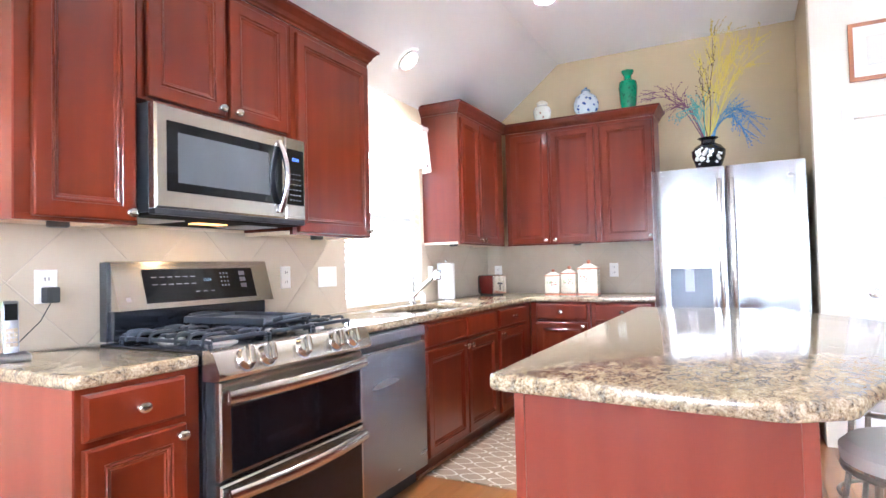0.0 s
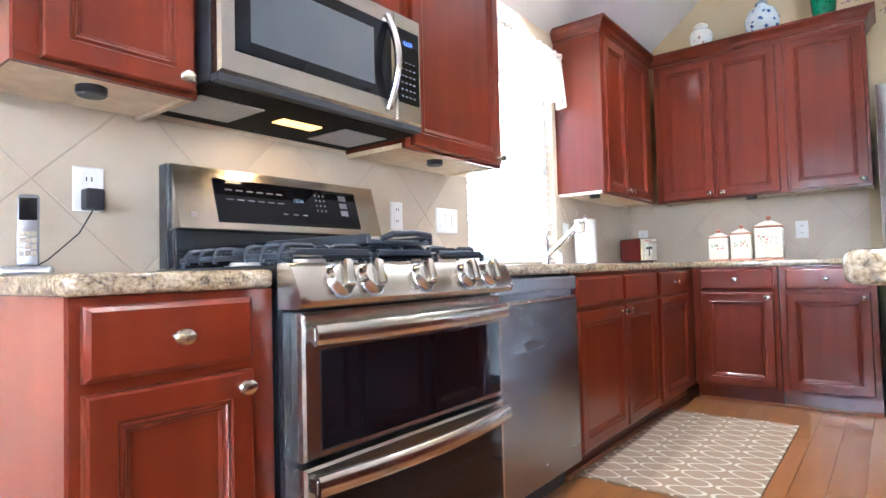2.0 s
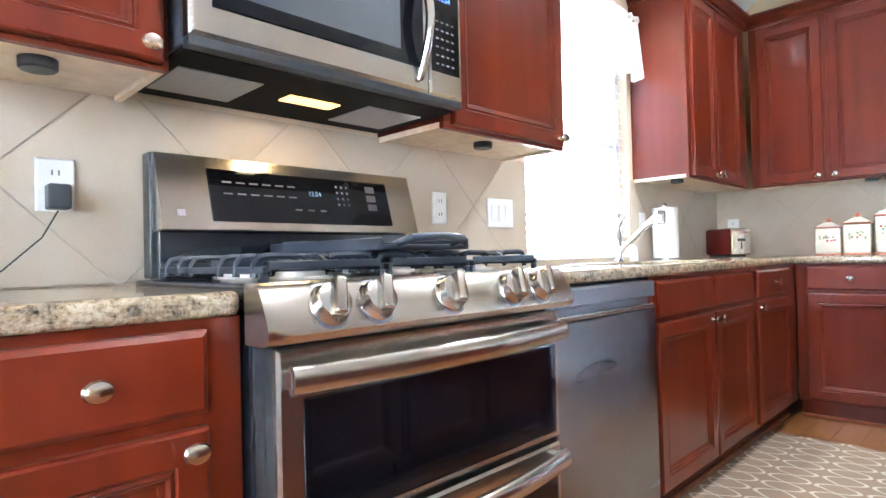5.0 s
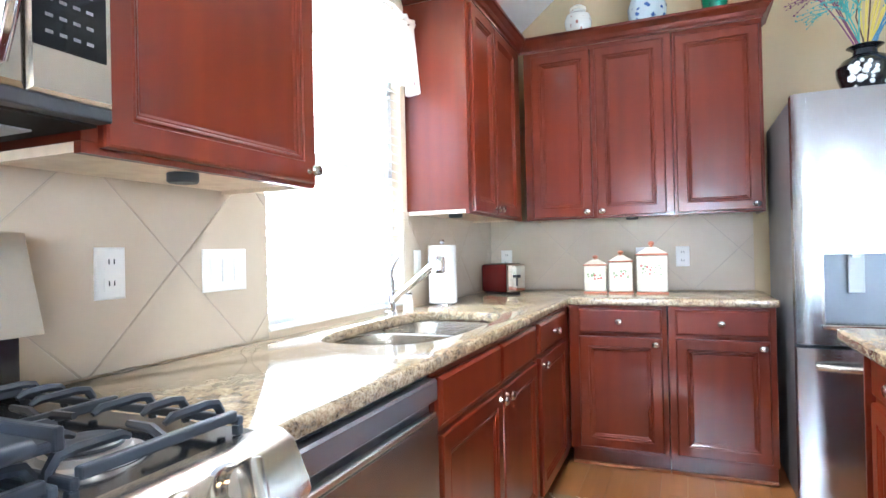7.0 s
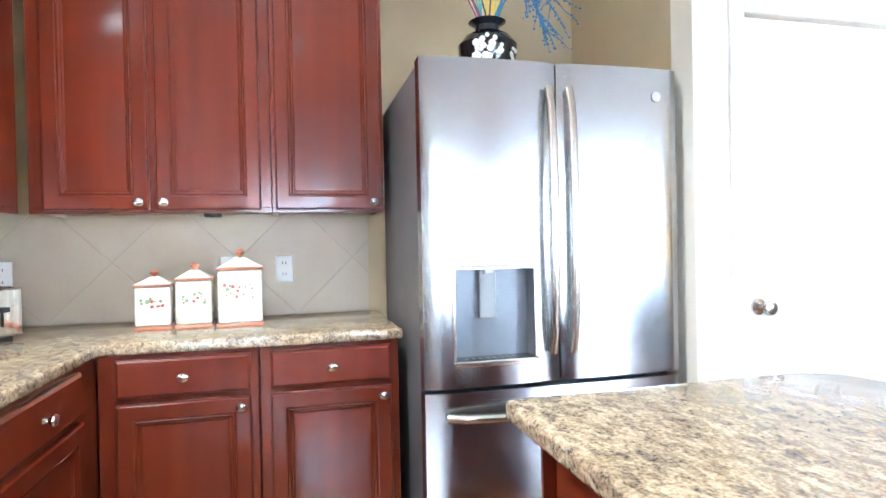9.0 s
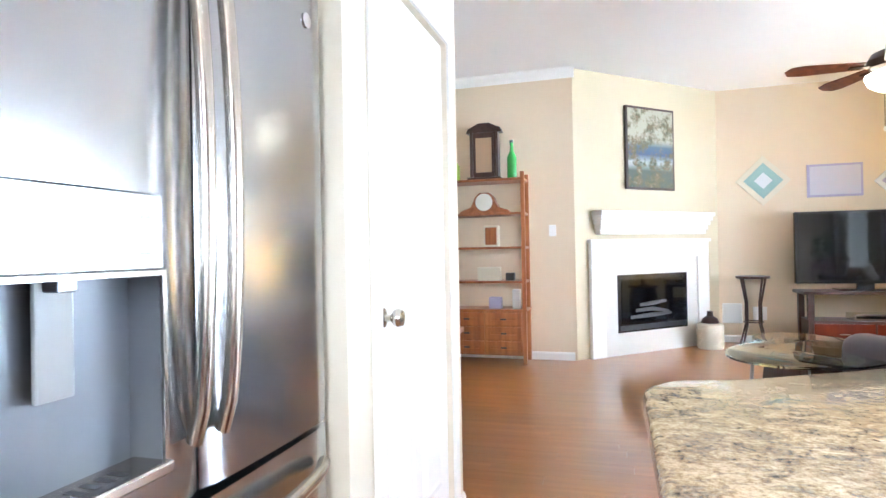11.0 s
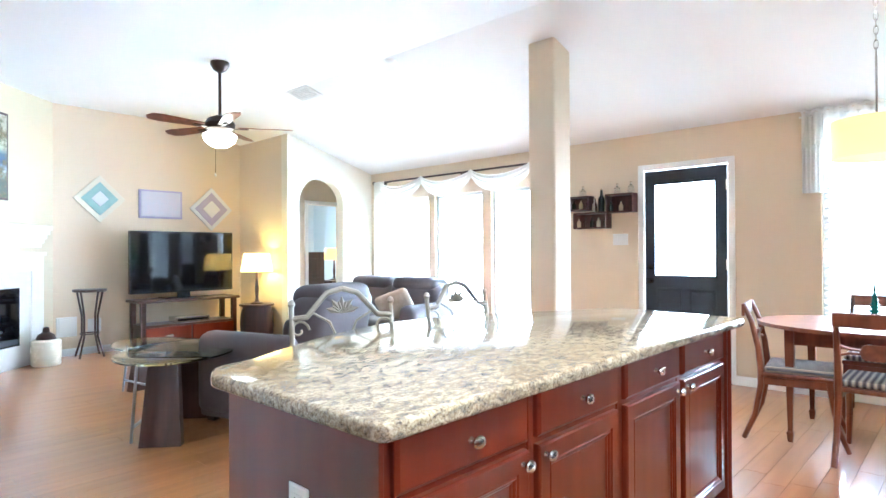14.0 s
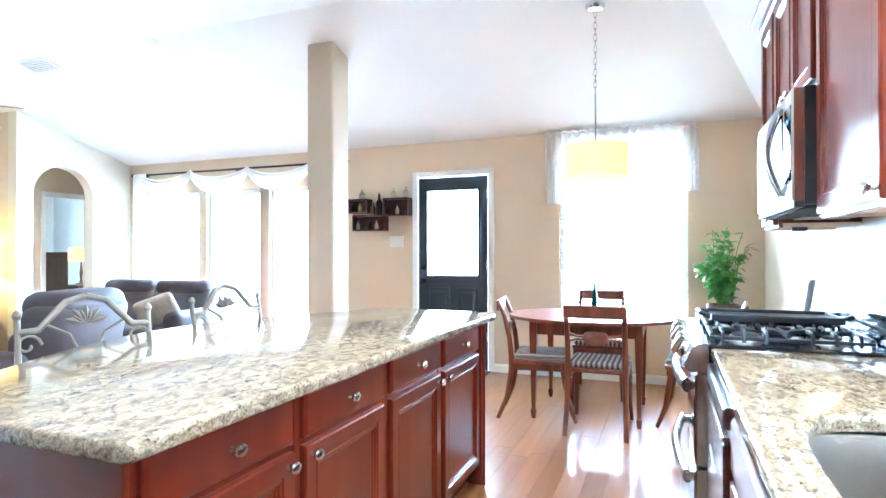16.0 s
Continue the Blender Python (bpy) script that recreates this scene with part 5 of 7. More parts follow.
fv, b = pot("vase", "black lacquer vase with white flower inlay, dried branches", pose(2.035, 3.42, 1.8135), [(0.055, 0), (0.06, 0.01), (0.085, 0.06), (0.115, 0.15), (0.118, 0.19), (0.09, 0.225), (0.05, 0.245), (0.048, 0.268), (0.075, 0.285), (0.07, 0.288), (0.04, 0.262)], BLACK)
rnd = random.Random(8)
PEARL = material("pearl_inlay", (0.75, 0.74, 0.68), 0.25)
for i in range(34):
    a, z = radians(-90 + rnd.uniform(-48, 48)), 0.14 + rnd.gauss(0, 0.033)
    r = 0.10 + 0.018 * min(1, max(0, (z - 0.06) / 0.1))
    c = Vector((r * math.cos(a), r * math.sin(a), z))
    t = Vector((math.cos(a), math.sin(a), 0)).to_track_quat("Z", "Y").to_matrix()
    part("flower_inlay", lathe(bmesh.new(), [(rnd.uniform(0.006, 0.016), 0.0), (0.008, 0.004), (0.0, 0.005)], 7, c, t), PEARL, b)
TWIGS = {"gold": material("gold_twig", (0.62, 0.48, 0.08), 0.5), "brown": material("dark_twig", (0.10, 0.05, 0.035), 0.7), "blue": material("blue_glitter_twig", (0.05, 0.18, 0.38), 0.4), "teal": material("teal_twig", (0.08, 0.32, 0.30), 0.5), "purple": material("purple_twig", (0.16, 0.05, 0.11), 0.6)}


def spray(mat, lean, reach, tall, forks, droop=0.0):
    """One dried stem that forks into thin twigs with buds."""
    bm = bmesh.new()
    top = Vector((reach * math.cos(lean), reach * math.sin(lean) * 0.35, tall))
    pts = [Vector((0, 0, 0.2))]
    for k in range(1, 9):
        t = k / 8
        p = Vector((0, 0, 0.2)).lerp(top, t)
        p.z += 0.12 * math.sin(math.pi * t) * (1 + droop) - droop * 0.3 * t * t
        pts.append(p + Vector((rnd.gauss(0, 0.006), rnd.gauss(0, 0.006), 0)))
    tube(bm, pts, [0.004 - 0.0003 * k for k in range(9)], 5)
    for k in range(forks):
        i = rnd.randint(3, 8)
        p = pts[i]
        d = (pts[min(i + 1, 8)] - pts[i - 1]).normalized() + Vector((rnd.gauss(0, 0.45), rnd.gauss(0, 0.3), rnd.gauss(0, 0.25)))
        L = rnd.uniform(0.05, 0.16)
        q = p + d.normalized() * L
        tube(bm, [p, p.lerp(q, 0.5) + Vector((0, 0, 0.008)), q], [0.0022, 0.0018, 0.001], 4)
        for j in range(5):
            c = p.lerp(q, (j + 1) / 5) + Vector((rnd.gauss(0, 0.004), rnd.gauss(0, 0.004), rnd.gauss(0, 0.004)))
            bmesh.ops.create_icosphere(bm, subdivisions=1, radius=rnd.uniform(0.003, 0.006), matrix=Matrix.Translation(c))
    part("branch", bm, mat, fv)


for i in range(8):
    spray(TWIGS["gold"], rnd.uniform(0, 0.5), rnd.uniform(-0.02, 0.28), rnd.uniform(0.85, 1.12), 14)
for i in range(3):
    spray(TWIGS["gold"], 0.0, rnd.uniform(0.3, 0.46), rnd.uniform(0.75, 0.98), 10)
for i in range(3):
    spray(TWIGS["purple"], math.pi - 0.2, rnd.uniform(0.25, 0.5), rnd.uniform(0.6, 0.88), 14, 0.2)
spray(TWIGS["brown"], 0.3, 0.08, 1.0, 12)
spray(TWIGS["brown"], 2.5, 0.06, 0.8, 12)
for i in range(5):
    spray(TWIGS["blue"], 0.0, rnd.uniform(0.16, 0.34), rnd.uniform(0.34, 0.52), 12, 0.4)
for i in range(3):
    spray(TWIGS["teal"], math.pi, rnd.uniform(0.05, 0.16), rnd.uniform(0.4, 0.55), 12)


# ---- rug ----
def rug():
    m = mottled("taupe_trellis_rug", (0.26, 0.185, 0.125), (0.32, 0.235, 0.16), 9, 0.95, 0.5, second=260)
    v = coords(m, world_space=True)
    s = m.node_tree.nodes.new("ShaderNodeSeparateXYZ")
    link(m, v, s.inputs[0])

    def mth(op, a, b=None):
        n = m.node_tree.nodes.new("ShaderNodeMath")
        n.operation = op
        for i, q in enumerate((a, b)):
            if q is None:
                continue
            if isinstance(q, (int, float)):
                n.inputs[i].default_value = q
            else:
                link(m, q, n.inputs[i])
        return n.outputs[0]
    wob = mth("MULTIPLY", mth("SUBTRACT", noise_tex(m, v, 9, 2), 0.5), 0.9)
    u, w = mth("ADD", mth("MULTIPLY", s.outputs[0], 2 * math.pi / 0.17), wob), mth("ADD", mth("MULTIPLY", s.outputs[1], 2 * math.pi / 0.21), wob)
    side = mth("MULTIPLY", mth("SINE", w), 2.7)
    a = mth("ABSOLUTE", mth("SINE", mth("MULTIPLY", mth("ADD", u, side), 0.5)))
    b = mth("ABSOLUTE", mth("SINE", mth("MULTIPLY", mth("SUBTRACT", u, side), 0.5)))
    line = mth("LESS_THAN", mth("MINIMUM", a, b), 0.14)
    base = bsdf(m).inputs["Base Color"].links[0].from_socket
    link(m, mix(m, line, base, (0.56, 0.49, 0.39)), bsdf(m).inputs["Base Color"])
    bm = prism(bmesh.new(), rounded([(0.54, 1.56), (1.27, 1.56), (1.27, 2.90), (0.54, 2.90)], 0.02), 0.001, 0.009)
    solid("rug", bm, m, "taupe kitchen rug with a white trellis pattern", "rug")


rug()


# ---- lamps of the ceiling ----
def downlight(x, y, z, tilt, lit=True):
    d = thing("recessed_light", "round white recessed ceiling light, lit", "ceiling light", pose(x, y, z, 0, tilt, 0), "recessed lights")
    bm = bmesh.new()
    n = 28
    rings = [[bm.verts.new((r * math.cos(2 * math.pi * k / n), r * math.sin(2 * math.pi * k / n), h)) for k in range(n)] for r, h in ((0.095, -0.002), (0.095, -0.008), (0.07, -0.012), (0.062, -0.004))]
    for A, B in zip(rings, rings[1:]):
        for k in range(n):
            bm.faces.new((A[k], A[(k + 1) % n], B[(k + 1) % n], B[k]))
    part("ring", bm, TRIM, d, smooth=True)
    part("bulb", lathe(bmesh.new(), [(0.061, -0.003), (0.055, -0.009), (0.0, -0.012)], 24), glow("recessed_bulb", (1.0, 0.93, 0.82), 22.0), d, smooth=True)
    la = new("downlight", bpy.data.lights.new("downlight", "SPOT"))
    la.data.energy, la.data.spot_size, la.data.spot_blend, la.data.shadow_soft_size, la.data.color = 85, radians(130), 0.8, 0.06, (1, 0.9, 0.76)
    la.matrix_world = Matrix.Translation((x, y, z - 0.03))


downlight(0.235, 2.08, 2.615, -38.8)
downlight(1.06, 2.58, 3.05, 0)
downlight(1.3, 0.6, 3.05, 0)


# ---- dining area ----
STRIPE = mottled("striped_seat_cloth", (0.20, 0.15, 0.11), (0.24, 0.18, 0.13), 30, 0.9, 0.3)
_v = coords(STRIPE)
_w = node(STRIPE, "ShaderNodeTexWave", Scale=9.0, Distortion=0.4)
link(STRIPE, _v, _w.inputs["Vector"])
link(STRIPE, ramp(STRIPE, _w.outputs["Color"], [(0.2, (0.07, 0.055, 0.06)), (0.45, (0.30, 0.22, 0.15)), (0.6, (0.12, 0.13, 0.16)), (0.85, (0.42, 0.34, 0.25))]), bsdf(STRIPE).inputs["Base Color"])


def dining_chair(m):
    """Sabre-legged chair; local +y is the way it faces."""
    c = thing("dining_chair", "walnut dining chair with striped cushion and carved back rail", "chair", m, "chairs round the dining table")
    part("seat", boxes((-0.21, -0.20, 0.415, 0.21, 0.22, 0.445), bevel=0.008), CHAIRWOOD, c)
    part("cushion", boxes((-0.20, -0.18, 0.4455, 0.20, 0.215, 0.485), bevel=0.016), STRIPE, c, "brown striped seat cushion", True)
    for s in (-1, 1):
        pts = [(s * 0.20, -0.30, 0.0), (s * 0.195, -0.235, 0.16), (s * 0.19, -0.20, 0.36), (s * 0.19, -0.20, 0.46), (s * 0.19, -0.215, 0.60), (s * 0.19, -0.25, 0.76), (s * 0.19, -0.30, 0.88)]
        part("back_post", tube(bmesh.new(), pts, [0.016, 0.018, 0.021, 0.021, 0.019, 0.017, 0.015], 8), CHAIRWOOD, c, smooth=True)
        pts = [(s * 0.185, 0.17, 0.43), (s * 0.19, 0.19, 0.30), (s * 0.195, 0.215, 0.14), (s * 0.205, 0.27, 0.0)]
        part("leg", tube(bmesh.new(), pts, [0.023, 0.02, 0.017, 0.014], 8), CHAIRWOOD, c, smooth=True)
        part("apron", boxes((s * 0.19 - 0.009, -0.185, 0.365, s * 0.19 + 0.009, 0.165, 0.4145), bevel=0.002), CHAIRWOOD, c)
    part("apron", boxes((-0.18, 0.19, 0.365, 0.18, 0.208, 0.4145), bevel=0.002), CHAIRWOOD, c)
    bm = bx(bmesh.new(), -0.205, -0.31, 0.80, 0.205, -0.288, 0.885, 0.008)
    for v in bm.verts:
        v.co.y -= 0.03 * (1 - (v.co.x / 0.2) ** 2)
    part("crest_rail", bm, CHAIRWOOD, c)
    part("splat", prism(bmesh.new(), [(-0.07, -0.035), (-0.05, -0.045), (0.05, -0.045), (0.07, -0.035), (0.085, 0.0), (0.07, 0.035), (0.05, 0.045), (-0.05, 0.045), (-0.07, 0.035), (-0.085, 0.0)], -0.009, 0.009, 0.003), CHAIRWOOD, c, "carved octagonal rail block").matrix_local = pose(0, -0.238, 0.66, 80, 0, 0)
    for s in (-1, 1):
        for dz in (-0.018, 0.02):
            part("rail", tube(bmesh.new(), [(s * 0.185, -0.225 - dz * 0.3, 0.66 + dz * 1.6), (s * 0.13, -0.235, 0.66 + dz * 0.6), (s * 0.08, -0.238, 0.66 + dz * 0.5)], 0.008, 7), CHAIRWOOD, c, smooth=True)
    return c


def dining_table():
    t = thing("dining_table", "oval walnut dining table with tapered legs", "table", pose(1.36, -1.60, 0))
    o = [(0.64 * math.cos(a * math.pi / 24), 0.52 * math.sin(a * math.pi / 24)) for a in range(48)]
    part("tabletop", prism(bmesh.new(), o, 0.728, 0.752, 0.006), CHAIRWOOD, t, "polished oval top", True)
    part("apron", boxes((-0.40, -0.36, 0.63, 0.40, -0.335, 0.7275), (-0.40, 0.335, 0.63, 0.40, 0.36, 0.7275), (-0.40, -0.3345, 0.63, -0.375, 0.3345, 0.7275), (0.375, -0.3345, 0.63, 0.40, 0.3345, 0.7275)), CHAIRWOOD, t)
    for sx in (-0.375, 0.375):
        for sy in (-0.34, 0.34):
            bm = bmesh.new()
            rings = [[bm.verts.new((sx + a * r, sy + b * r, z)) for a, b in ((-1, -1), (1, -1), (1, 1), (-1, 1))] for r, z in ((0.013, 0.0), (0.02, 0.06), (0.013, 0.075), (0.027, 0.62), (0.027, 0.7275))]
            for A, B in zip(rings, rings[1:]):
                for k in range(4):
                    bm.faces.new((A[k], A[(k + 1) % 4], B[(k + 1) % 4], B[k]))
            bm.faces.new(rings[0][::-1]), bm.faces.new(rings[-1])
            part("leg", bm, CHAIRWOOD, t)


dining_table()
ch = dining_chair(pose(1.25, -1.21, 0, 0, 0, 180))
copy_thing(ch, pose(1.715, -1.40, 0, 0, 0, 98))
copy_thing(ch, pose(0.58, -1.52, 0, 0, 0, -96))
copy_thing(ch, pose(1.36, -2.22, 0, 0, 0, 2))

# a small ornamental tree on the table
tp = thing("tabletop_tree", "small dark green glass tree ornament on the dining table", "ornament", pose(1.33, -1.62, 0.7525))
part("base", lathe(bmesh.new(), [(0.06, 0), (0.06, 0.012), (0.045, 0.02), (0.012, 0.026)], 20), WHITE_PLASTIC, tp, smooth=True)
bm = bmesh.new()
rnd = random.Random(3)
for k in range(9):
    z, r = 0.03 + k * 0.024, 0.05 * (1 - k / 9.5)
    lathe(bm, [(0.008, z), (r, z + 0.004), (0.006, z + 0.034)], 9)
part("crown", bm, material("dark_green_glass", (0.01, 0.09, 0.07), 0.15), tp)

YELLOW = glow("lit_yellow_shade", (0.92, 0.66, 0.20), 0.40)


def pendant():
    x, y = 1.25, -1.01
    zc = LOW + 0.2857 * (y - DIN)
    p = thing("pendant_lamp", "yellow drum pendant lamp on a chain, lit", "lamp", pose(x, y, 0))
    part("canopy", lathe(bmesh.new(), [(0.01, zc - 0.035), (0.05, zc - 0.03), (0.065, zc - 0.008), (0.065, zc)], 24), NICKEL, p, smooth=True)
    part("rod", tube(bmesh.new(), [(0, 0, 1.96), (0, 0, 2.32)], 0.006, 8), NICKEL, p, smooth=True)
    bm = bmesh.new()
    n = 14
    for i in range(n):
        z = 2.325 + (zc - 0.04 - 2.325) * (i + 0.5) / n
        a = [(0.011 * math.cos(q * math.pi / 5) * (1 if i % 2 else 0), 0.011 * math.cos(q * math.pi / 5) * (0 if i % 2 else 1), z + 0.026 * math.sin(q * math.pi / 5)) for q in range(10)]
        tube(bm, a, 0.002, 5, True)
    part("chain", bm, NICKEL, p, smooth=True)
    bm = bmesh.new()
    n = 40
    rings = [[bm.verts.new((r * math.cos(2 * math.pi * k / n), r * math.sin(2 * math.pi * k / n), z)) for k in range(n)] for r, z in ((0.212, 1.75), (0.215, 1.75), (0.215, 1.965), (0.212, 1.965), (0.212, 1.75))]
    for A, B in zip(rings, rings[1:]):
        for k in range(n):
            bm.faces.new((A[k], A[(k + 1) % n], B[(k + 1) % n], B[k]))
    part("shade", bm, YELLOW, p, "glowing yellow fabric drum", True)
    for a in range(3):
        part("spider", tube(bmesh.new(), [(0, 0, 1.962), (0.21 * math.cos(a * 2.094), 0.21 * math.sin(a * 2.094), 1.962)], 0.003, 5), NICKEL, p)
    part("bulb", lathe(bmesh.new(), [(0.0, 1.80), (0.03, 1.83), (0.035, 1.86), (0.015, 1.91), (0.012, 1.955)], 16), glow("warm_bulb", (1.0, 0.8, 0.5), 12.0), p, smooth=True)


pendant()
LEAVES = mottled("pothos_leaf", (0.08, 0.20, 0.045), (0.18, 0.36, 0.09), 14, 0.4, 0.05)
thin_cloth(LEAVES, (0.10, 0.28, 0.04), 0.25)


def leafy_plant():
    p = thing("house_plant", "tall green trailing house plant on a dark stand", "plant", pose(0.36, -2.36, 0))
    st = part("stand", lathe(bmesh.new(), [(0.15, 0.0), (0.15, 0.02), (0.03, 0.05), (0.025, 0.55), (0.14, 0.58), (0.14, 0.60)], 20), DARKWOOD, p, smooth=True)
    part("pot", lathe(bmesh.new(), [(0.09, 0.601), (0.13, 0.75), (0.135, 0.80), (0.12, 0.80), (0.11, 0.76)], 24), mottled("brown_pot", (0.10, 0.06, 0.05), (0.14, 0.08, 0.06), 10, 0.4), p, smooth=True)
    rnd = random.Random(12)
    stems, leaves = bmesh.new(), bmesh.new()
    for s in range(26):
        a, r = rnd.uniform(0, 2 * math.pi), rnd.uniform(0.03, 0.24)
        tip = Vector((r * math.cos(a), r * math.sin(a), rnd.uniform(0.95, 1.46)))
        pts = [Vector((0.03 * math.cos(a), 0.03 * math.sin(a), 0.76))]
        for k in range(1, 6):
            t = k / 5
            pts.append(pts[0].lerp(tip, t) + Vector((rnd.gauss(0, 0.012), rnd.gauss(0, 0.012), 0.05 * math.sin(math.pi * t))))
        tube(stems, pts, 0.003, 4)
        for k in range(17):
            t = rnd.uniform(0.2, 1.0)
            q = pts[min(4, int(t * 5))].lerp(pts[min(5, int(t * 5) + 1)], (t * 5) % 1)
            d = Vector((rnd.gauss(0, 1), rnd.gauss(0, 1), rnd.uniform(-0.7, 0.5))).normalized()
            L, w = rnd.uniform(0.045, 0.085), rnd.uniform(0.02, 0.036)
            sd = d.cross(Vector((0, 0, 1))).normalized()
            up = sd.cross(d)
            prof = ((0.0, 0.0), (0.2, 0.75), (0.45, 1.0), (0.75, 0.6), (1.0, 0.0))
            mid = [leaves.verts.new(q + d * L * (0.15 + u) - up * 0.3 * L * u * u) for u, _ in prof]
            lf = [leaves.verts.new(q + d * L * (0.15 + u) + sd * w * h + up * (0.25 * w * h - 0.3 * L * u * u)) for u, h in prof[1:4]]
            rt = [leaves.verts.new(q + d * L * (0.15 + u) - sd * w * h + up * (0.25 * w * h - 0.3 * L * u * u)) for u, h in prof[1:4]]
            for side in (lf, rt):
                leaves.faces.new((mid[0], side[0], mid[1])), leaves.faces.new((mid[1], side[0], side[1], mid[2]))
                leaves.faces.new((mid[2], side[1], side[2], mid[3])), leaves.faces.new((mid[3], side[2], mid[4]))
    tagged(part("stem_growth", stems, LEAVES, p), kind="stuff")
    tagged(part("foliage", leaves, LEAVES, p, smooth=True), kind="stuff")


leafy_plant()


def bottle(parent_m, r, h, mat, label, cap=None):
    b = thing("bottle", label, "bottle", parent_m, "small bottles")
    part("body", lathe(bmesh.new(), [(r * 0.95, 0), (r, 0.006), (r, h * 0.55), (r * 0.4, h * 0.72), (r * 0.36, h * 0.93)], 14), mat, b, smooth=True)
    part("cap", lathe(bmesh.new(), [(r * 0.42, h * 0.931), (r * 0.42, h), (0.0, h * 1.005)], 12), cap or BLACK_PLASTIC, b, smooth=True)
    return b


DARKBOTTLE = material("dark_bottle_glass", (0.02, 0.02, 0.015), 0.08)
CLEARB = glass_mat("clear_bottle_glass", (0.85, 0.88, 0.88))
AMBER = material("amber_label", (0.45, 0.33, 0.2), 0.5)


def bottle_rack():
    """Two staggered wooden boxes on the wall, with bottles."""
    for x0, x1, z0, z1 in ((3.41, 3.72, 1.64, 1.84), (3.70, 4.10, 1.48, 1.66), (3.90, 4.16, 1.68, 1.84)):
        s = thing("wall_shelf", "reddish brown wooden box shelf with small bottles", "shelf", pose(x0, DIN + 0.13, z0), "bottle shelves")
        w, h = x1 - x0 - 0.012, z1 - z0
        for nm, b in (("board", (0, 0, 0, w, 0.129, 0.016)), ("board", (0, 0, h - 0.02, w, 0.129, h - 0.004)), ("side", (0, 0, 0.0165, 0.014, 0.129, h - 0.0205)), ("side", (w - 0.014, 0, 0.0165, w, 0.129, h - 0.0205)), ("back", (0.0145, 0.119, 0.0165, w - 0.0145, 0.125, h - 0.0205))):
            bm = boxes(b)
            for v in bm.verts:
                v.co.y = -v.co.y
            part(nm, bm, ROSEWOOD, s)
        n = max(3, int(w / 0.075))
        for i in range(n):
            bottle(pose(x0 + 0.04 + i * (w - 0.075) / (n - 1), DIN + 0.065, z0 + 0.0165), 0.022, 0.105, (CLEARB, AMBER, DARKBOTTLE)[i % 3], ("small clear bottle on the shelf", "small amber bottle on the shelf", "small dark bottle on the shelf")[i % 3])
    for x, z, r, h, mt in ((3.45, 1.84, 0.03, 0.12, CLEARB), (3.60, 1.84, 0.03, 0.11, CLEARB), (3.78, 1.66, 0.034, 0.25, DARKBOTTLE), (4.0, 1.84, 0.034, 0.11, CLEARB), (3.86, 1.66, 0.03, 0.15, CLEARB)):
        bottle(pose(x, DIN + 0.07, z - 0.0035), r, h, mt, "dark wine bottle standing on the shelf" if h > 0.2 else "clear glass bottle standing on the shelf", AMBER)


bottle_rack()

# ---- bar stools ----
GREYIRON = mottled("antique_pewter_iron", (0.36, 0.31, 0.24), (0.23, 0.19, 0.14), 30, 0.45, 0.15, metal=0.35)
CREAMSEAT = mottled("cream_leather", (0.70, 0.66, 0.58), (0.76, 0.72, 0.64), 14, 0.5, 0.15)


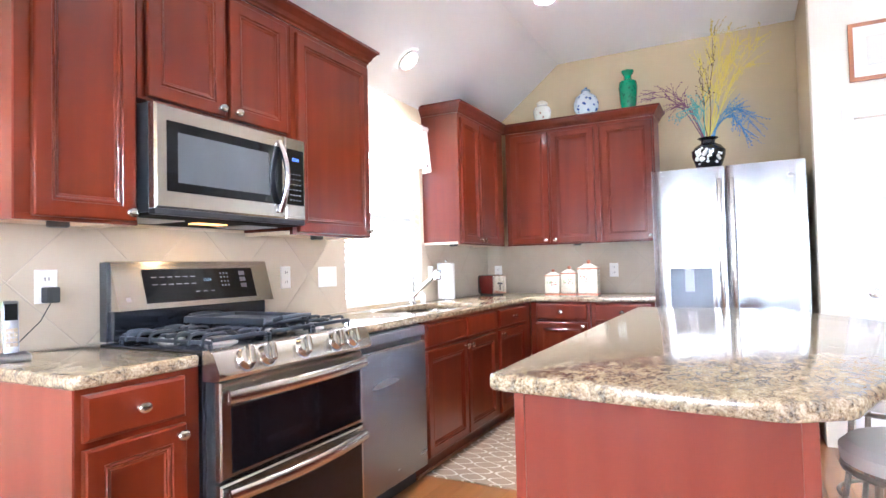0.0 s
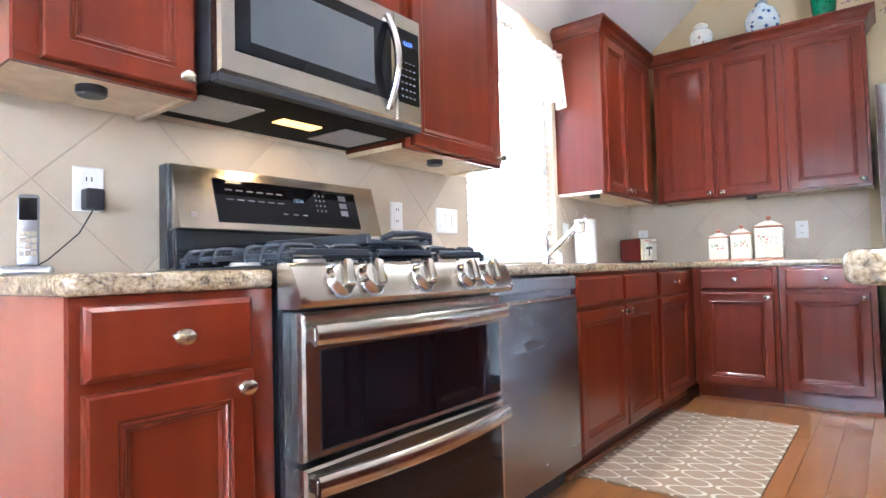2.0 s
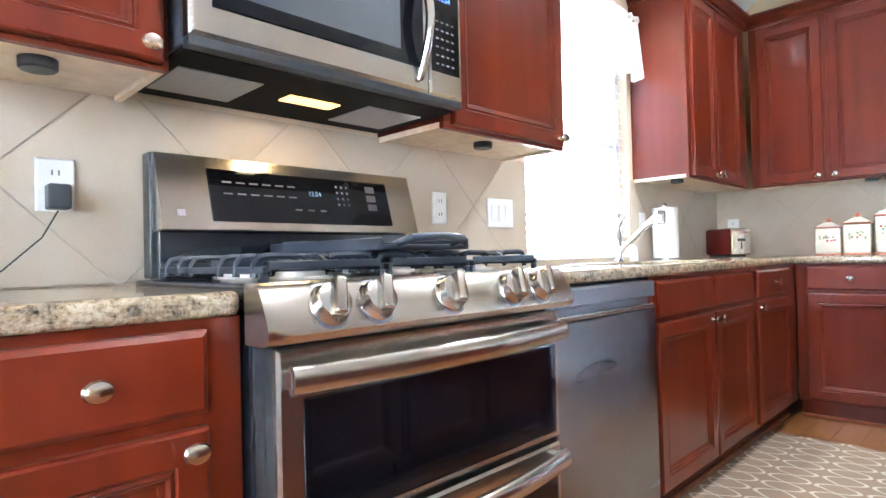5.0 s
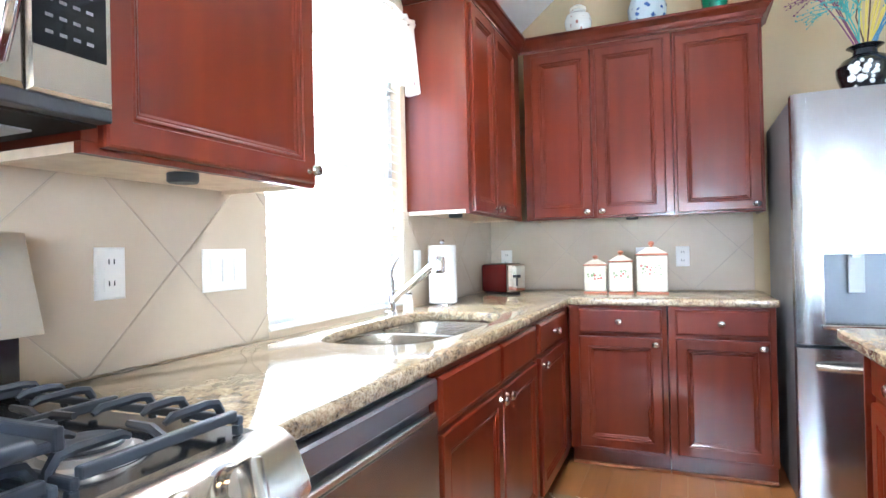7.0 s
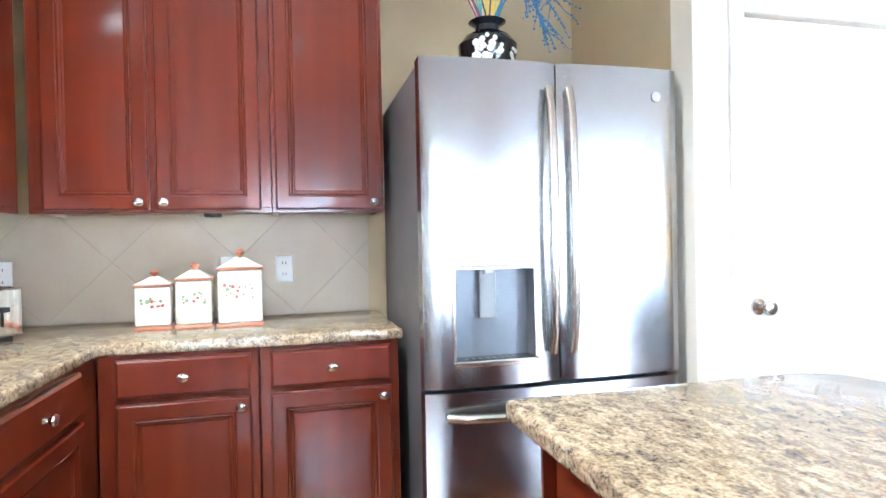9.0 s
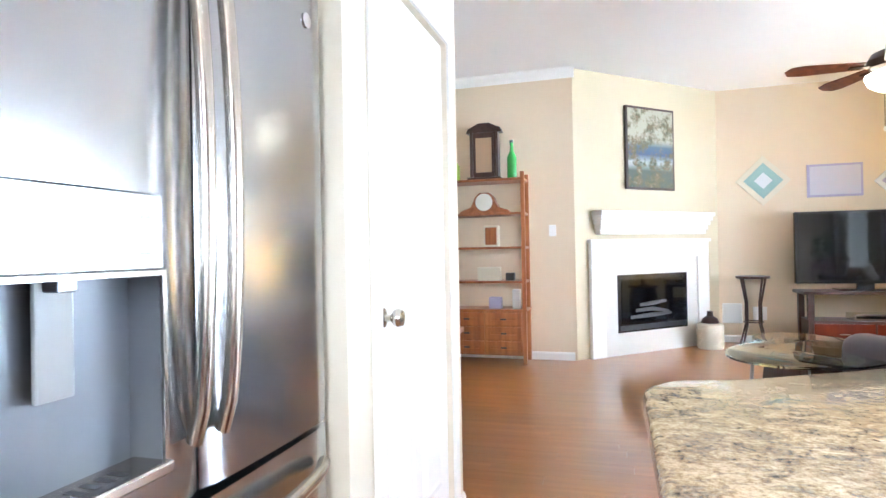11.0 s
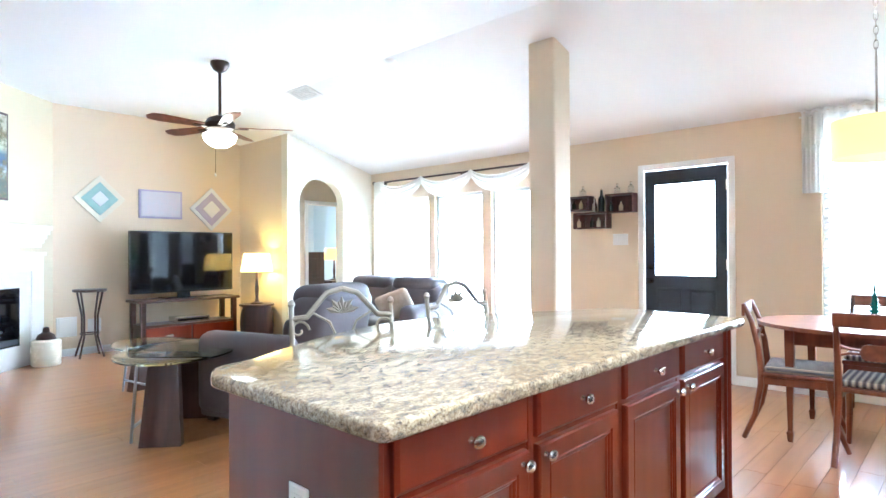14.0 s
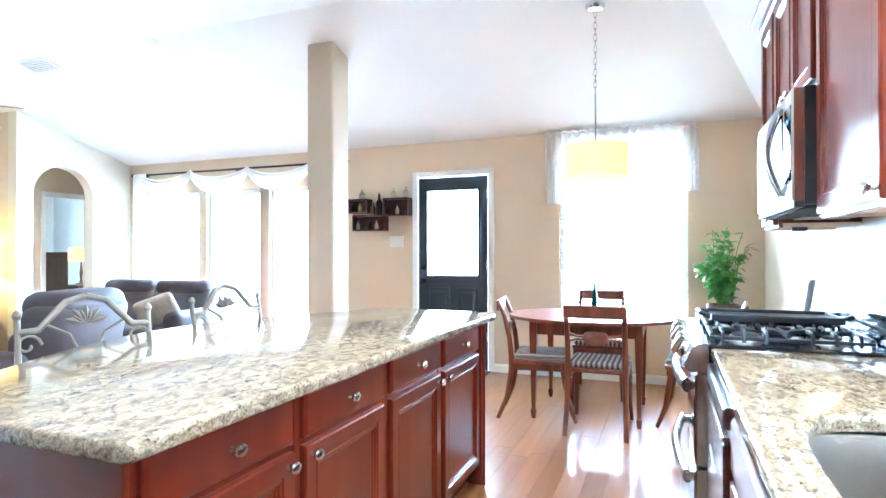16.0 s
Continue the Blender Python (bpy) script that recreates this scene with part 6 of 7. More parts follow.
def bar_stool(m):
    """Local +y is the way it faces."""
    s = thing("bar_stool", "wrought iron bar stool with scrolled back and cream seat", "stool", m, "bar stools at the island")
    part("seat", lathe(bmesh.new(), [(0.17, 0.60), (0.205, 0.61), (0.21, 0.645), (0.19, 0.665), (0.0, 0.672)], 28), CREAMSEAT, s, "round cream padded seat", True)
    part("seat_ring", tube(bmesh.new(), [(0.2 * math.cos(a * math.pi / 12), 0.2 * math.sin(a * math.pi / 12), 0.592) for a in range(24)], 0.009, 8, True), GREYIRON, s, smooth=True)
    for a in (45, 135, 225, 315):
        c, q = math.cos(radians(a)), math.sin(radians(a))
        part("leg", tube(bmesh.new(), [(0.14 * c, 0.14 * q, 0.59), (0.16 * c, 0.16 * q, 0.35), (0.22 * c, 0.22 * q, 0.0)], 0.011, 8), GREYIRON, s, smooth=True)
    part("foot_ring", tube(bmesh.new(), [(0.18 * math.cos(a * math.pi / 12), 0.18 * math.sin(a * math.pi / 12), 0.24) for a in range(24)], 0.008, 8, True), GREYIRON, s, smooth=True)
    W = 0.225

    def back(x, z):
        return (x, -0.17 - (z - 0.62) * 0.18, z)
    for sx in (-1, 1):
        part("back_post", tube(bmesh.new(), [back(sx * 0.19, 0.60), back(sx * W, 0.80), back(sx * W, 1.0)], 0.011, 8), GREYIRON, s, smooth=True)
        part("finial", lathe(bmesh.new(), [(0.012, 0.0), (0.017, 0.012), (0.012, 0.026), (0.0, 0.034)], 12, back(sx * W, 1.0)), GREYIRON, s, smooth=True)
        pts = [back(sx * (W - 0.03 - 0.045 * math.cos(t * 0.5) * (1 - t / 16)), 0.90 + 0.045 * math.sin(t * 0.5) * (1 - t / 16)) for t in range(14)]
        part("scroll", tube(bmesh.new(), pts, 0.006, 6), GREYIRON, s, smooth=True)
        part("bar", tube(bmesh.new(), [back(sx * W, 0.95), back(sx * 0.16, 0.955), back(sx * 0.12, 1.0), back(sx * 0.07, 1.055), back(0, 1.075)], 0.013, 8), GREYIRON, s, "arched top rail", True)
        part("bar", tube(bmesh.new(), [back(sx * W, 0.80), back(sx * 0.11, 0.845), back(0, 0.86)], 0.010, 8), GREYIRON, s, smooth=True)
        part("bar", tube(bmesh.new(), [back(sx * 0.03, 0.86), back(sx * 0.06, 0.93), back(sx * 0.13, 0.97)], 0.006, 6), GREYIRON, s, smooth=True)
        for x in (0.05, 0.11, 0.165):
            part("spindle", tube(bmesh.new(), [back(sx * x, 0.62), back(sx * x, 0.86 - 0.16 * x * x / 0.03)], 0.005, 6), GREYIRON, s)
    bm = bmesh.new()
    for a in range(-4, 5):
        t = a * 0.34
        p = Vector(back((0.078 - 0.022 * (a % 2)) * math.sin(t), 0.975 + (0.068 - 0.02 * (a % 2)) * math.cos(t)))
        q = Vector(back(0, 0.965))
        n = Vector((math.cos(t), 0, -math.sin(t))) * 0.014
        vs = [bm.verts.new(v) for v in (q + Vector((0, -0.004, 0)), q.lerp(p, 0.6) + n + Vector((0, -0.012, 0)), p, q.lerp(p, 0.6) - n + Vector((0, -0.012, 0)), q.lerp(p, 0.5) + Vector((0, 0.008, 0)))]
        for f in ((0, 1, 4), (1, 2, 4), (2, 3, 4), (3, 0, 4), (0, 3, 2, 1)):
            bm.faces.new([vs[i] for i in f])
    part("leaf_ornament", bm, GREYIRON, s, "cast leaf ornament")
    return s


bs = bar_stool(pose(2.72, 1.50, 0, 0, 0, 66))
copy_thing(bs, pose(2.66, 0.68, 0, 0, 0, 88))

# ---- living room ----
LEATHER = mottled("charcoal_leather", (0.075, 0.060, 0.066), (0.115, 0.092, 0.10), 7, 0.55, 0.25, second=60)


def pad(bm, x0, y0, z0, x1, y1, z1, r):
    return bx(bm, x0, y0, z0, x1, y1, z1, r, 4)


def sofa(m, w, seats, label, name="sofa", tall=0.93):
    """Local +y is the way it faces."""
    s = thing(name, label, "sofa", m)
    part("base", pad(bmesh.new(), -w / 2 + 0.02, -0.42, 0.04, w / 2 - 0.02, 0.40, 0.30, 0.03), LEATHER, s, smooth=True)
    for sx in (-1, 1):
        a, b = sorted((sx * w / 2, sx * (w / 2 - 0.22)))
        part("arm", pad(bmesh.new(), a, -0.40, 0.05, b, 0.44, 0.66, 0.09), LEATHER, s, smooth=True)
    inner = (w - 0.46) / seats
    for i in range(seats):
        x0 = -w / 2 + 0.23 + i * inner
        part("seat_cushion", pad(bmesh.new(), x0 + 0.005, -0.18, 0.29, x0 + inner - 0.005, 0.45, 0.48, 0.06), LEATHER, s, smooth=True)
        bm = pad(bmesh.new(), x0 - 0.03, -0.45, 0.30, x0 + inner + 0.03, -0.15, tall - 0.06, 0.10)
        for v in bm.verts:
            v.co.y -= (v.co.z - 0.3) * 0.2
        part("back_cushion", bm, LEATHER, s, smooth=True)
        bm = pad(bmesh.new(), x0 + 0.01, -0.56, tall - 0.19, x0 + inner - 0.01, -0.24, tall, 0.09)
        part("headrest", bm, LEATHER, s, smooth=True)
    for sx in (-1, 1):
        for y in (-0.36, 0.34):
            part("foot", boxes((sx * (w / 2 - 0.1) - 0.03, y - 0.03, 0.0, sx * (w / 2 - 0.1) + 0.03, y + 0.03, 0.0398)), DARKWOOD, s)
    return s


sofa(pose(4.85, 0.45, 0, 0, 0, -72), 1.15, 1, "charcoal leather recliner armchair with puffy back", "recliner", 1.0)
sofa(pose(6.25, -1.62, 0, 0, 0, 4), 1.95, 2, "charcoal leather sofa below the windows")
th = bmesh.new()
pad(th, -0.2, -0.05, 0, 0.2, 0.05, 0.32, 0.05)
solid("cushion", th, mottled("cream_throw_cloth", (0.62, 0.55, 0.44), (0.35, 0.27, 0.2), 16, 0.95, 0.4), "cream and brown throw cushion on the sofa", "cushion", pose(5.62, -1.45, 0.5, -18, 20, 30), smooth=True)

TABLEGLASS = glass_mat("green_table_glass", (0.72, 0.86, 0.82))


def glass_table(m, rx, ry, z, label):
    t = thing("glass_table", label, "table", m, "glass tables")
    part("top", prism(bmesh.new(), [(rx * math.cos(a * math.pi / 24), ry * math.sin(a * math.pi / 24)) for a in range(48)], z - 0.012, z, 0.003), TABLEGLASS, t, "bevelled clear glass top", True)
    for sx in (-1, 1):
        bm = bmesh.new()
        lo = [bm.verts.new((sx * rx * 0.62 + a, b * ry * 0.34, 0.0)) for a, b in ((-0.035, -1), (0.035, -1), (0.035, 1), (-0.035, 1))]
        hi = [bm.verts.new((sx * rx * 0.5 + a, b * ry * 0.24, z - 0.0125)) for a, b in ((-0.03, -1), (0.03, -1), (0.03, 1), (-0.03, 1))]
        bm.faces.new(lo[::-1]), bm.faces.new(hi)
        for k in range(4):
            bm.faces.new((lo[k], lo[(k + 1) % 4], hi[(k + 1) % 4], hi[k]))
        part("leg", bm, DARKWOOD, t, "dark tapered slab leg")
        part("strut", tube(bmesh.new(), [(sx * rx * 0.6, ry * 0.5, 0.02), (sx * rx * 0.5, ry * 0.45, z - 0.013)], 0.010, 8), STEEL_DARK, t, smooth=True)
    part("stretcher", tube(bmesh.new(), [(-rx * 0.58, ry * 0.48, 0.12), (rx * 0.58, ry * 0.48, 0.12)], 0.010, 8), STEEL_DARK, t, smooth=True)
    return t


glass_table(pose(4.95, 1.30, 0, 0, 0, -40), 0.52, 0.38, 0.56, "oval glass side table on dark wooden legs")
glass_table(pose(6.1, 0.95, 0, 0, 0, 10), 0.55, 0.36, 0.44, "low oval glass coffee table on dark legs")


def television():
    s = thing("tv_stand", "open dark wood television stand with drawers", "stand", pose(8.55, -0.28, 0, 0, 0, -90))
    part("top", boxes((-0.66, -0.22, 0.62, 0.66, 0.22, 0.655), bevel=0.006), DARKWOOD, s)
    part("cabinet", boxes((-0.60, -0.2, 0.06, 0.60, 0.2, 0.34), bevel=0.004), DARKWOOD, s)
    for x in (-0.29, 0.29):
        d = part("drawer", panel(bmesh.new(), x - 0.28, 0.09, x + 0.28, 0.31, -0.201, [(0.0, -0.212), (0.01, -0.215)]), CHERRY, s, "reddish drawer front")
        part("pull", boxes((x - 0.05, -0.225, 0.195, x + 0.05, -0.2155, 0.207)), NICKEL, d)
    for x in (-0.62, 0.56):
        for y in (-0.2, 0.14):
            part("post", boxes((x, y, 0.0, x + 0.06, y + 0.06, 0.6195), bevel=0.003), DARKWOOD, s)
    b = thing("media_player", "silver media player in the television stand", "player", pose(8.52, -0.32, 0.341, 0, 0, -90))
    part("case", boxes((-0.22, -0.12, 0.0, 0.22, 0.12, 0.07), bevel=0.004), NICKEL, b)
    part("panel", boxes((-0.2, -0.1225, 0.02, 0.2, -0.1205, 0.05)), BLACK_GLASS, b)
    t = thing("television", "large flat black television on a stand", "television", pose(8.6, -0.28, 0.656, 0, 0, -90))
    part("foot", boxes((-0.28, -0.13, 0, 0.28, 0.13, 0.015), bevel=0.006), BLACK, t)
    part("neck", boxes((-0.08, -0.02, 0.0155, 0.08, 0.02, 0.07)), BLACK, t)
    part("housing", boxes((-0.675, -0.03, 0.0705, 0.675, 0.035, 0.87), bevel=0.008), BLACK, t)
    part("screen", boxes((-0.645, -0.0325, 0.11, 0.645, -0.0305, 0.84)), BLACK_GLASS, t, "dark reflective screen")


television()


def wall_art(name, m, w, h, rings, label, category="picture"):
    """Nested flat frames: (inset, depth, material) from the rim inwards; local -y is the front."""
    a = thing(name, label, category, m)
    names = ("frame", "mat", "picture", "centre")
    for i, (ins, dp, mt) in enumerate(rings):
        part(names[i], panel(bmesh.new(), -w / 2 + ins, -h / 2 + ins, w / 2 - ins, h / 2 - ins, 0.0 if i == 0 else -rings[i - 1][1] - 0.0004, [(0.0, -dp), (0.004, -dp - 0.001)]), mt, a)
    return a


CREAM = mottled("cream_frame", (0.66, 0.60, 0.46), (0.7, 0.64, 0.5), 14, 0.5, 0.1)
TEAL = mottled("teal_art", (0.27, 0.42, 0.41), (0.36, 0.50, 0.48), 10, 0.6, 0.1)
LILAC = mottled("lilac_art", (0.36, 0.32, 0.50), (0.45, 0.42, 0.58), 10, 0.6, 0.1)
PALEART = mottled("pale_art", (0.62, 0.66, 0.66), (0.7, 0.68, 0.72), 18, 0.6, 0.1)
wall_art("wall_art", pose(8.949, 0.62, 1.93, 0, 45, -90), 0.42, 0.42, [(0.0, 0.02, CREAM), (0.06, 0.026, TEAL), (0.14, 0.03, PALEART)], "diamond-hung cream and teal square picture")
wall_art("wall_art", pose(8.949, -0.12, 1.90, 0, 0, -90), 0.56, 0.38, [(0.0, 0.02, LILAC), (0.025, 0.026, mottled("pink_grey_art", (0.60, 0.52, 0.58), (0.52, 0.55, 0.62), 14, 0.6, 0.1))], "pale lilac rectangular picture")
wall_art("wall_art", pose(8.949, -0.82, 1.87, 0, 45, -90), 0.44, 0.44, [(0.0, 0.02, PALEART), (0.05, 0.026, LILAC), (0.13, 0.03, PALEART)], "diamond-hung white and lilac square picture")
LANDSCAPE = material("landscape_painting", (0.2, 0.25, 0.2), 0.5)
_n = noise_tex(LANDSCAPE, coords(LANDSCAPE, (1, 1, 1.5)), 9, 5, 0.7, 1.0)
_g = LANDSCAPE.node_tree.nodes.new("ShaderNodeSeparateXYZ")
link(LANDSCAPE, coords(LANDSCAPE), _g.inputs[0])
_r = node(LANDSCAPE, "ShaderNodeMapRange", From_Min=-0.45, From_Max=0.45)
link(LANDSCAPE, _g.outputs[2], _r.inputs[0])
_lo = ramp(LANDSCAPE, _n, [(0.35, (0.03, 0.05, 0.02)), (0.5, (0.10, 0.085, 0.03)), (0.6, (0.16, 0.10, 0.05)), (0.72, (0.34, 0.34, 0.25))])
_hi = ramp(LANDSCAPE, _r.outputs[0], [(0.22, (0.05, 0.07, 0.05)), (0.32, (0.40, 0.44, 0.44)), (0.42, (0.03, 0.06, 0.15)), (0.52, (0.05, 0.09, 0.14)), (0.6, (0.40, 0.38, 0.29))])
_m = ramp(LANDSCAPE, noise_tex(LANDSCAPE, coords(LANDSCAPE), 6, 4, 0.7), [(0.42, (0, 0, 0)), (0.55, (1, 1, 1))])
link(LANDSCAPE, mix(LANDSCAPE, _m, _lo, _hi), bsdf(LANDSCAPE).inputs["Base Color"])
DX, DY, DA = 0.691, -0.723, math.degrees(math.atan2(-0.723, 0.691))


def on_diag(s, z, off=0.002):
    return pose(7.42 + DX * s + DY * off, 2.72 + DY * s - DX * off, z, 0, 0, DA)


wall_art("painting", on_diag(1.08, 2.27), 0.74, 0.92, [(0.0, 0.03, DARKWOOD), (0.025, 0.034, LANDSCAPE)], "framed landscape painting with trees and lake over the fireplace", "painting")


def fireplace():
    f = thing("fireplace", "white fireplace surround with mantel shelf and black firebox", "fireplace", on_diag(0, 0))
    a, b, c, d = 0.17, 1.98, 0.54, 1.62
    MARBLE = mottled("pale_marble", (0.72, 0.70, 0.65), (0.78, 0.77, 0.73), 5, 0.2, 0.02)
    for bb in ((a, -0.05, 0.0, 0.36, -0.001, 1.22), (1.79, -0.05, 0.0, b, -0.001, 1.22), (0.3605, -0.05, 1.05, 1.7895, -0.001, 1.22)):
        part("surround", boxes(bb, bevel=0.004), TRIM, f)
    for bb in ((0.361, -0.03, 0.0, c, -0.001, 1.049), (d, -0.03, 0.0, 1.789, -0.001, 1.049), (c + 0.0005, -0.03, 0.87, d - 0.0005, -0.001, 1.049), (c + 0.0005, -0.03, 0.0, d - 0.0005, -0.001, 0.24)):
        part("facing", boxes(bb), MARBLE, f, "pale stone facing")
    part("moulding", boxes((a - 0.02, -0.07, 1.2205, b + 0.02, -0.001, 1.26), bevel=0.008), TRIM, f)
    for k in range(5):
        e = 0.014 * k
        part("mantel", boxes((0.27 - e, -0.08 - 1.6 * e, 1.31 + 0.050 * k, 1.90 + e, -0.001, 1.359 + 0.050 * k), bevel=0.008), TRIM, f, "stepped white mantel shelf")
    part("firebox", boxes((c + 0.001, -0.028, 0.2405, d - 0.001, -0.002, 0.869)), BLACK, f)
    part("glass_door", boxes((c + 0.06, -0.033, 0.33, d - 0.06, -0.0285, 0.81)), BLACK_GLASS, f)
    part("louvre", boxes((c + 0.03, -0.034, 0.26, d - 0.03, -0.0285, 0.315), bevel=0.003), BLACK_PLASTIC, f)
    CERAMIC_LOG = mottled("grey_gas_log", (0.05, 0.045, 0.042), (0.11, 0.10, 0.095), 24, 0.85, 0.4)
    for x, w, z, tip in ((0.72, 0.62, 0.40, 0.02), (0.80, 0.50, 0.47, -0.03), (0.86, 0.40, 0.53, 0.03)):
        part("log", tube(bmesh.new(), [(x, -0.034, z), (x + w * 0.5, -0.034, z + 0.012), (x + w, -0.034, z + tip)], [0.018, 0.024, 0.016], 10), CERAMIC_LOG, f, smooth=True)


fireplace()
cr = thing("crock", "white stoneware crock with a dark lid beside the fireplace", "crock", pose(8.45, 1.30, 0))
part("jar", lathe(bmesh.new(), [(0.13, 0), (0.145, 0.02), (0.145, 0.27), (0.12, 0.29)], 24), CERAMIC, cr, smooth=True)
part("lid", lathe(bmesh.new(), [(0.10, 0.2905), (0.08, 0.34), (0.035, 0.37), (0.03, 0.42), (0.0, 0.43)], 20), DARKWOOD, cr, smooth=True)
ps = thing("plant_stand", "dark iron plant stand with curved legs, empty", "stand", pose(8.70, 0.80, 0))
part("top", lathe(bmesh.new(), [(0.17, 0.78), (0.18, 0.79), (0.18, 0.81), (0.0, 0.812)], 24), DARKWOOD, ps, smooth=True)
for a in range(4):
    c, q = math.cos(a * math.pi / 2 + 0.7), math.sin(a * math.pi / 2 + 0.7)
    part("leg", tube(bmesh.new(), [(0.16 * c, 0.16 * q, 0.785), (0.10 * c, 0.10 * q, 0.5), (0.10 * c, 0.10 * q, 0.25), (0.18 * c, 0.18 * q, 0.0)], 0.012, 8), DARKWOOD, ps, smooth=True)
part("ring", tube(bmesh.new(), [(0.1 * math.cos(k * math.pi / 10), 0.1 * math.sin(k * math.pi / 10), 0.28) for k in range(20)], 0.008, 6, True), DARKWOOD, ps, smooth=True)
for y, z, w, h in ((0.98, 0.35, 0.22, 0.24), (0.68, 0.35, 0.15, 0.16)):
    wp = thing("wall_plate", "white square cover plate low on the living room wall", "wall plate", pose(8.949, y, z, 0, 0, -90), "wall plates")
    part("frame", panel(bmesh.new(), -w / 2, -h / 2, w / 2, h / 2, 0.0, [(0.0, -0.006), (0.006, -0.010), (0.02, -0.010), (0.022, -0.007)]), WHITE_PLASTIC, wp)
    part("cover", panel(bmesh.new(), -w / 2 + 0.024, -h / 2 + 0.024, w / 2 - 0.024, h / 2 - 0.024, -0.0072, [(0.0, -0.010), (0.004, -0.012)]), WHITE_PLASTIC, wp)


def table_lamp(x, y, z, h, label, shade_mat):
    l = thing("table_lamp", label, "lamp", pose(x, y, z), "table lamps")
    part("base", lathe(bmesh.new(), [(0.085, 0), (0.08, 0.015), (0.03, 0.03), (0.018, 0.08), (0.028, h * 0.3), (0.016, h * 0.5), (0.012, h * 0.66)], 20), DARKWOOD, l, smooth=True)
    bm = bmesh.new()
    n = 32
    rings = [[bm.verts.new((r * math.cos(2 * math.pi * k / n), r * math.sin(2 * math.pi * k / n), zz)) for k in range(n)] for r, zz in ((0.215, h * 0.64), (0.165, h))]
    for k in range(n):
        bm.faces.new((rings[0][k], rings[0][(k + 1) % n], rings[1][(k + 1) % n], rings[1][k]))
    part("shade", bm, shade_mat, l, "lit fabric shade", True)
    la = new("lamp_bulb", bpy.data.lights.new("lamp_bulb", "POINT"))
    la.data.energy, la.data.shadow_soft_size, la.data.color = 14, 0.05, (1, 0.66, 0.16)
    la.matrix_world = Matrix.Translation((x, y, z + h * 0.8))
    return l


SHADE = glow("lit_cream_shade", (1.0, 0.80, 0.42), 1.0)
thin_cloth(SHADE, (1.0, 0.85, 0.55), 0.5)
bt = thing("barrel_table", "dark round barrel side table under the lamp", "table", pose(8.02, -1.02, 0))
part("drum", lathe(bmesh.new(), [(0.17, 0.0), (0.21, 0.15), (0.22, 0.28), (0.21, 0.42), (0.18, 0.52)], 24), DARKWOOD, bt, smooth=True)
part("top", lathe(bmesh.new(), [(0.22, 0.521), (0.23, 0.53), (0.23, 0.548), (0.0, 0.55)], 28), DARKWOOD, bt, smooth=True)
table_lamp(8.02, -1.02, 0.551, 0.68, "dark table lamp with a glowing cream shade", SHADE)


def ceiling_fan():
    x, y = 6.1, 0.43
    f = thing("ceiling_fan", "bronze ceiling fan with five wooden blades and lit bowl", "fan", pose(x, y, 0))
    BRONZE = material("dark_bronze", (0.07, 0.05, 0.04), 0.35, 0.8)
    part("canopy", lathe(bmesh.new(), [(0.02, 2.95), (0.06, 2.975), (0.085, 3.02), (0.085, 3.05)], 24), BRONZE, f, smooth=True)
    part("downrod", tube(bmesh.new(), [(0, 0, 2.53), (0, 0, 2.96)], 0.014, 10), BRONZE, f, smooth=True)
    part("motor", lathe(bmesh.new(), [(0.09, 2.39), (0.13, 2.41), (0.14, 2.46), (0.11, 2.51), (0.04, 2.54)], 28), BRONZE, f, smooth=True)
    part("light_bowl", lathe(bmesh.new(), [(0.0, 2.235), (0.07, 2.245), (0.135, 2.29), (0.155, 2.345), (0.15, 2.36), (0.09, 2.389)], 28), glow("lit_alabaster", (1.0, 0.86, 0.62), 5.0), f, "glowing alabaster glass bowl", True)
    for k in range(5):
        a = radians(20 + 72 * k)
        rot = Matrix.Rotation(a, 3, "Z") @ Matrix.Rotation(radians(11), 3, "X")
        o = [(0.17, -0.05), (0.55, -0.075), (0.64, -0.06), (0.67, 0.0), (0.64, 0.06), (0.55, 0.075), (0.17, 0.05)]
        bm = prism(bmesh.new(), o, -0.004, 0.004)
        for v in bm.verts:
            v.co = rot @ v.co + Vector((0, 0, 2.43))
        b = part("blade", bm, CHAIRWOOD, f, "brown wooden blade")
        bm = boxes((0.10, -0.02, -0.016, 0.26, 0.02, -0.0045), bevel=0.004)
        for v in bm.verts:
            v.co = rot @ v.co + Vector((0, 0, 2.43))
        part("bracket", bm, BRONZE, b)
    part("pull_chain", tube(bmesh.new(), [(0.05, 0.02, 2.0), (0.05, 0.02, 2.25)], 0.002, 5), BRONZE, f)
    part("pull_knob", lathe(bmesh.new(), [(0.004, 1.965), (0.012, 1.98), (0.005, 2.0)], 10, (0.05, 0.02, 0)), TRIM, f, smooth=True)


ceiling_fan()
cv = thing("ceiling_vent", "white slatted ceiling air vent", "vent", pose(6.34, -0.665, 3.0195, 15.9, 0, 0))
part("frame", boxes((-0.2, -0.12, -0.012, -0.17, 0.12, 0.0), (0.17, -0.12, -0.012, 0.2, 0.12, 0.0), (-0.1695, -0.12, -0.012, 0.1695, -0.095, 0.0), (-0.1695, 0.095, -0.012, 0.1695, 0.12, 0.0)), TRIM, cv)
part("backing", boxes((-0.169, -0.094, -0.0025, 0.169, 0.094, -0.0005)), BLACK_PLASTIC, cv)
for k in range(7):
    part("slat", boxes((-0.168, -0.085 + k * 0.026, -0.012, 0.168, -0.073 + k * 0.026, -0.003)), TRIM, cv)
sd = thing("smoke_detector", "small round white smoke detector on the ceiling", "detector", pose(4.86, -0.63, 3.031, 15.9, 0, 0))
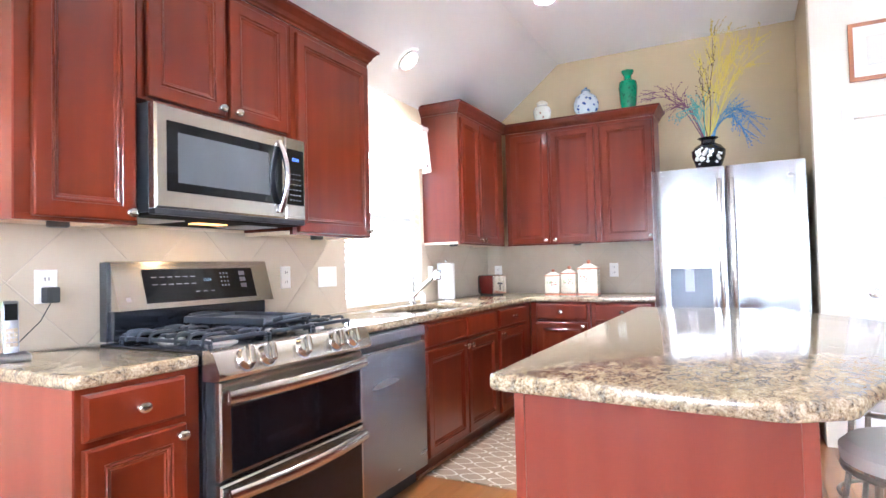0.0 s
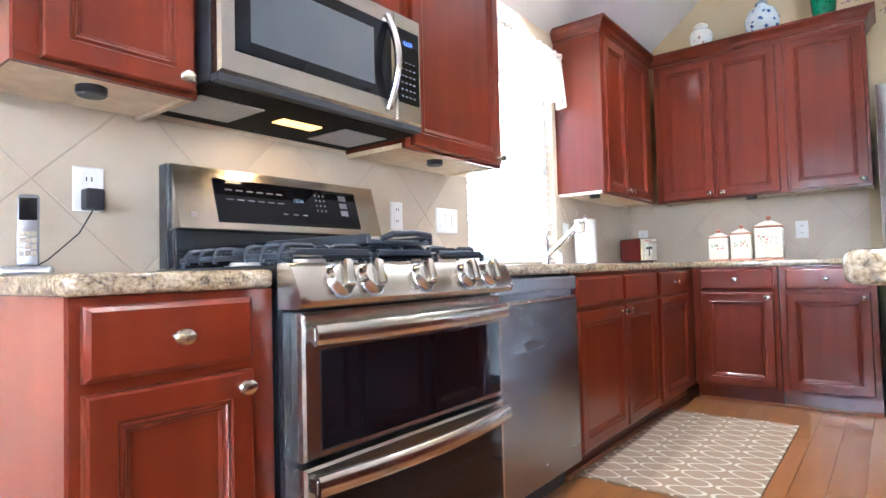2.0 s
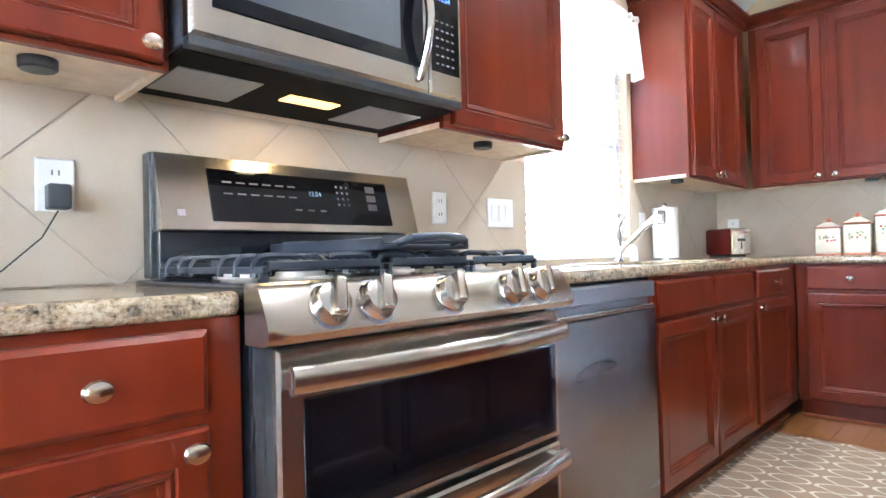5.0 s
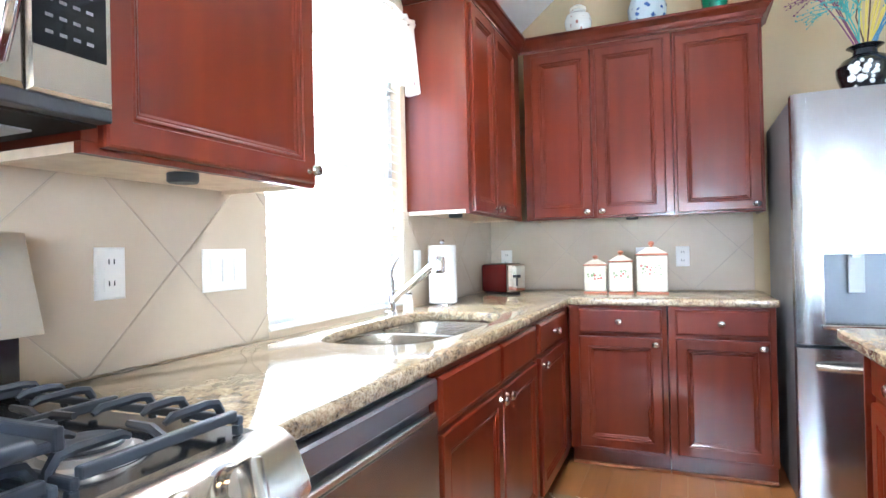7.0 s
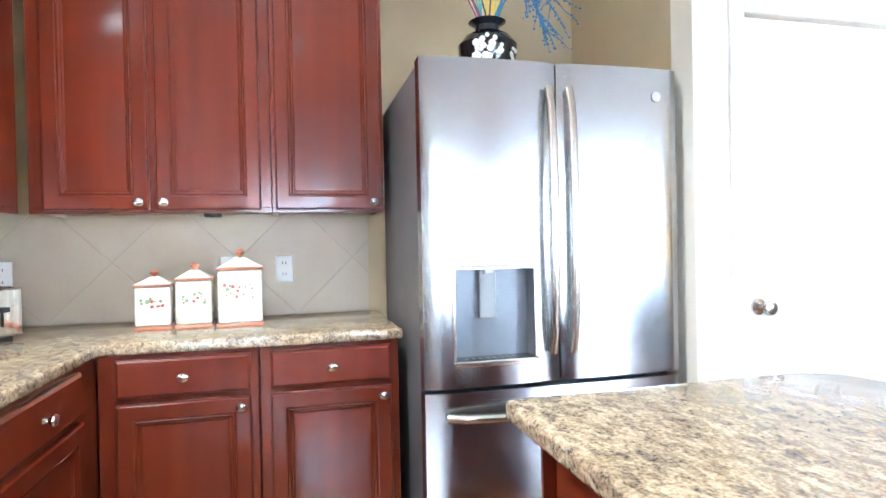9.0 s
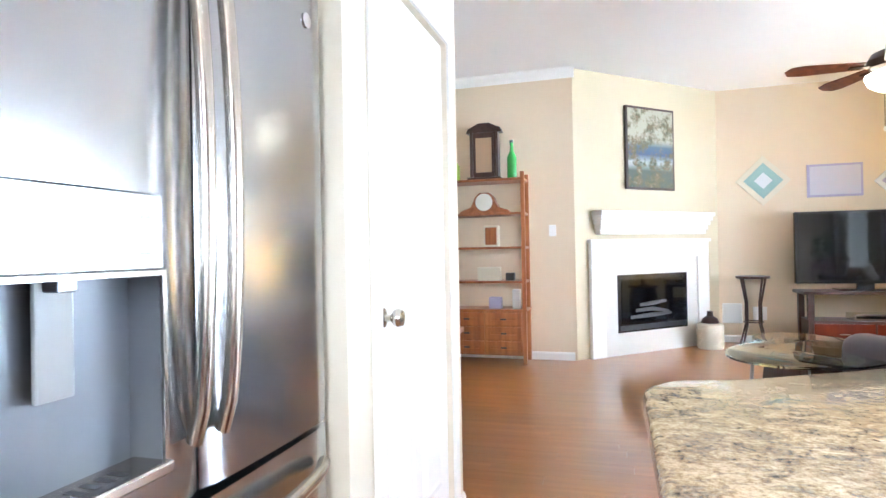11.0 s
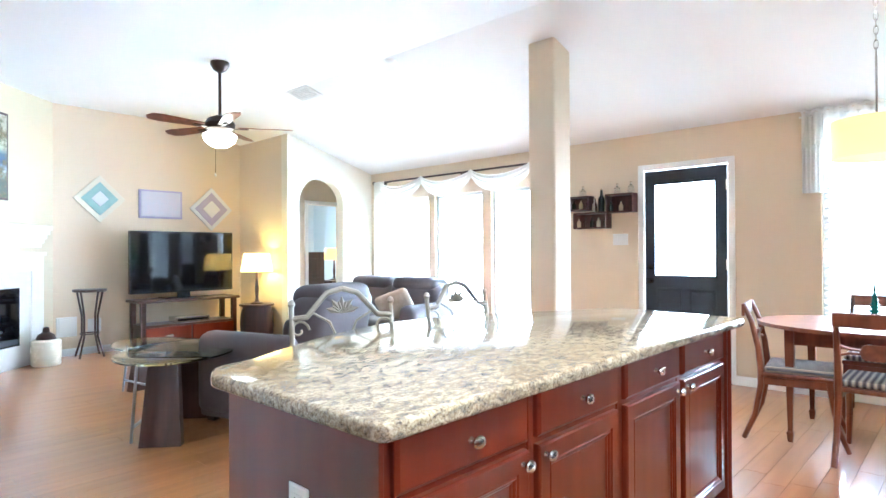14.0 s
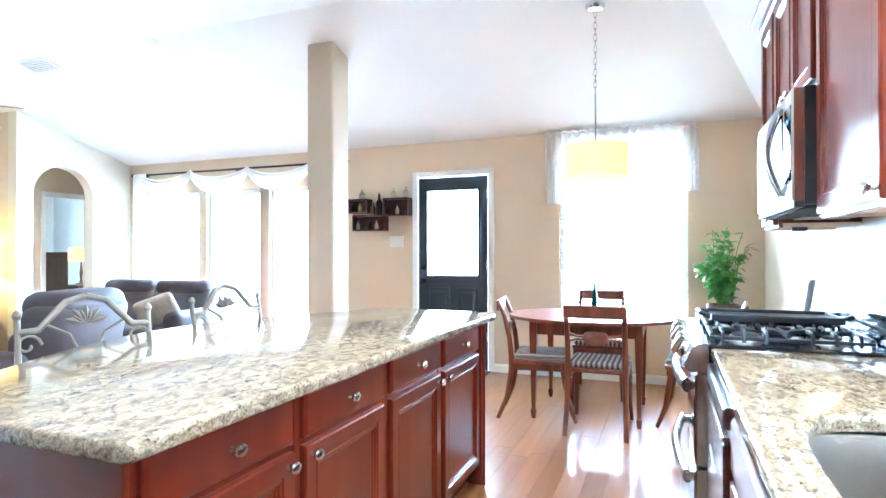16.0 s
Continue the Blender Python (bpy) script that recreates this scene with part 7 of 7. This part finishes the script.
part("case", lathe(bmesh.new(), [(0.0, -0.018), (0.042, -0.016), (0.052, -0.008), (0.055, 0.0)], 24), TRIM, sd, smooth=True)


def etagere():
    e = thing("open_shelf", "tall brown oak open shelf with drawers at the bottom", "shelf", pose(7.24, 3.62, 0, 0, 0, -90))
    for x in (-0.43, 0.39):
        for y in (-0.17, 0.13):
            part("post", boxes((x, y, 0.0, x + 0.04, y + 0.04, 1.96), bevel=0.004), OAK, e)
    for z in (0.85, 1.20, 1.55, 1.90):
        part("shelf_board", boxes((-0.425, -0.165, z - 0.025, 0.425, 0.165, z), bevel=0.003), OAK, e)
    part("cabinet", boxes((-0.389, -0.165, 0.09, 0.389, 0.165, 0.54), bevel=0.003), OAK, e)
    part("top", boxes((-0.44, -0.18, 0.5405, 0.44, 0.18, 0.56), bevel=0.003), OAK, e)
    for i in range(2):
        for j in range(3):
            d = part("drawer", panel(bmesh.new(), -0.38 + i * 0.385, 0.105 + j * 0.145, -0.005 + i * 0.385, 0.235 + j * 0.145, -0.166, [(0.0, -0.176), (0.006, -0.180), (0.05, -0.180), (0.055, -0.174)]), OAK, e)
            part("pull", boxes((-0.22 + i * 0.385, -0.19, 0.162 + j * 0.145, -0.16 + i * 0.385, -0.1805, 0.178 + j * 0.145), bevel=0.003), BLACK_PLASTIC, d)


etagere()
ck = thing("mantel_clock", "carved dark wood antique shelf clock on the shelf top", "clock", pose(7.24, 3.62, 1.9005, 0, 0, -90))
part("case", boxes((-0.15, -0.07, 0.03, 0.15, 0.07, 0.50), bevel=0.006), DARKWOOD, ck)
part("plinth", boxes((-0.18, -0.09, 0, 0.18, 0.09, 0.0295), bevel=0.006), DARKWOOD, ck)
o = [(-0.19, 0.0), (0.19, 0.0), (0.17, 0.05), (0.10, 0.07), (0.06, 0.10), (-0.06, 0.10), (-0.10, 0.07), (-0.17, 0.05)]
part("pediment", prism(bmesh.new(), o, -0.06, 0.06, 0.006), DARKWOOD, ck).matrix_local = pose(0, 0, 0.5005, 90, 0, 0)
part("glass_door", boxes((-0.085, -0.0745, 0.08, 0.085, -0.0705, 0.44)), AMBER, ck, "gilt glazed door")
for s in (-1, 1):
    part("pillar", lathe(bmesh.new(), [(0.02, 0.03), (0.012, 0.06), (0.02, 0.15), (0.012, 0.26), (0.02, 0.38), (0.012, 0.46), (0.02, 0.499)], 10, (s * 0.125, -0.085, 0)), DARKWOOD, ck, smooth=True)
GREENGLASS = material("green_glass", (0.06, 0.30, 0.06), 0.08)
LIME = material("lime_glass", (0.38, 0.55, 0.08), 0.15)
bottle(pose(7.2, 3.33, 1.9005), 0.05, 0.40, GREENGLASS, "tall green glass bottle on the shelf top")
bottle(pose(7.22, 3.95, 1.9005), 0.055, 0.30, LIME, "lime green glass bottle on the shelf top", LIME)
mc = thing("mantel_clock", "curved wooden mantel clock with round white face", "clock", pose(7.2, 3.62, 1.5505, 0, 0, -90))
part("case", prism(bmesh.new(), [(-0.27, 0.0), (0.27, 0.0), (0.25, 0.03), (0.14, 0.06), (0.10, 0.17), (0.05, 0.215), (-0.05, 0.215), (-0.10, 0.17), (-0.14, 0.06), (-0.25, 0.03)], -0.06, 0.06, 0.006), OAK, mc).matrix_local = pose(0, 0, 0, 90, 0, 0)
part("face", lathe(bmesh.new(), [(0.09, 0.0), (0.09, 0.008), (0.08, 0.01), (0.0, 0.0105)], 28, (0, -0.0605, 0.115), FRONT), PEARL, mc, "round white dial", True)
for y, z, w, h, mt, lb in ((3.55, 1.2005, 0.16, 0.22, CREAM, "small framed print on the shelf"), (3.58, 0.8505, 0.24, 0.14, CREAM, "cream box on the shelf"), (3.36, 0.8505, 0.09, 0.08, BLACK_PLASTIC, "small dark ornament on the shelf"), (3.52, 0.5605, 0.13, 0.12, LILAC, "pale lilac cup on the shelf"), (3.30, 0.5605, 0.08, 0.2, PALEART, "blue and white figurine-shaped jar on the shelf")):
    q = thing("ornament", lb, "ornament", pose(7.16, y, z, 0, 0, -90), "shelf ornaments")
    part("body", boxes((-w / 2, -0.04, 0, w / 2, 0.04, h), bevel=0.008), mt, q)
    part("panel", boxes((-w / 2 + 0.02, -0.0425, 0.02, w / 2 - 0.02, -0.0405, h - 0.02)), OAK if h > 0.2 else mt, q)
hc = thing("hall_cabinet", "small oak hall cabinet beside the pantry wall", "cabinet", pose(4.13, 3.42, 0, 0, 0, 0))
part("body", boxes((-0.33, -0.24, 0.08, 0.33, 0.24, 0.70), bevel=0.004), OAK, hc)
part("top", boxes((-0.35, -0.26, 0.7005, 0.35, 0.26, 0.73), bevel=0.006), OAK, hc)
for sx in (-0.29, 0.29):
    for sy in (-0.2, 0.2):
        part("foot", lathe(bmesh.new(), [(0.02, 0.0), (0.03, 0.03), (0.025, 0.0795)], 12, (sx, sy, 0)), OAK, hc, smooth=True)
part("door", panel(bmesh.new(), -0.28, 0.12, 0.28, 0.66, -0.2405, [(0.0, -0.25), (0.05, -0.254), (0.055, -0.249)]), OAK, hc)
ep = boxes((0.331, -0.05, 0.40, 0.345, 0.05, 0.46), bevel=0.004)
part("handle", ep, BLACK_PLASTIC, hc)


# curtains of the living room
def swag():
    c = thing("curtain_scarf", "white sheer scarf draped in swags over a dark rod", "curtain", pose(0, 0, 0))
    z, y = 2.27, DIN + 0.10
    part("rod", tube(bmesh.new(), [(7.45, y, z), (4.2, y, z)], 0.013, 10), DARKWOOD, c, "dark curtain rod", True)
    for x in (7.47, 4.18):
        part("finial", lathe(bmesh.new(), [(0.012, -0.03), (0.03, 0.0), (0.012, 0.03)], 12, (x, y, z), Matrix.Rotation(radians(90), 3, "Y")), DARKWOOD, c, smooth=True)
    for x in (7.3, 5.75, 4.3):
        part("bracket", boxes((x - 0.012, DIN + 0.0005, z - 0.03, x + 0.012, y - 0.0135, z + 0.01), bevel=0.003), DARKWOOD, c)
    xs = [7.32, 6.45, 5.55, 4.65, 4.2]
    for a, b in zip(xs, xs[1:]):
        bm = bmesh.new()
        rows = []
        for j in range(13):
            f = j / 12
            rows.append([bm.verts.new((a + (b - a) * i / 20, y + 0.03 + 0.05 * math.sin(math.pi * i / 20) + 0.018 * math.sin(f * 18), z + 0.02 - (0.11 + 0.20 * f) * math.sin(math.pi * i / 20) ** 0.75 - 0.10 * f * (1 - math.sin(math.pi * i / 20)))) for i in range(21)])
        for A, B in zip(rows, rows[1:]):
            for i in range(20):
                bm.faces.new((A[i], A[i + 1], B[i + 1], B[i]))
        part("swag", bm, SHEER, c, smooth=True)
    for x0 in (7.22,):
        bm = bmesh.new()
        rows = [[bm.verts.new((x0 + 0.22 * i / 16, y + 0.02 + 0.025 * math.sin(i * 1.6), zz)) for i in range(17)] for zz in (2.28, 1.6, 0.9, 0.15)]
        for A, B in zip(rows, rows[1:]):
            for i in range(16):
                bm.faces.new((A[i], A[i + 1], B[i + 1], B[i]))
        part("tail", bm, SHEER, c, "long hanging tail", True)


swag()
# bedroom beyond the arch
ds = thing("dresser", "dark wooden dresser in the bedroom beyond the arch", "dresser", pose(9.95, -3.05, 0, 0, 0, -90))
part("body", boxes((-0.3, -0.22, 0.0, 0.3, 0.22, 1.25), bevel=0.006), DARKWOOD, ds)
for j in range(3):
    part("drawer", panel(bmesh.new(), -0.27, 0.1 + j * 0.36, 0.27, 0.42 + j * 0.36, -0.2205, [(0.0, -0.232), (0.01, -0.236)]), DARKWOOD, ds)
nt = thing("nightstand", "dark nightstand under the bedroom lamp", "nightstand", pose(9.8, -3.62, 0))
part("body", boxes((-0.2, -0.2, 0.0, 0.2, 0.2, 0.70), bevel=0.005), DARKWOOD, nt)
part("top", boxes((-0.22, -0.22, 0.7005, 0.22, 0.22, 0.72), bevel=0.004), DARKWOOD, nt)
table_lamp(9.8, -3.62, 0.721, 0.60, "small bedroom lamp with an amber shade", glow("lit_amber_shade", (1.0, 0.55, 0.08), 1.2))
casing("trim", pose(8.35, -2.06, 0, 0, 0, -90), 0.60, 1.98, "white casing of the bedroom doorway")
fpict = wall_art("picture", pose(3.06, 2.999, 2.44), 0.40, 0.36, [(0.0, 0.02, OAK), (0.025, 0.022, PAPER), (0.09, 0.0235, painted("botanical_print", (0.66, 0.62, 0.55), (0.35, 0.2, 0.15), 12, 0.33, 0.7))], "small framed botanical print over the pantry door")
mt = solid("door_mat", boxes((2.5, -2.70, 0.001, 3.35, -2.2, 0.012), bevel=0.003), mottled("dark_mat", (0.03, 0.03, 0.035), (0.06, 0.055, 0.05), 40, 0.95, 0.6), "dark doormat inside the back door", "mat")


# ---- tiles of the backsplash ----
def clip(poly, axis, bound, keep_less):
    out = []
    for i in range(len(poly)):
        p, q = poly[i - 1], poly[i]
        ip, iq = (p[axis] <= bound) == keep_less, (q[axis] <= bound) == keep_less
        if ip != iq:
            t = (bound - p[axis]) / (q[axis] - p[axis])
            out.append((p[0] + t * (q[0] - p[0]), p[1] + t * (q[1] - p[1])))
        if iq:
            out.append(q)
    return out


def backsplash(name, m, rects, side, shift):
    """Square tiles laid diagonally within rectangles (u0, v0, u1, v1) of a wall; local x along the wall, -y to the room."""
    w = tagged(new(name), "beige diagonal tile backsplash", "", "", "structure")
    w.matrix_world = m
    bed = bmesh.new()
    for u0, v0, u1, v1 in rects:
        bx(bed, u0, -0.0064, v0, u1, -0.0005, v1)
    part("grout", bed, GROUT, w)
    half = side / math.sqrt(2)
    g = 0.0020
    for u0, v0, u1, v1 in rects:
        for i in range(int((u0 - shift[0]) / half) - 3, int((u1 - shift[0]) / half) + 4):
            for j in range(-4, int((v1 - v0) / half) + 6):
                if (i + j) % 2:
                    continue
                cx, cz = shift[0] + i * half, 0.915 + shift[1] + j * half
                poly = [(cx - half + g, cz), (cx, cz - half + g), (cx + half - g, cz), (cx, cz + half - g)]
                for ax, bd, less in ((0, u0, False), (0, u1, True), (1, v0, False), (1, v1, True)):
                    poly = clip(poly, ax, bd, less)
                    if len(poly) < 3:
                        break
                if len(poly) < 3 or abs(sum(poly[k - 1][0] * poly[k][1] - poly[k][0] * poly[k - 1][1] for k in range(len(poly)))) < 0.0006:
                    continue
                bm = bmesh.new()
                c = Vector((sum(p[0] for p in poly) / len(poly), sum(p[1] for p in poly) / len(poly)))
                back = [bm.verts.new((x, -0.0045, z)) for x, z in poly]
                mid = [bm.verts.new((x, -0.007, z)) for x, z in poly]
                fr = [bm.verts.new((x + (c.x - x) * 0.015, -0.0085, z + (c.y - z) * 0.015)) for x, z in poly]
                n = len(poly)
                for A, B in ((back, mid), (mid, fr)):
                    for k in range(n):
                        bm.faces.new((A[k], A[(k + 1) % n], B[(k + 1) % n], B[k]))
                bm.faces.new(fr)
                part("tile", bm, TILE, w)
    return w


backsplash("backsplash_1", pose(0, 0, 0, 0, 0, 90), [(-0.385, 0.916, KWIN[0] - 0.004, 1.374), (KWIN[1] + 0.004, 0.916, BACK - 0.002, 1.374)], 0.363, (-0.0085, 0.248))
backsplash("backsplash_2", pose(0, BACK, 0), [(0.0095, 0.916, 1.60, 1.374)], 0.355, (0.27, 0.251))


# ---- floor boards ----
def floor_boards():
    w, L, rnd = 0.122, 1.22, random.Random(4)
    near, rest = [], bmesh.new()
    me = {}
    x = 0.0
    i = 0
    while x < EAST:
        y = DIN - rnd.uniform(0, L)
        while y < NORTH:
            a, b = max(y, DIN) + 0.0008, min(y + L, NORTH) - 0.0008
            if b - a > 0.05:
                x1 = min(x + w, EAST)
                if -1.2 < y and x < 5.4 and y < 4 and x > 0.55 and len(near) < 290 and b - a > L - 0.01:
                    near.append((x, a))
                else:
                    vs = [rest.verts.new(p) for p in ((x + 0.0007, a, -0.0015), (x1 - 0.0007, a, -0.0015), (x1 - 0.0007, b, -0.0015), (x + 0.0007, b, -0.0015))]
                    lo = [rest.verts.new((v.co.x, v.co.y, -0.0115)) for v in vs]
                    rest.faces.new(vs)
                    for k in range(4):
                        rest.faces.new((lo[k], lo[(k + 1) % 4], vs[(k + 1) % 4], vs[k]))
            y += L
        x += w
        i += 1
    board = finish(bx(bmesh.new(), 0.0007, 0, -0.0115, w - 0.0007, L - 0.0016, -0.0015), "plank", LAMINATE)
    for px, py in near:
        p = new("plank", board)
        p.parent = floor
        p.location = (px, py, 0)
    r = part("planks", rest, LAMINATE_REST, floor)
    tagged(r, kind="stuff")


LAMINATE_REST = LAMINATE
floor_boards()
